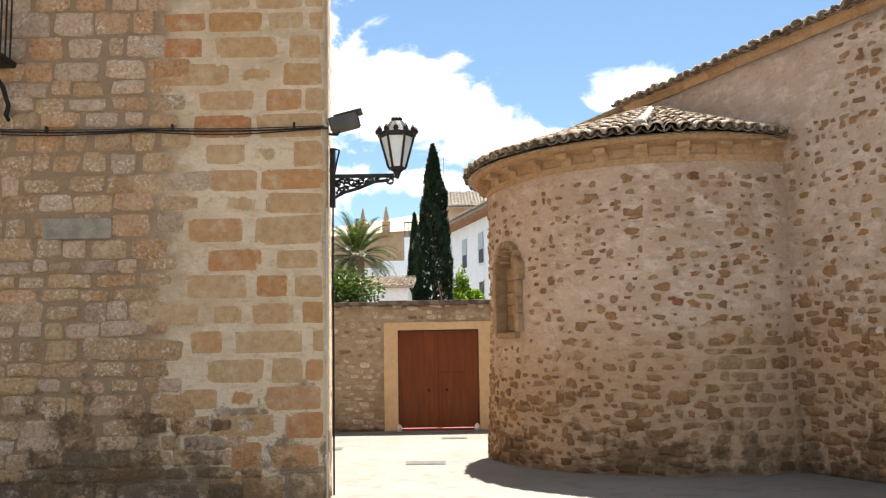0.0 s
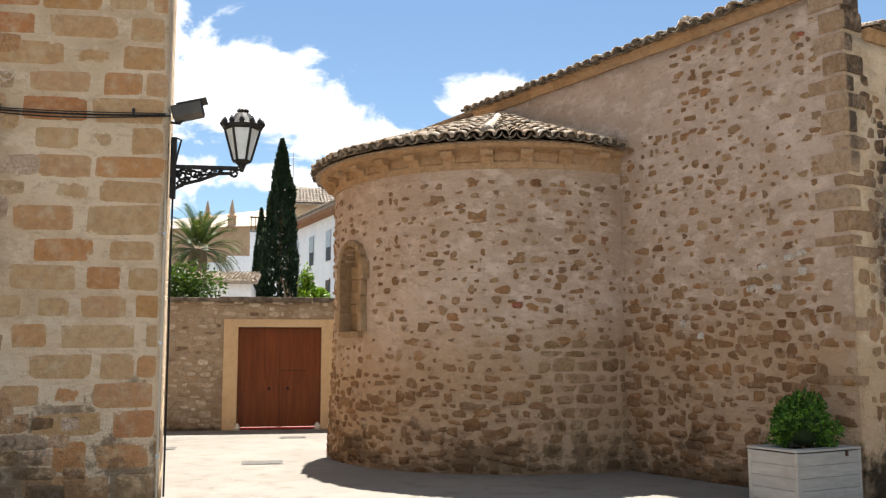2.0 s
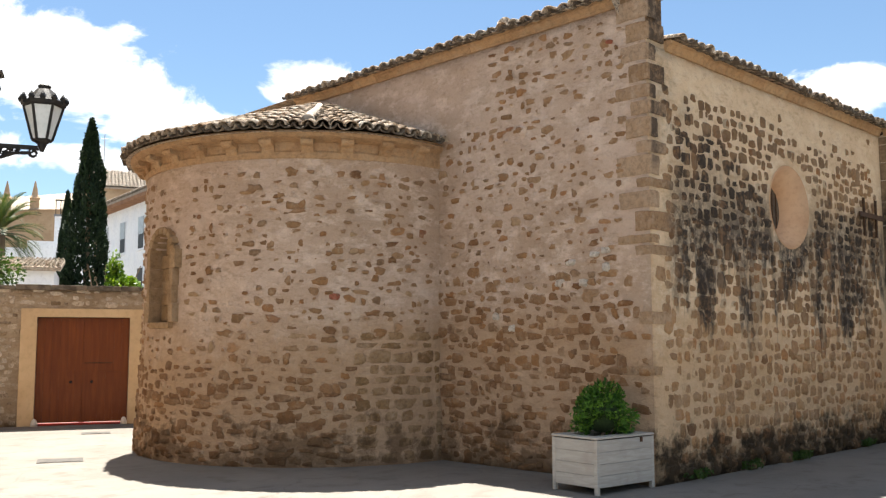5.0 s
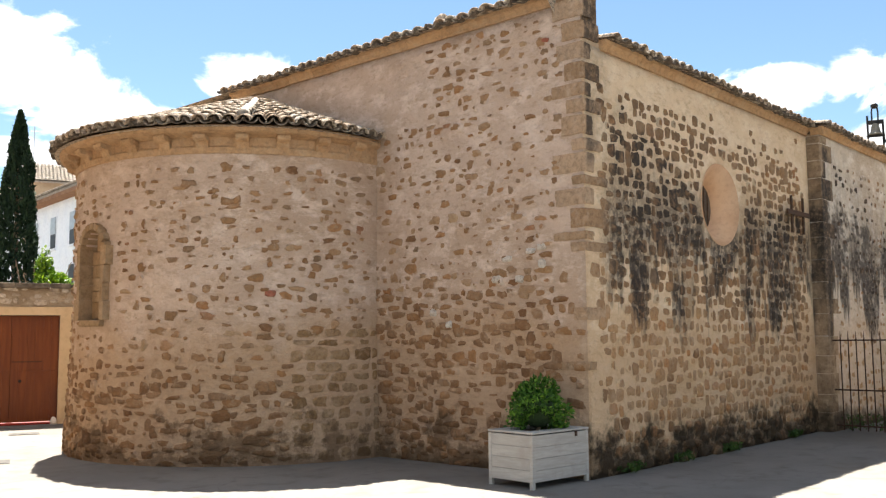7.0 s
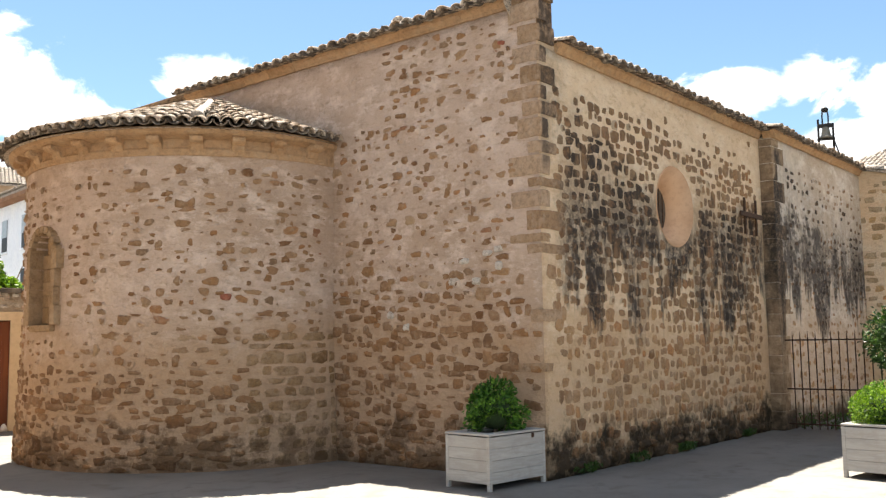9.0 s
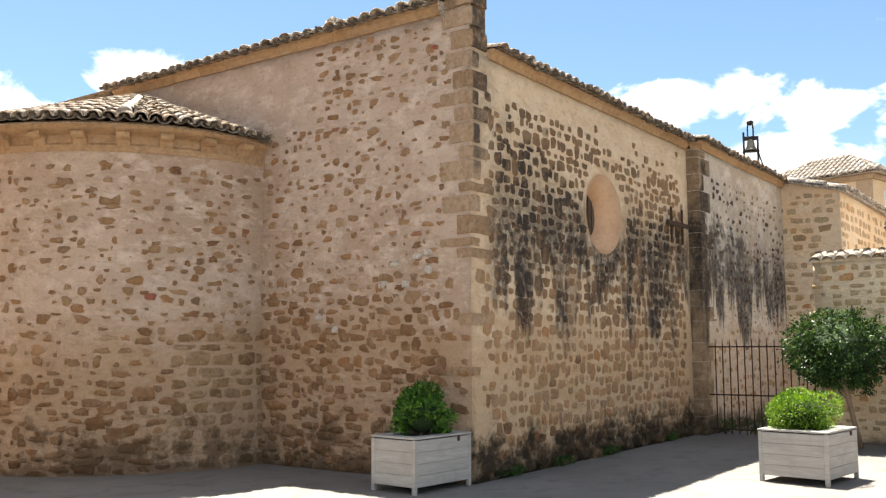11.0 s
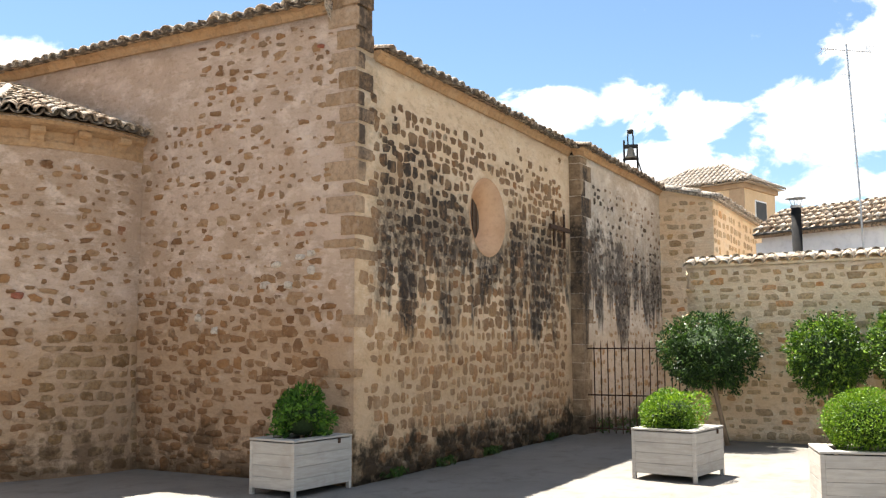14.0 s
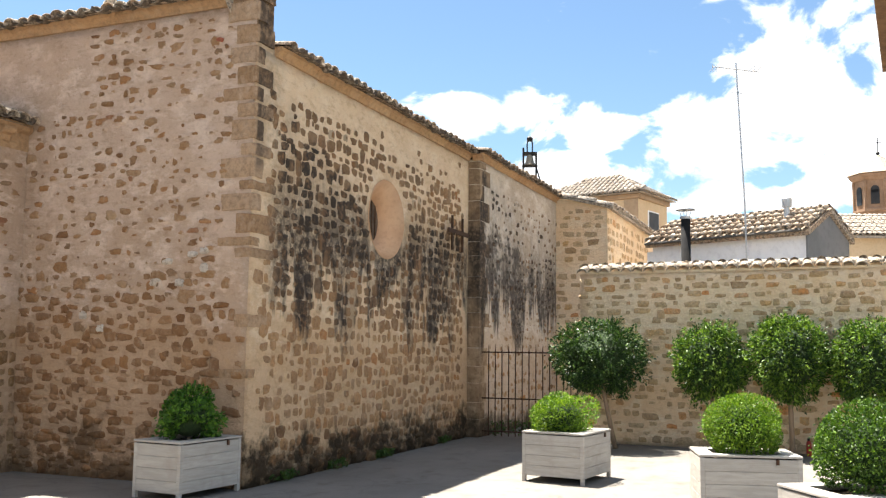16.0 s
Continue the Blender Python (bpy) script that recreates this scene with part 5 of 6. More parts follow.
# ---- planters and what grows in them ----
def planter(m, label, wide=1.02, deep=0.81, height=0.61):
    t = thing("planter_box", m, label, "planter", "square planters")
    h, d = wide / 2, deep / 2
    leg = 0.045
    for sx in (-1, 1):
        for sy in (-1, 1):
            part("corner_post", box((sx * h - (leg if sx > 0 else 0), sy * d - (leg if sy > 0 else 0), 0), (sx * h + (0 if sx > 0 else leg), sy * d + (0 if sy > 0 else leg), height - 0.03), 0.004), PLANTER_WOOD, t)
    z0, n = 0.075, 4
    ph = (height - 0.035 - z0) / n
    for k in range(n):
        a, b = z0 + k * ph + 0.0012, z0 + (k + 1) * ph - 0.0012
        for s in (-1, 1):
            part("plank", box((-h + leg, s * (d - 0.012) - 0.011, a), (h - leg, s * (d - 0.012) + 0.011, b), 0.004), PLANTER_WOOD, t)
            part("plank", box((s * (h - 0.012) - 0.011, -d + leg, a), (s * (h - 0.012) + 0.011, d - leg, b), 0.004), PLANTER_WOOD, t)
    # unseen backing, added so that no light leaks between the planks
    part("lining", box((-h + 0.028, -d + 0.028, z0), (h - 0.028, d - 0.028, 0.19)), PLANTER_WOOD, t)
    for s in (-1, 1):
        part("lining", box((-h + 0.026, s * (d - 0.03) - 0.004, z0), (h - 0.026, s * (d - 0.03) + 0.004, height - 0.035)), PLANTER_WOOD, t)
        part("lining", box((s * (h - 0.03) - 0.004, -d + 0.036, z0), (s * (h - 0.03) + 0.004, d - 0.036, height - 0.035)), PLANTER_WOOD, t)
    r = 0.15
    for s in (-1, 1):
        part("rim_board", box((-h - 0.004, s * d - (r if s > 0 else 0.004), height - 0.022), (h + 0.004, s * d + (0.004 if s > 0 else r), height), 0.004), PLANTER_WOOD, t)
        part("rim_board", box((s * h - (r if s > 0 else 0.004), -d + r, height - 0.022), (s * h + (0.004 if s > 0 else r), d - r, height), 0.004), PLANTER_WOOD, t)
    part("soil", box((-h + 0.038, -d + 0.04, 0.2), (h - 0.038, d - 0.04, height - 0.05), 0.01), SOIL, t)
    part("tag", box((h - 0.25, -d - 0.02, height - 0.085), (h - 0.22, -d - 0.001, height - 0.03), 0.004), RUST, t, "small rusty metal tag")
    return t


def bush(name, m, radii, mat, label, n, size, seed, rough=0.08, category="bush", base=0.0, narrow=0.5):
    rg = np.random.default_rng(seed)
    t = thing(name, m, label, category, "bushes in the planters")
    spots = ball_spots(rg, n, radii, 6, rough, 0.4, -0.75)
    me = leaf_cloud(rg, [((c[0], c[1], c[2] + base), d) for c, d in spots], size, 0.0, narrow)
    mesh_data("crown", me, mat, t)
    # dark solid added inside the leaves to stand for the shade within
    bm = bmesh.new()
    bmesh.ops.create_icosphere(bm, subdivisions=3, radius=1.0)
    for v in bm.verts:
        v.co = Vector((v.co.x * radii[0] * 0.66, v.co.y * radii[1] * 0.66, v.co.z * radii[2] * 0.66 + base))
    part("dark_core", bm, SHADE_CORE, t)
    part("stem", tube([(0, 0, -0.1), (0.01, 0, base * 0.6), (0, 0, base)], 0.02, 6), BARK, t)
    return t


# almost black green: shade deep in a crown, put into the colour
SHADE_CORE = plain("crown_shade_core", (0.015, 0.03, 0.008), (0.025, 0.045, 0.012), 30, 0.9, 0, 0.8)
P3, P4 = (10.28, 0.565, 0), (7.98, -0.47, 0)
PLANTERS = [
    ((8.80, 6.29, 0), -5.0), ((11.876, 2.825, 0), -7.0), (P3, -75.0), (P4, -56.0)]
planter(pose(*PLANTERS[0][0], 0, 0, PLANTERS[0][1]), "grey-washed wooden planter box in the shade of the church wall", 0.97, 0.66)
planter(pose(*PLANTERS[1][0], 0, 0, PLANTERS[1][1]), "grey-washed wooden planter box standing in the sun by the fence", 0.97, 0.81)
for p, a in PLANTERS[2:]:
    planter(pose(*p, 0, 0, a), "grey-washed wooden planter box holding a clipped round bush", 0.97, 0.74)
bush("shrub", pose(8.80, 6.30, 0.56), (0.34, 0.29, 0.31), SHADE_LEAF, "loose dark green shrub in a planter", 3000, 0.06, 1, 0.30, "shrub", 0.26)
bush("shrub", pose(11.80, 2.88, 0.56), (0.40, 0.38, 0.30), BOX_LEAF, "low bright green shrub with lumpy top", 6500, 0.036, 2, 0.2, "shrub", 0.20)
bush("box_ball", pose(P3[0], P3[1], 0.56), (0.39, 0.39, 0.34), BOX_LEAF, "clipped round box bush", 13000, 0.025, 3, 0.06, "bush", 0.29, 0.6)
bush("box_ball", pose(P4[0] + 0.02, P4[1] - 0.06, 0.56), (0.41, 0.41, 0.37), SHADED_BOX_LEAF, "clipped round box bush", 11000, 0.027, 4, 0.08, "bush", 0.32, 0.6)


# ---- small standard trees along the wall ----
def standard_tree(m, crown, zc, lean, seed, label, leaf=TREE_LEAF):
    rg = np.random.default_rng(seed)
    t = thing("tree", m, label, "tree", "small trees along the wall")
    rx, rz = crown
    path = [(0, 0, 0), (lean[0] * 0.3, lean[1] * 0.3, 0.4), (lean[0] * 0.8, lean[1] * 0.8, zc - rz * 0.7), (lean[0], lean[1], zc)]
    part("trunk", tube(path, 0.045, 10, None, 0.03), BARK, t, smooth=True)
    tips = []
    for k in range(9):
        a = 2 * math.pi * k / 9 + rg.uniform(-0.3, 0.3)
        e = rg.uniform(-0.1, 1.0)
        tip = Vector((lean[0] + math.cos(a) * rx * 0.7 * math.cos(e), lean[1] + math.sin(a) * rx * 0.7 * math.cos(e), zc + rz * 0.7 * math.sin(e)))
        base = Vector((lean[0] * 0.8, lean[1] * 0.8, zc - rz * 0.65 + 0.05 * (k % 3)))
        part("limb", tube([base, base.lerp(tip, 0.5) + Vector((0, 0, -0.06)), tip], 0.02, 6, None, 0.006), BARK, t)
    spots = ball_spots(rg, 4200, (rx, rx, rz), 9, 0.07, 0.5)
    # tufts of leaves that stand out from the crown, with gaps between
    for k in range(150):
        d = rg.normal(0, 1, 3)
        d /= np.linalg.norm(d)
        c0 = d * np.array((rx, rx, rz)) * rg.uniform(0.80, 0.97)
        for j in range(34):
            o = rg.normal(0, 1, 3)
            o /= np.linalg.norm(o)
            spots.append((c0 + o * rg.uniform(0.03, 0.12), o + d))
    # added dark core that makes the crown's inside and underside look shaded
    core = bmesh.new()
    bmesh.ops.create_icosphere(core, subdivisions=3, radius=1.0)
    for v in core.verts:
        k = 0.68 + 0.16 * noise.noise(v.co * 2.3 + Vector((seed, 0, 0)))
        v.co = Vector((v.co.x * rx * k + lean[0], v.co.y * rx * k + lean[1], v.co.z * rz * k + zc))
    part("dark_core", core, SHADE_CORE, t)
    # shoots that break the outline, and a few hanging sprays
    for k in range(60):
        d = rg.normal(0, 1, 3)
        d /= np.linalg.norm(d)
        for j in range(9):
            s = 0.95 + 0.03 * j
            spots.append((d * s * np.array((rx, rx, rz)) + rg.normal(0, 0.025, 3), d))
    for k in range(5):
        a = rg.uniform(0, 6.28)
        for j in range(40):
            spots.append((np.array((math.cos(a) * rx * 0.6, math.sin(a) * rx * 0.6, -rz * 0.75 - rg.uniform(0, 0.22))) + rg.normal(0, 0.06, 3), np.array((0, 0, -1.0))))
    me = leaf_cloud(rg, [((c[0] + lean[0], c[1] + lean[1], c[2] + zc), d) for c, d in spots], 0.062, 0.25, 0.45)
    mesh_data("crown", me, leaf, t)
    return t


standard_tree(pose(15.75, 3.03, 0), (0.80, 0.62), 1.50, (0.0, 0.27), 11, "small round-headed dark evergreen tree with a leaning trunk", DARK_TREE_LEAF)
standard_tree(pose(15.8, 1.43, 0), (0.58, 0.62), 1.45, (0.0, 0.05), 12, "small round-headed evergreen tree by the boundary wall")
standard_tree(pose(15.8, 0.28, 0), (0.60, 0.67), 1.53, (0.0, 0.02), 13, "small round-headed evergreen tree by the boundary wall")
standard_tree(pose(15.80, -0.85, 0), (0.60, 0.68), 1.48, (0.0, -0.03), 14, "small round-headed evergreen tree by the boundary wall")
canister = thing("red_canister", pose(16.1, 0.05, 0), "small red canister at the wall foot", "canister")
part("body", lathe([(0.036, 0), (0.04, 0.02), (0.04, 0.2), (0.022, 0.24)], 12), RED, canister)
part("cap", lathe([(0.02, 0.24), (0.025, 0.27), (0.01, 0.285)], 10), IRON, canister)

# weeds along the foot of the church wall and fence
rgw = np.random.default_rng(77)
spots = []
for k in range(60):
    if k < 36:
        cx, cy = 16.9 + rgw.uniform(-0.2, 0.3), 5.6 - rgw.uniform(0.0, 2.2)
    else:
        cx, cy = rgw.choice((10.1, 12.7, 12.9, 15.2, 11.4)) + rgw.uniform(-0.15, 0.15), WY - 0.06
    for j in range(26):
        spots.append((np.array((cx, cy, 0.03)) + np.array((rgw.normal(0, 0.07), rgw.normal(0, 0.04), rgw.uniform(0, 0.26 if k < 36 else 0.09))), np.array((0, 0, 1.0))))
tagged(mesh_data("weeds", leaf_cloud(rgw, spots, 0.07, 0, 0.35), WEED_LEAF), "green weeds growing at the foot of the wall", "weeds", kind="stuff")

# ---- things on the corner house ----
hm = Matrix((HD, -HN, Vector((0, 0, 1)))).transposed().to_4x4()
hm.translation = HC                      # x along the front to the corner, y into the house


def scroll(cx, cz, r, turns, n=14, start=0.0, grow=1.0):
    return [(cx + math.cos(start + turns * 2 * math.pi * i / n) * r * (1 - 0.75 * i / n * grow), 0, cz + math.sin(start + turns * 2 * math.pi * i / n) * r * (1 - 0.75 * i / n * grow)) for i in range(n + 1)]


def street_lamp():
    t = thing("street_lamp", hm @ pose(0.06, 0.25, 0), "black iron wall lantern on a scrolled bracket", "street lamp")
    arm = part("arm", box((0.0, -0.02, 3.695), (0.72, 0.02, 3.74), 0.004), IRON, t)
    part("back_plate", box((-0.03, -0.05, 3.35), (0.03, 0.05, 4.05), 0.008), IRON, t)
    part("stay", tube([(0.0, 0, 3.45), (0.12, 0, 3.52), (0.3, 0, 3.57), (0.5, 0, 3.65), (0.66, 0, 3.66)], 0.02, 6), IRON, t)
    for cx, cz, r, k in ((0.10, 3.62, 0.07, 1), (0.23, 3.645, 0.055, -1), (0.34, 3.66, 0.045, 1), (0.44, 3.67, 0.035, -1), (0.68, 3.66, 0.06, 1), (0.08, 3.53, 0.045, -1), (0.16, 3.56, 0.04, 1), (0.05, 3.64, 0.045, -1), (0.17, 3.66, 0.035, 1), (0.29, 3.61, 0.035, -1), (0.40, 3.63, 0.028, 1), (0.52, 3.68, 0.022, -1)):
        part("scroll", tube(scroll(cx, cz, r, 1.4 * k, 16, 0.6), 0.016, 6), IRON, t)
    part("upper_stay", tube([(0.02, 0, 4.05), (0.08, 0, 4.03), (0.05, 0, 3.9), (0.02, 0, 3.74)], 0.012, 6), IRON, t)
    lx = 0.76
    part("socket", lathe([(0.02, 3.68), (0.035, 3.72), (0.05, 3.76), (0.09, 3.79)], 10, None, Matrix.Translation((lx, 0, 0))), IRON, t)
    body = part("lantern_frame", lathe([(0.095, 3.785), (0.11, 3.80), (0.10, 3.815)], 6, None, Matrix.Translation((lx, 0, 0))), IRON, t)
    glass = lathe([(0.095, 3.815), (0.195, 4.175)], 6, None, Matrix.Translation((lx, 0, 0)))
    part("glass", glass, LANTERN_GLASS, t, "frosted lantern panes")
    for k in range(6):
        a = 2 * math.pi * k / 6
        part("glazing_bar", tube([(lx + 0.10 * math.cos(a), 0.10 * math.sin(a), 3.81), (lx + 0.2 * math.cos(a), 0.2 * math.sin(a), 4.18)], 0.016, 5), IRON, body)
    part("crown", lathe([(0.19, 4.165), (0.225, 4.18), (0.235, 4.215), (0.20, 4.225), (0.19, 4.21)], 12, None, Matrix.Translation((lx, 0, 0))), IRON, t)
    for k in range(12):
        a = 2 * math.pi * k / 12
        part("finial", lathe([(0.02, 4.21), (0.034, 4.24), (0.024, 4.265), (0.005, 4.295)], 6, None, Matrix.Translation((lx + 0.225 * math.cos(a), 0.225 * math.sin(a), 0))), IRON, t)
    part("hood", lathe([(0.19, 4.215), (0.13, 4.30), (0.085, 4.36), (0.06, 4.37), (0.07, 4.40), (0.05, 4.42), (0.02, 4.425)], 12, None, Matrix.Translation((lx, 0, 0))), IRON, t, "dark sheet metal hood")
    part("cable", tube([(0.0, 0.03, 3.4), (-0.005, 0.03, 2.6), (0.0, 0.03, 1.8), (0.0, 0.03, 0.05)], 0.012, 6), IRON, t)


LANTERN_GLASS = plain("frosted_glass", (0.62, 0.64, 0.62), (0.7, 0.71, 0.7), 3, 0.25, 0, 0.05, 0.5)
street_lamp()

flood = thing("floodlight", hm @ pose(0.03, 0.3, 4.26), "dark grey box floodlight fixed at the house corner", "floodlight")
fm = pose(0.17, -0.05, 0.10, 0, -14, 0)
part("housing", box((-0.17, -0.14, -0.075), (0.17, 0.14, 0.075), 0.02, fm), GREY_BOX, flood)
part("front_glass", box((0.172, -0.12, -0.06), (0.18, 0.12, 0.06), 0.003, fm), DARK, flood)
part("visor", box((-0.10, -0.15, 0.077), (0.24, 0.15, 0.087), 0.003, fm), GREY_BOX, flood)
part("bracket", tube([(-0.02, 0, -0.02), (0.08, 0, -0.03), (0.12, 0, 0.03)], 0.016, 6), IRON, flood)

cable = thing("wall_cable", hm, "black cables sagging along the house front", "cable")
for k, (dz, sag, r) in enumerate(((0.0, 0.03, 0.011), (-0.022, 0.05, 0.008), (0.012, 0.012, 0.006))):
    pts = []
    for i in range(25):
        f = i / 24
        x = -6.4 + f * 6.45
        z = 4.33 - 0.09 * min(1, f * 1.6) + dz * (0.4 + 0.6 * abs(math.sin(f * 9 + k))) - sag * abs(math.sin(f * math.pi * 3))
        pts.append((x, -0.04 - 0.008 * k, z))
    part("strand", tube(pts, r, 6), IRON, cable)
for x in (-5.0, -3.2, -1.75, -0.35):
    part("clip", box((x - 0.012, -0.06, 4.22), (x + 0.012, 0.0, 4.30), 0.004), IRON, cable)
pipe = thing("corner_pipe", hm, "thin pale pipe running up the house corner", "pipe")
part("tube", tube([(0.02, -0.012, 0.02), (0.022, -0.012, 1.6), (0.02, -0.012, 3.3)], 0.009, 8), PVC, pipe)
for z in (0.5, 1.7, 2.9):
    part("clamp", box((0.0, -0.03, z), (0.04, 0.01, z + 0.03), 0.003), STEEL, pipe)

balcony = thing("balcony", hm @ pose(-5.0, 0, 0), "black iron balcony with turned bars", "balcony")
part("floor_slab", box((-1.3, -0.62, 5.0), (1.42, 0.0, 5.07), 0.01), IRON, balcony)
for k in range(20):
    part("bar", tube([(-1.25 + k * 0.135, -0.6, 5.06), (-1.25 + k * 0.135, -0.6, 5.95)], 0.011, 6), IRON, balcony)
for k in range(5):
    part("bar", tube([(1.38, -0.1 - k * 0.12, 5.06), (1.38, -0.1 - k * 0.12, 5.95)], 0.011, 6), IRON, balcony)
part("handrail", box((-1.3, -0.63, 5.93), (1.42, -0.57, 5.97), 0.006), IRON, balcony)
part("handrail", box((1.35, -0.57, 5.93), (1.41, 0.0, 5.97), 0.006), IRON, balcony)
for x in (-1.1, 1.36):
    part("bracket", tube([(x, -0.5, 5.0), (x, -0.42, 4.82), (x, -0.2, 4.72), (x, -0.05, 4.55), (x, -0.1, 4.42), (x, -0.02, 4.38)], 0.028, 8), IRON, balcony)

# ---- beyond the yard wall ----
def beyond(s, d, z=0.0, turn=0.0):
    """A pose d metres down the lane's axis and s to its right, x pointing right."""
    return pose(0.40 * d + 0.915 * s, 0.915 * d - 0.40 * s, z, 0, 0, -23.6 + turn)


def window_unit(parent, m, w, h, shutter=None):
    f = part("window", box((-w / 2 - 0.06, -0.03, -0.06), (w / 2 + 0.06, 0.02, h + 0.06), 0.01, m), WHITEWASH, parent)
    part("pane", box((-w / 2, -0.045, 0), (w / 2, -0.035, h), 0.0, m), DARK, f)
    if shutter:
        part("shutter", box((-w / 2, -0.06, h * 0.45), (w / 2, -0.047, h), 0.0, m), shutter, f)
    part("sill", box((-w / 2 - 0.1, -0.1, -0.12), (w / 2 + 0.1, 0.0, -0.065), 0.01, m), WHITEWASH, f)


def tiled_slope(parent, name, m, width, run, rise, cols, rows, me, limit=60, over=0.3):
    """A pitched roof plane rising in +y from the eave at the origin, with its tiles."""
    bm = bmesh.new()
    v = [bm.verts.new(p) for p in ((-over, -over, -over * rise / run), (width + over, -over, -over * rise / run), (width + over, run, rise), (-over, run, rise),
                                   (-over, -over, -over * rise / run - 0.12), (width + over, -over, -over * rise / run - 0.12), (width + over, run, rise - 0.12), (-over, run, rise - 0.12))]
    for f in ((0, 1, 2, 3), (4, 7, 6, 5), (0, 4, 5, 1), (1, 5, 6, 2), (2, 6, 7, 3), (3, 7, 4, 0)):
        bm.faces.new([v[i] for i in f])
    roof = part(name, bm, me.materials[0], parent)
    bpy.context.view_layer.update()
    rg = random.Random(int(width * 100))
    up = Vector((0, run, rise))
    pitch, step = (width + 2 * over) / cols, (up.length + over) / rows
    items = tile_rows((-over + pitch / 2, -over - 0.05, -over * rise / run + 0.02), (1, 0, 0), up, cols, rows, rg, me, None, pitch, step)
    full = []
    for mesh, q in items:
        full.append((mesh, parent.matrix_world @ m @ q @ Matrix.Diagonal((pitch / 0.22, step / 0.44, 1.1, 1))))
    roof.matrix_basis = m
    bpy.context.view_layer.update()
    put_tiles(full, roof, limit)
    return roof


# low white house behind the yard wall
t = thing("low_house", beyond(-5.6, 33.0), "low whitewashed house with a shallow tiled roof", "house")
bpy.context.view_layer.update()
part("wall", box((0, 0, 0), (4.45, 5, 4.12)), WHITEWASH, t)
tiled_slope(t, "roof", pose(0, 0, 4.16), 4.45, 4.5, 0.62, 34, 9, COVER_PALE, 60, 0.2)
window_unit(t, pose(3.5, 0, 2.9), 1.5, 0.62)

# long white house that runs down the lane, with its wooden eave
t = thing("white_house", pose(0.40 * 52 + 0.915 * 0.35, 0.915 * 52 - 0.40 * 0.35, 0, 0, 0, -23.6 - 74.5), "tall whitewashed house with brown wooden eave", "house")
bpy.context.view_layer.update()
part("wall", box((0, 0, 0), (16, 8, 8.35)), WHITEWASH, t)
part("eave", box((-0.3, -0.55, 8.36), (16.2, 0.3, 8.62), 0.02), plain("brown_eave", (0.22, 0.10, 0.045), (0.3, 0.15, 0.07), 3, 0.8), t, "brown painted timber eave")
tiled_slope(t, "roof", pose(0, -0.2, 8.8), 16, 4.5, 1.6, 60, 10, COVER_FAR, 60, 0.35)
for x in (1.0, 3.8, 6.6, 9.5):
    window_unit(t, pose(x, 0, 6.15), 0.75, 1.5, STEEL)
    window_unit(t, pose(x, 0, 3.6), 0.75, 1.6)

# cypress, smaller cypress, palm, shrubs over the wall
def cypress(m, height, width, seed, label):
    rg = np.random.default_rng(seed)
    t = thing("cypress", m, label, "tree")
    part("trunk", tube([(0, 0, 0), (0, 0, height * 0.5), (0, 0, height * 0.9)], 0.16, 8, None, 0.03), BARK, t)
    spots = []
    while len(spots) < 9000:
        f = rg.random() ** 0.8
        prof = (math.sin(min(1, f * 2.2 + 0.25) * math.pi / 2)) * (1 - f ** 2.4) ** 0.8
        a = rg.uniform(0, 6.283)
        ripple = 1 + 0.13 * math.sin(3 * a + 9 * f) + 0.10 * math.sin(5 * a - 23 * f) + 0.08 * math.sin(41 * f + a)
        r = width / 2 * prof * ripple * (1 - 0.35 * rg.random() ** 2)
        spots.append((np.array((r * math.cos(a), r * math.sin(a), 0.4 + f * (height - 0.4))), np.array((math.cos(a) * 0.5, math.sin(a) * 0.5, 1.3))))
    mesh_data("crown", leaf_cloud(rg, spots, 0.24, 0.0, 0.4), CYPRESS_LEAF, t)


cypress(beyond(-0.2, 38), 10.35, 1.72, 5, "tall slim dark cypress behind the yard wall")
cypress(beyond(-1.45, 55), 10.1, 1.15, 6, "smaller dark cypress further down the lane")


def palm(m, height, spread, seed):
    rg = np.random.default_rng(seed)
    t = thing("palm_tree", m, "date palm with a full round head of fronds", "palm tree")
    part("trunk", tube([(0, 0, 0), (0.1, 0, height * 0.5), (0, 0, height)], 0.34, 10, None, 0.42), PALM_BARK, t)
    part("boss", lathe([(0.3, height - 0.6), (0.42, height - 0.25), (0.36, height + 0.05), (0.12, height + 0.2)], 10), PALM_BARK, t)
    for k in range(64):
        a = k * 2.399 + rg.uniform(-0.15, 0.15)
        el = 1.45 - 1.95 * (k / 64) + rg.uniform(-0.1, 0.1)
        ln = spread * rg.uniform(0.85, 1.08)
        bm = bmesh.new()
        pts = []
        for i in range(10):
            f = i / 9
            e = el - 0.95 * f * f
            step = ln / 9
            last = pts[-1] if pts else Vector((math.cos(a) * 0.1, math.sin(a) * 0.1, height + 0.1))
            pts.append(last + Vector((math.cos(a) * math.cos(e), math.sin(a) * math.cos(e), math.sin(e))) * step)
        side = Vector((-math.sin(a), math.cos(a), 0))
        for i in range(28):
            f = 0.12 + 0.88 * i / 28
            q = f * 9
            p = pts[int(q)].lerp(pts[min(9, int(q) + 1)], q - int(q))
            d = (pts[min(9, int(q) + 1)] - pts[max(0, int(q) - 1)]).normalized()
            for s in (-1, 1):
                w = 0.42 * math.sin(math.pi * min(1, f * 0.85 + 0.12)) + 0.05
                tip = p + (side * s * 0.8 + d * 0.75 + Vector((0, 0, 0.12))) .normalized() * w
                bm.faces.new((bm.verts.new(p - d * 0.025), bm.verts.new(p + d * 0.03), bm.verts.new(tip)))
        tube(pts, 0.02, 4, bm, 0.005)
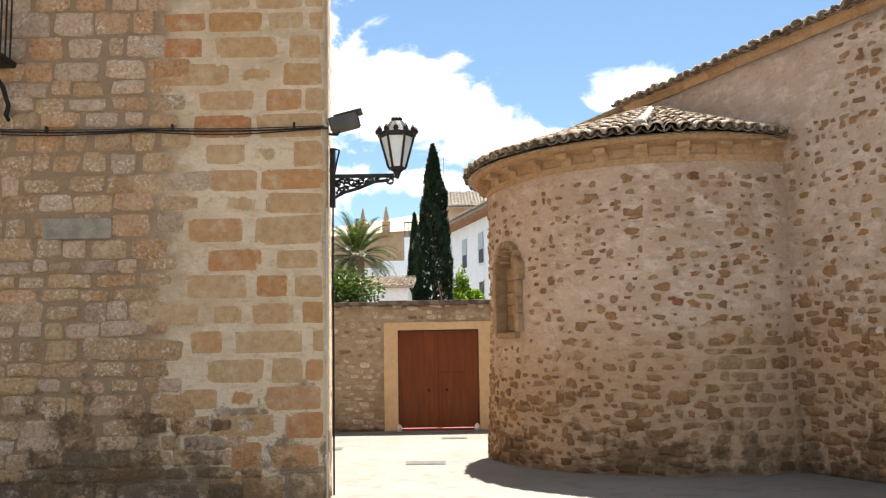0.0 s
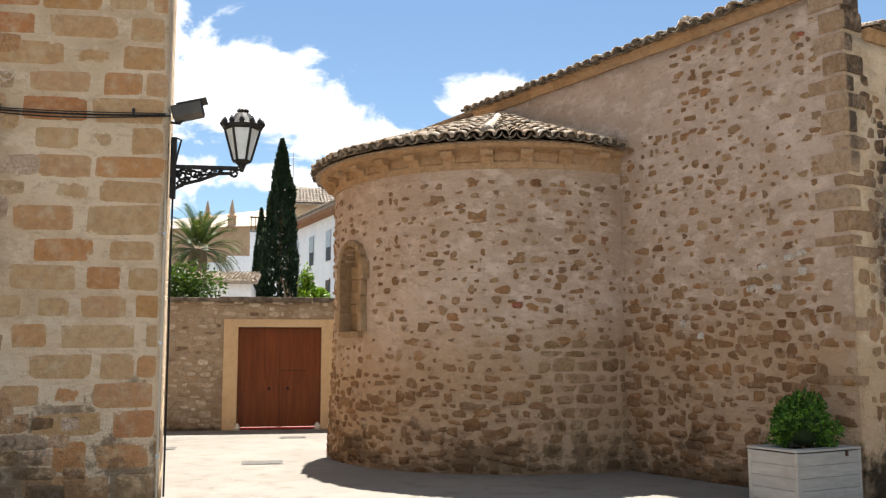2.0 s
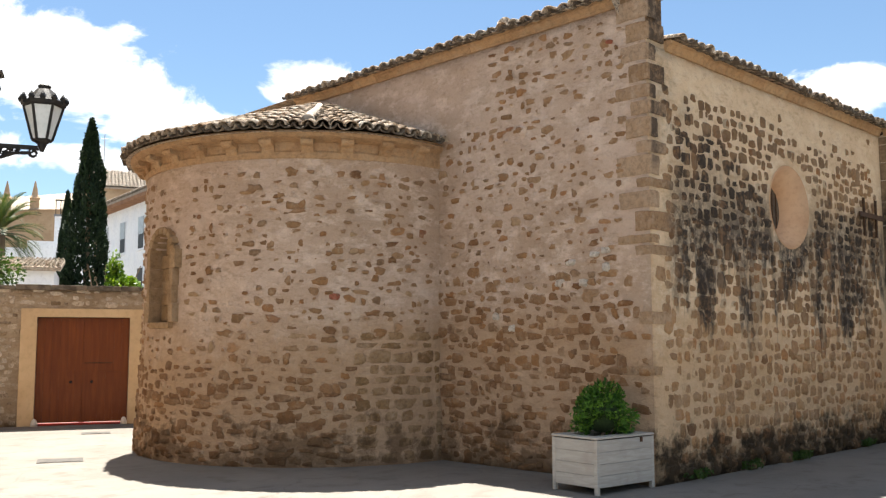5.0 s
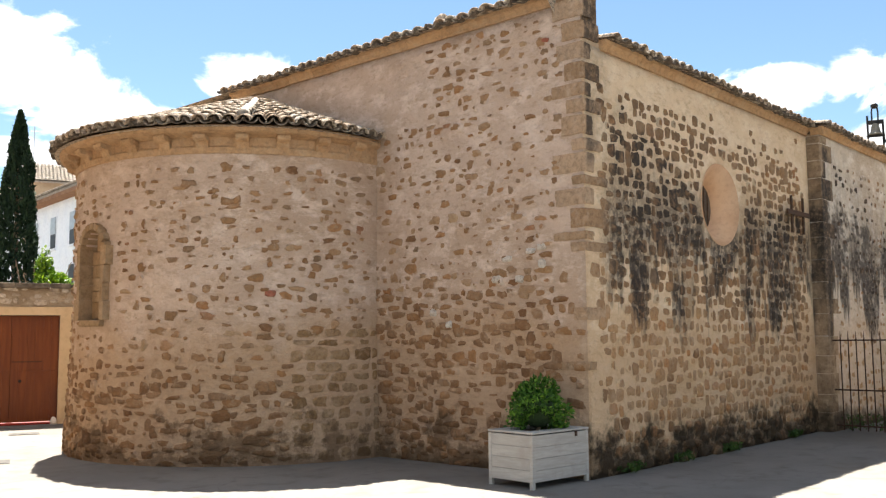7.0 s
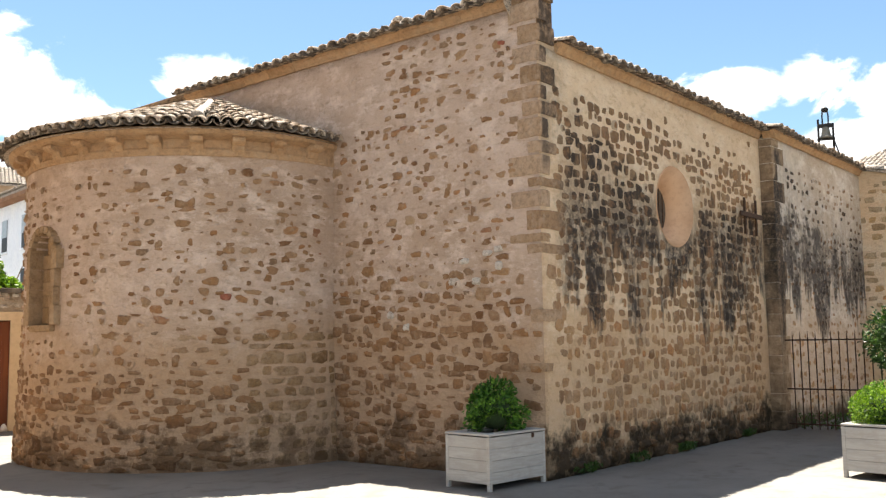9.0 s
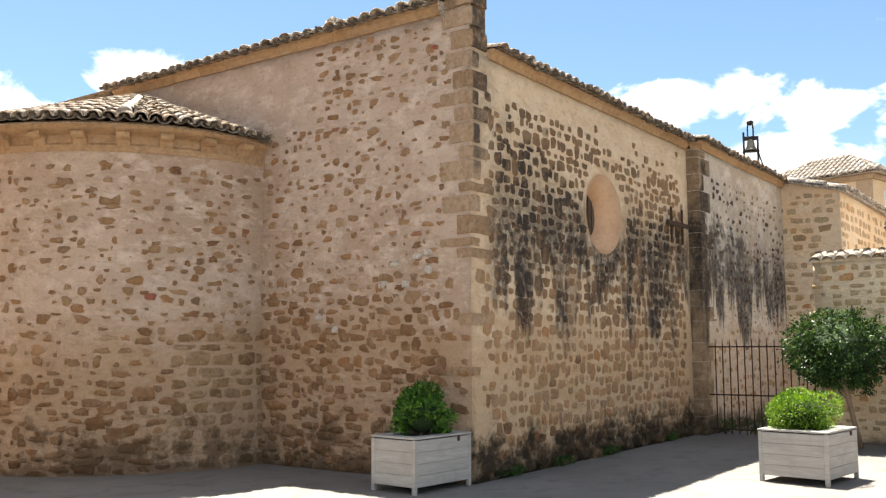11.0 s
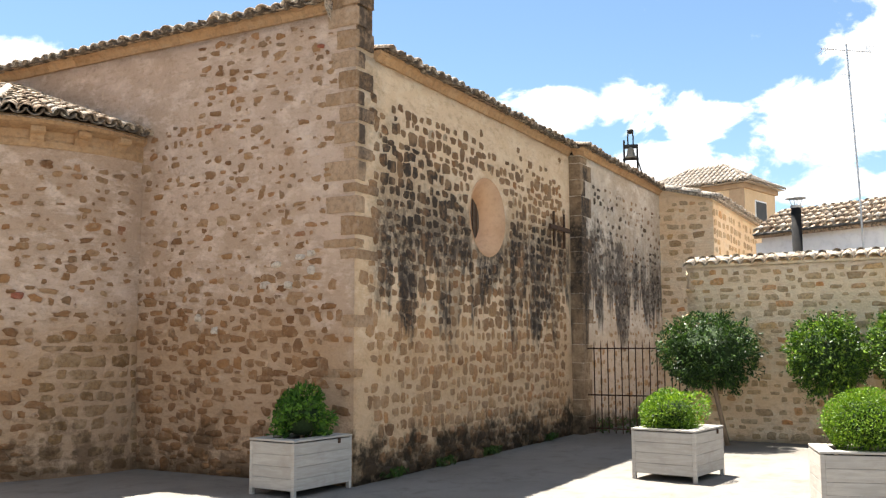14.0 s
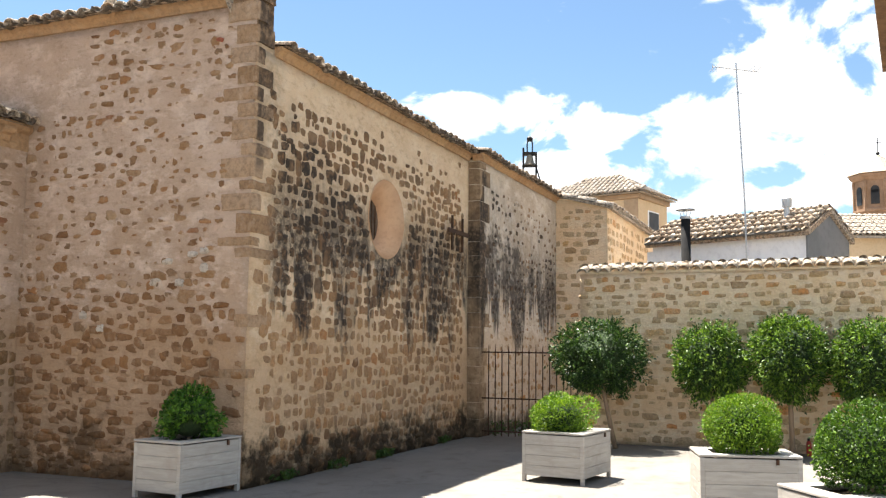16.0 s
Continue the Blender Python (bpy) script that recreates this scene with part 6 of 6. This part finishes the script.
        part("frond", bm, PALM_LEAF, t)


palm(beyond(-4.0, 44), 6.35, 2.0, 9)


def hedge(m, radii, n, label, mat):
    rg = np.random.default_rng(n)
    t = thing("shrub", m, label, "shrub")
    me = leaf_cloud(rg, ball_spots(rg, n, radii, 8, 0.18, 0.7), 0.12, 0.1, 0.5)
    mesh_data("foliage", me, mat, t)
    for k in range(4):
        part("stem", tube([(0.1 * k - 0.2, 0, -m.translation.z), (0.3 * k - 0.5, 0, -0.3), (0.4 * k - 0.6, 0.1, radii[2] * 0.5)], 0.03, 6, None, 0.01), BARK, t)


hedge(beyond(-2.35, 21.5, 3.05), (0.85, 0.5, 0.55), 2600, "light green leafy shrub rising over the yard wall", WEED_LEAF)
hedge(beyond(0.75, 23.5, 2.95), (0.45, 0.4, 0.35), 1400, "bright green shrub over the yard wall", BOX_LEAF)
hedge(beyond(0.55, 23.6, 3.3), (0.2, 0.2, 0.45), 500, "bright green upright shoot over the yard wall", BOX_LEAF)

# far church with pinnacles and a broad roof
t = thing("far_church", beyond(-14.0, 78), "distant stone church with pinnacles and a broad tiled roof", "church")
bpy.context.view_layer.update()
part("nave_wall", prism([(0, 0), (14, -6), (16, -1), (2, 5)], 0, 11.6), FAR_STONE, t)
bm = bmesh.new()
rv = [bm.verts.new(p) for p in ((-0.3, -0.3, 11.5), (14.2, -6.4, 11.5), (16, -1, 13.9), (2, 5, 13.0))]
bm.faces.new(rv)
part("nave_roof", bm, TILE_FAR, t, "shallow tiled nave roof")
for x, y in ((7.8, -3.2), (9.75, -4.0), (13.2, -5.5)):
    part("pinnacle", lathe([(0.34, 11.0), (0.32, 12.3), (0.4, 12.4), (0.24, 12.6), (0.14, 13.2), (0.03, 13.7)], 8, None, Matrix.Translation((x, y, 0))), FAR_STONE, t)
part("crossing", box((14, -6, 0), (24, 6, 13.3)), FAR_STONE, t)
tiled_slope(t, "roof", pose(14, -6, 13.3), 10, 6, 2.2, 40, 14, COVER_FAR, 20)
t = thing("terrace_house", beyond(-3.6, 58), "white house with a railed roof terrace", "house")
bpy.context.view_layer.update()
part("wall", box((0, 0, 0), (1.4, 4, 7.6)), WHITEWASH, t)
part("wall_low", box((-2.2, 0.3, 0), (0, 4, 7.2)), WHITEWASH, t)
part("upper_wall", box((1.4, 0.2, 0), (3.6, 4, 9.1)), WHITEWASH, t)
part("terrace_floor", box((1.35, 0.0, 9.1), (3.65, 4, 9.2), 0.01), GREY_WALL, t)
for k in range(9):
    part("baluster", tube([(1.45 + k * 0.26, 0.1, 9.2), (1.45 + k * 0.26, 0.1, 10.0)], 0.025, 5), IRON, t)
part("handrail", box((1.4, 0.06, 10.0), (3.6, 0.14, 10.08), 0.01), IRON, t)
aerial = thing("aerial", beyond(0.4, 60), "thin grey metal roof aerial", "antenna")
part("mast", tube([(0, 0, 0), (0, 0, 9), (0, 0, 14.6)], 0.03, 5), STEEL, aerial)
part("rod", tube([(-0.2, 0, 14.3), (0.2, 0, 14.3)], 0.015, 5), STEEL, aerial)


# ---- beyond the boundary wall ----
def across(s, d, z=0.0, turn=0.0):
    """A pose d metres out past the boundary wall and s to the right."""
    return pose(0.27 + 0.925 * d + 0.381 * s, -0.23 + 0.381 * d - 0.925 * s, z, 0, 0, -67.6 + turn)


def hip_roof(w, d, z, rise, over, inset):
    bm = bmesh.new()
    c = [bm.verts.new(p) for p in ((-over, -over, z), (w + over, -over, z), (w + over, d + over, z), (-over, d + over, z))]
    r = [bm.verts.new(p) for p in ((inset, d / 2, z + rise), (w - inset, d / 2, z + rise))]
    bm.faces.new((c[0], c[1], r[1], r[0]))
    bm.faces.new((c[1], c[2], r[1]))
    bm.faces.new((c[2], c[3], r[0], r[1]))
    bm.faces.new((c[3], c[0], r[0]))
    bm.faces.new(c[::-1])
    return bm


t = thing("buff_tower_house", pose(40.85, 11.82, 0, 0, 0, -104.5), "buff rendered tower house with a hipped tile roof", "house")
bpy.context.view_layer.update()
part("wall", box((0, 0, 0), (5.0, 3.0, 8.1)), BUFF, t)
part("cornice", box((-0.12, -0.12, 8.11), (5.12, 3.12, 8.33), 0.05), plain("brown_cornice", (0.3, 0.2, 0.12), (0.38, 0.27, 0.17), 3), t)
hr = part("roof", hip_roof(5.0, 3.0, 8.34, 1.1, 0.35, 1.6), TILE_FAR, t, "pale hipped tile roof")
bpy.context.view_layer.update()
rg = random.Random(61)
items = []
for c in range(24):
    f = (c + 0.5) / 24
    x = -0.35 + 5.7 * f
    reach = min(1.0, (x + 0.35) / 1.95, (5.35 - x) / 1.95)
    for r in range(max(1, int(reach * 6))):
        items.append((COVER_FAR, t.matrix_world @ Matrix.Translation((x, -0.37 + r * 0.3, 8.37 + r * 0.178)) @ pose(0, 0, 0, 30.5, 0, rg.uniform(-3, 3))))
for c in range(15):
    f = (c + 0.5) / 15
    reach = 1 - abs(f - 0.5) * 2
    for r in range(max(1, int(reach * 6))):
        items.append((COVER_FAR, t.matrix_world @ Matrix.Translation((5.37 - r * 0.3, -0.35 + 3.7 * f, 8.37 + r * 0.17)) @ pose(0, 0, 0, 0, 0, 90) @ pose(0, 0, 0, 29, 0, rg.uniform(-3, 3))))
put_tiles(items, hr, 60)
part("pilaster", box((4.35, -0.06, 0), (5.0, -0.004, 8.1)), FAR_STONE, t)
window_unit(t, pose(5.0, 1.5, 6.4, 0, 0, 90), 1.0, 1.25)
t2 = thing("stepped_roof_house", across(6.6, 33), "low house with a weathered tile roof", "house")
bpy.context.view_layer.update()
part("wall", box((0, 0, 0), (3.0, 3, 4.6)), BUFF, t2)
tiled_slope(t2, "roof", pose(0, 0, 4.62), 3.0, 2.5, 0.9, 14, 7, COVER_FAR, 40)

t = thing("white_back_house", pose(21.72, 3.38, 0, 0, 0, -113.5), "white house with grey gable end and old tile roof", "house")
bpy.context.view_layer.update()
part("wall", box((0, 0, 0), (3.62, 2.0, 4.06)), WHITEWASH, t)
part("step_wall", box((-0.25, 0.15, 0), (-0.004, 1.9, 3.9)), WHITEWASH, t)
bm = bmesh.new()
gv = [bm.verts.new((x, y, z)) for x in (3.624, 3.66) for y, z in ((-0.02, 0), (2.02, 0), (2.02, 4.09), (1.0, 4.60), (-0.02, 4.09))]
bm.faces.new(gv[:5])
bm.faces.new(gv[5:][::-1])
for i in range(5):
    bm.faces.new((gv[i], gv[5 + i], gv[5 + (i + 1) % 5], gv[(i + 1) % 5]))
bmesh.ops.recalc_face_normals(bm, faces=bm.faces)
part("gable", bm, GREY_WALL, t, "grey rendered gable end")
tiled_slope(t, "roof", pose(0, 0, 4.15), 3.62, 1.0, 0.50, 20, 5, COVER, 120, 0.12)
tiled_slope(t, "back_roof", pose(3.62, 2.0, 4.15, 0, 0, 180), 3.62, 1.0, 0.50, 20, 5, COVER_FAR, 20, 0.12)
part("gutter", tube([(-0.1, -0.17, 4.06), (3.6, -0.17, 4.08)], 0.03, 8), GREY_BOX, t)
part("vent_pipe", tube([(3.0, 0.5, 4.28), (3.0, 0.5, 4.72)], 0.06, 10), STEEL, t)
part("vent_cap", lathe([(0.10, 4.68), (0.11, 4.85), (0.10, 4.87)], 12, None, Matrix.Translation((3.0, 0.5, 0))), STEEL, t)

flue = thing("stove_flue", across(5.12, 19.4), "black stove flue with a steel rain cap", "flue")
part("pipe", tube([(0, 0, 0.0), (0, 0, 4.40)], 0.10, 16), plain("matt_black_flue", (0.012, 0.012, 0.013), (0.022, 0.021, 0.02), 6, 0.9, 0, 0.1, 0.1), flue, smooth=True)
part("collar", lathe([(0.11, 4.40), (0.115, 4.45), (0.07, 4.46)], 14), STEEL, flue)
for k in range(4):
    a = k * math.pi / 2
    part("cap_stay", tube([(0.08 * math.cos(a), 0.08 * math.sin(a), 4.45), (0.14 * math.cos(a), 0.14 * math.sin(a), 4.61)], 0.008, 5), STEEL, flue)
part("cap", lathe([(0.21, 4.59), (0.20, 4.61), (0.05, 4.66), (0.01, 4.67)], 16), STEEL, flue)

mast = thing("tv_antenna", across(6.3, 19.2), "tall thin television antenna mast", "antenna")
part("pole", tube([(0.08, 0, 0.0), (0.02, 0, 4.7), (-0.10, 0, 7.75)], 0.020, 8), STEEL, mast)
part("boom", tube([(-0.60, 0, 7.67), (0.38, 0, 7.56)], 0.012, 6), STEEL, mast)
for k, x in enumerate((-0.6, -0.52, 0.22, 0.3, 0.38)):
    part("element", tube([(x, -0.2, 7.62), (x, 0.2, 7.62)], 0.006, 5), STEEL, mast)
    part("stub", tube([(x, 0, 7.54), (x, 0, 7.72)], 0.006, 5), STEEL, mast)
part("lower_rod", tube([(-0.25, 0, 7.12), (0.05, 0, 7.08)], 0.008, 5), STEEL, mast)

t = thing("red_roof_house", across(16.8, 40), "house with a broad reddish tile roof", "house")
bpy.context.view_layer.update()
part("wall", box((0, 0, 0), (9, 6, 6.7)), BUFF, t)
tiled_slope(t, "roof", pose(0, 0, 6.8), 9, 3.5, 1.3, 40, 10, COVER_FAR, 60)

t = thing("belfry", across(28.6, 60, 0, 10), "octagonal brick belfry with a tiled spire and iron cross", "belfry")
bpy.context.view_layer.update()
part("drum", lathe([(1.55, 0), (1.55, 12.8)], 8, None, None, math.pi / 8), BRICKY, t)
part("band", lathe([(1.62, 12.8), (1.85, 13.05), (1.9, 13.2), (1.6, 13.22)], 8, None, None, math.pi / 8), BRICKY, t)
part("lower_band", lathe([(1.56, 10.7), (1.68, 10.75), (1.68, 10.9), (1.56, 10.92)], 8, None, None, math.pi / 8), BRICKY, t)
part("spire", lathe([(2.0, 13.23), (1.2, 13.8), (0.5, 14.35), (0.1, 14.62)], 8, None, None, math.pi / 8), TILE, t, "tiled spire")
for k in range(8):
    a = k * math.pi / 4
    m = pose(1.46 * math.cos(a), 1.46 * math.sin(a), 11.2, 0, 0, math.degrees(a) + 90)
    bm = prism([(-0.26, -0.02), (0.26, -0.02), (0.26, 0.03), (-0.26, 0.03)], 0, 0.95)
    lathe([(0.26, -0.02), (0.26, 0.03)], 14, bm, Matrix.Translation((0, 0, 0.95)) @ pose(0, 0, 0, -90))
    bm.transform(m)
    part("arch_opening", bm, DARK, t, "dark arched bell opening")
    for s in (-1, 1):
        b2 = a + s * math.pi / 8
        part("pilaster", tube([(1.56 * math.cos(b2), 1.56 * math.sin(b2), 10.9), (1.56 * math.cos(b2), 1.56 * math.sin(b2), 12.8)], 0.1, 6), BRICKY, t) if s > 0 else None
part("cross", tube([(0, 0, 14.6), (0, 0, 15.8)], 0.03, 6), IRON, t)
part("cross_arm", tube([(-0.25, 0, 15.5), (0.25, 0, 15.5)], 0.025, 6), IRON, t)
part("cross_ball", lathe([(0.02, 14.6), (0.12, 14.7), (0.12, 14.8), (0.02, 14.9)], 10), IRON, t)

t = thing("tall_side_house", across(9.75, 20, 0, -27), "tall house with a timber eave overhanging", "house")
bpy.context.view_layer.update()
part("wall", box((0.35, 0.4, 0), (6, 6, 9.55)), BUFF, t)
part("eave", box((-0.15, 0, 9.57), (6.2, 6.2, 9.75), 0.02), plain("dark_eave", (0.12, 0.07, 0.04), (0.18, 0.11, 0.06), 3), t, "dark timber eave")
tiled_slope(t, "roof", pose(0, 0, 9.82), 6, 3, 1.0, 26, 8, COVER, 60)

# ---- stones laid into the walls ----
RUBBLE = stone_shapes("stone", STONE, 36, 10, 2.6, 1, 0.55)
RUBBLE_LOW = stone_shapes("stone", STONE_LOW, 30, 10, 3.2, 21, 0.62)
RUBBLE_SIDE = stone_shapes("stone", STONE_SIDE, 30, 10, 3.4, 2, 0.68)
RUBBLE_WEST = stone_shapes("stone", STONE_WEST, 20, 10, 3.0, 12, 0.62)
BLOCKS = stone_shapes("stone", BLOCK_STONE, 20, 12, 4.4, 13, 0.70)
ASHLAR = stone_shapes("stone", HOUSE_STONE, 20, 12, 10.0, 3, 0.95)
HRUBBLE = stone_shapes("stone", HOUSE_RUBBLE, 20, 12, 6.0, 4, 0.86)
YARD = stone_shapes("stone", YARD_STONE, 16, 9, 3.6, 5, 0.7)
LOWST = stone_shapes("stone", LOW_STONE, 20, 10, 4.4, 6, 0.74)
bpy.context.view_layer.update()


def patch(u, v, scale, seed):
    return noise.noise(Vector((u * scale, v * scale, seed)))


def east_density(u, v):
    n = patch(u, v, 0.8, 1.5)
    if u < 0.30 and v < 2.6:
        return (0.8, 0.95) if u > 0.09 else (0, 1)
    if u < 0.34 or u > 3.5 or v > 5.62:
        return 0, 1
    # a smooth rendered field in the upper inner corner
    if v > 4.62 and u > 2.45 + 0.45 * (v - 4.62) / 1.0 * 0.3 + 0.25 * n:
        return 0.0, 1
    if v > 2.5 + 0.3 * n:
        return 0.80 + 0.2 * n, 0.80
    return 0.97, 1.08


def apse_density(u, v):
    n = patch(u, v, 0.8, 4.5)
    if abs(u - SLIT_U) < 0.5 and 1.72 < v < 3.38:
        return 0, 1
    if v > 4.05 or u < 0.12 or (u < 1.34 and v < 1.75):
        return 0, 1
    if v > 1.75 + 0.35 * n:
        return 0.80 + 0.2 * n, 0.80
    if v > 1.3 + 0.2 * n:
        return 0.72, 0.85
    return 0.98, 1.06


def side_density(u, v):
    x = u + GX + 0.02
    n = patch(u, v, 0.7, 7.5)
    if ((x - NX) / 0.74) ** 2 + ((v - NZ) / 0.74) ** 2 < 1 or x > STEP_X - 0.3:
        return 0, 1
    if u < 0.34:
        return (0.7, 0.92) if 0.08 < u and v < 2.5 else (0.0, 1)
    if v > 4.74 + 0.2 * n:
        return 0.04, 0.7
    if v > 4.5 + 0.2 * n:
        return 0.75, 0.8
    if v < 1.3 + 0.3 * n:
        return 0.97, 1.04
    return 0.99, 1.02


def west_density(u, v):
    n = patch(u, v, 0.9, 3.5)
    if u < 0.5 or v > 4.7:
        return 0, 1
    if v < 1.5 + 0.4 * n:
        return 0.75, 0.85
    return 0.62 + 0.3 * n, 0.68


rng = random.Random(101)
st = courses(rng, 3.55, 5.7, (0.105, 0.15), (0.10, 0.31), east_density, 0.02, wild=0.5)
low = [q for q in st if q[1] < 2.2 + 0.4 * patch(q[0], q[1], 0.9, 2.0)]
lay([q for q in st if q not in low], east_place, RUBBLE, east_wall, STONE, rng, (0.012, 0.030), 180, lambda s: s[0], "stone", 6)
lay(low, east_place, RUBBLE_LOW, east_wall, STONE_LOW, rng, (0.014, 0.034), 120, lambda s: s[0], "stone", 5)
rng = random.Random(102)
st = courses(rng, 6.6, 4.2, (0.10, 0.15), (0.10, 0.31), apse_density, 0.02, wild=0.5)
low = [q for q in st if q[1] < 1.4 + 0.4 * patch(q[0], q[1], 0.9, 6.0)]
lay([q for q in st if q not in low], apse_place, RUBBLE, apse_wall, STONE, rng, (0.012, 0.032), 150, lambda s: s[0], "stone", 6)
lay(low, apse_place, RUBBLE_LOW, apse_wall, STONE_LOW, rng, (0.014, 0.036), 120, lambda s: s[0], "stone", 6)
# squared blocks where the apse was once rebuilt beside the wall
st = courses(rng, 1.36, 1.72, (0.12, 0.21), (0.14, 0.42), lambda u, v: (0.97, 0.97), 0.02, True, wild=0.2)
lay(st, apse_place, BLOCKS, apse_wall, BLOCK_STONE, rng, (0.008, 0.018), 30, None, "block", 1.5)
rng = random.Random(103)
st = courses(rng, STEP_X - GX, 5.2, (0.12, 0.19), (0.11, 0.27), side_density, 0.02, wild=0.3)
lay(st, side_place, RUBBLE_SIDE, side_wall, STONE_SIDE, rng, (0.010, 0.024), 300, lambda s: s[0])
# footing stones that stand proud at the base
st = [(0.25 + 0.21 * k + rng.uniform(-0.06, 0.06), rng.uniform(0.02, 0.24), rng.uniform(0.14, 0.34), rng.uniform(0.10, 0.2)) for k in range(32)]
lay(st, side_place, RUBBLE_SIDE, side_wall, STONE_SIDE, rng, (0.03, 0.075), 300, None, "footing_stone", 14)
rng = random.Random(104)
st = courses(rng, END_X - STEP_X, 5.0, (0.13, 0.2), (0.13, 0.30), west_density, 0.02, wild=0.36)
lay(st, west_place, RUBBLE_WEST, west_wall, STONE_WEST, rng, (0.008, 0.02), 300, lambda s: s[0])

# the house: ashlar towards the corner, rubble further along
rng = random.Random(105)
edge_at = lambda v: 4.72 + (0.45 if v < 1.0 else 0.0) + 0.18 * math.sin(v * 2.1)
lay(courses(rng, 6.5, 7.0, (0.25, 0.36), (0.32, 0.95), lambda u, v: (1.0 if u > edge_at(v) + 0.1 else 0.0, 0.94), 0.0, True), house_place, ASHLAR, house_wall, HOUSE_STONE, rng, (0.008, 0.016), 300, lambda s: -s[0], "stone", 1.5)
lay(courses(rng, 5.7, 7.0, (0.15, 0.30), (0.2, 0.56), lambda u, v: (1.0 if 2.0 < u < edge_at(v) + (0.4 if v < 0.9 else 0.12) else 0.0, 1.04), 0.0), house_place, HRUBBLE, house_wall, HOUSE_RUBBLE, rng, (0.014, 0.035), 300, lambda s: -s[0], "stone", 2.5)

rng = random.Random(106)


def yard_density(u, v):
    s = u + gate_len0
    if -0.36 < s < 2.14 and v < 2.42:
        return 0, 1
    return 0.93, 0.9


lay(courses(rng, gate_len1 - gate_len0, GATE_H - 0.05, (0.08, 0.15), (0.12, 0.36), yard_density, 0.02, wild=0.3), gate_place, YARD, yard_wall, YARD_STONE, rng, (0.012, 0.03), 300, lambda s: abs(s[0] - 4.5))
rng = random.Random(107)
lay(courses(rng, 7.5, LOW_H - 0.06, (0.11, 0.19), (0.13, 0.38), lambda u, v: (0.97, 0.86), 0.02, wild=0.34), low_place, LOWST, low_wall, LOW_STONE, rng, (0.010, 0.026), 300, lambda s: s[0], "stone", 3)
rng = random.Random(108)
aplace = wall_pose((END_X, 5.70, 0), (0, -1, 0), (-1, 0, 0))
lay(courses(rng, 1.25, 4.85, (0.14, 0.22), (0.16, 0.4), lambda u, v: (0.75, 0.8), 1.2), aplace, LOWST, annex_wall, LOW_STONE, rng, (0.010, 0.024))
aplace = wall_pose((END_X, 4.45, 0), (1, 0, 0), (0, -1, 0))
lay(courses(rng, 5.5, 4.8, (0.16, 0.26), (0.2, 0.5), lambda u, v: (0.85, 0.85), 2.6), aplace, LOWST, annex_wall, LOW_STONE, rng, (0.010, 0.024))

# a smooth grey slab set among the rubble of the house
slab = mesh_ob("slab", box((-3.21, -0.03, 2.99), (-2.43, 0.1, 3.23), 0.01, hm), plain("grey_slab", (0.20, 0.175, 0.14), (0.29, 0.245, 0.19), 7, 0.85, 0, 0.3), None, "smooth grey stone slab")
bpy.context.view_layer.update()
attach(slab, house_wall)

# odd stones: lime-whitened ones by the corner, and red ones
WHITE_STONE = stone("limewashed_stone", [(0, (0.68, 0.58, 0.47)), (0.5, (0.76, 0.67, 0.57)), (1, (0.60, 0.50, 0.40))], False, 0.1, 0.1, 26.0, 0.3, (0.7, 0.65, 0.58), 0.2)
RED_STONE = stone("red_stone", [(0, (0.36, 0.10, 0.06)), (1, (0.42, 0.13, 0.075))], False, 0.1, 0.1, 26.0, 0.2, (0.5, 0.36, 0.26), 0.1)
WHITES = stone_shapes("stone", WHITE_STONE, 6, 9, 3.0, 8, 0.7)
REDS = stone_shapes("stone", RED_STONE, 4, 8, 3.0, 9, 0.75)
rng = random.Random(110)
lay([(0.62, 2.74, 0.16, 0.10), (0.78, 2.70, 0.18, 0.09), (0.62, 2.54, 0.13, 0.14), (0.96, 2.36, 0.16, 0.11), (1.32, 2.38, 0.18, 0.13),
     (2.42, 1.98, 0.12, 0.13), (2.13, 1.82, 0.13, 0.12), (1.16, 2.62, 0.2, 0.08)], east_place, WHITES, east_wall, WHITE_STONE, rng, (0.034, 0.046))
lay([(0.51, 5.31, 0.12, 0.08)], east_place, REDS, east_wall, RED_STONE, rng, (0.034, 0.044))
lay([(1.61, 2.25, 0.16, 0.11)], apse_place, REDS, apse_wall, RED_STONE, rng, (0.034, 0.044))
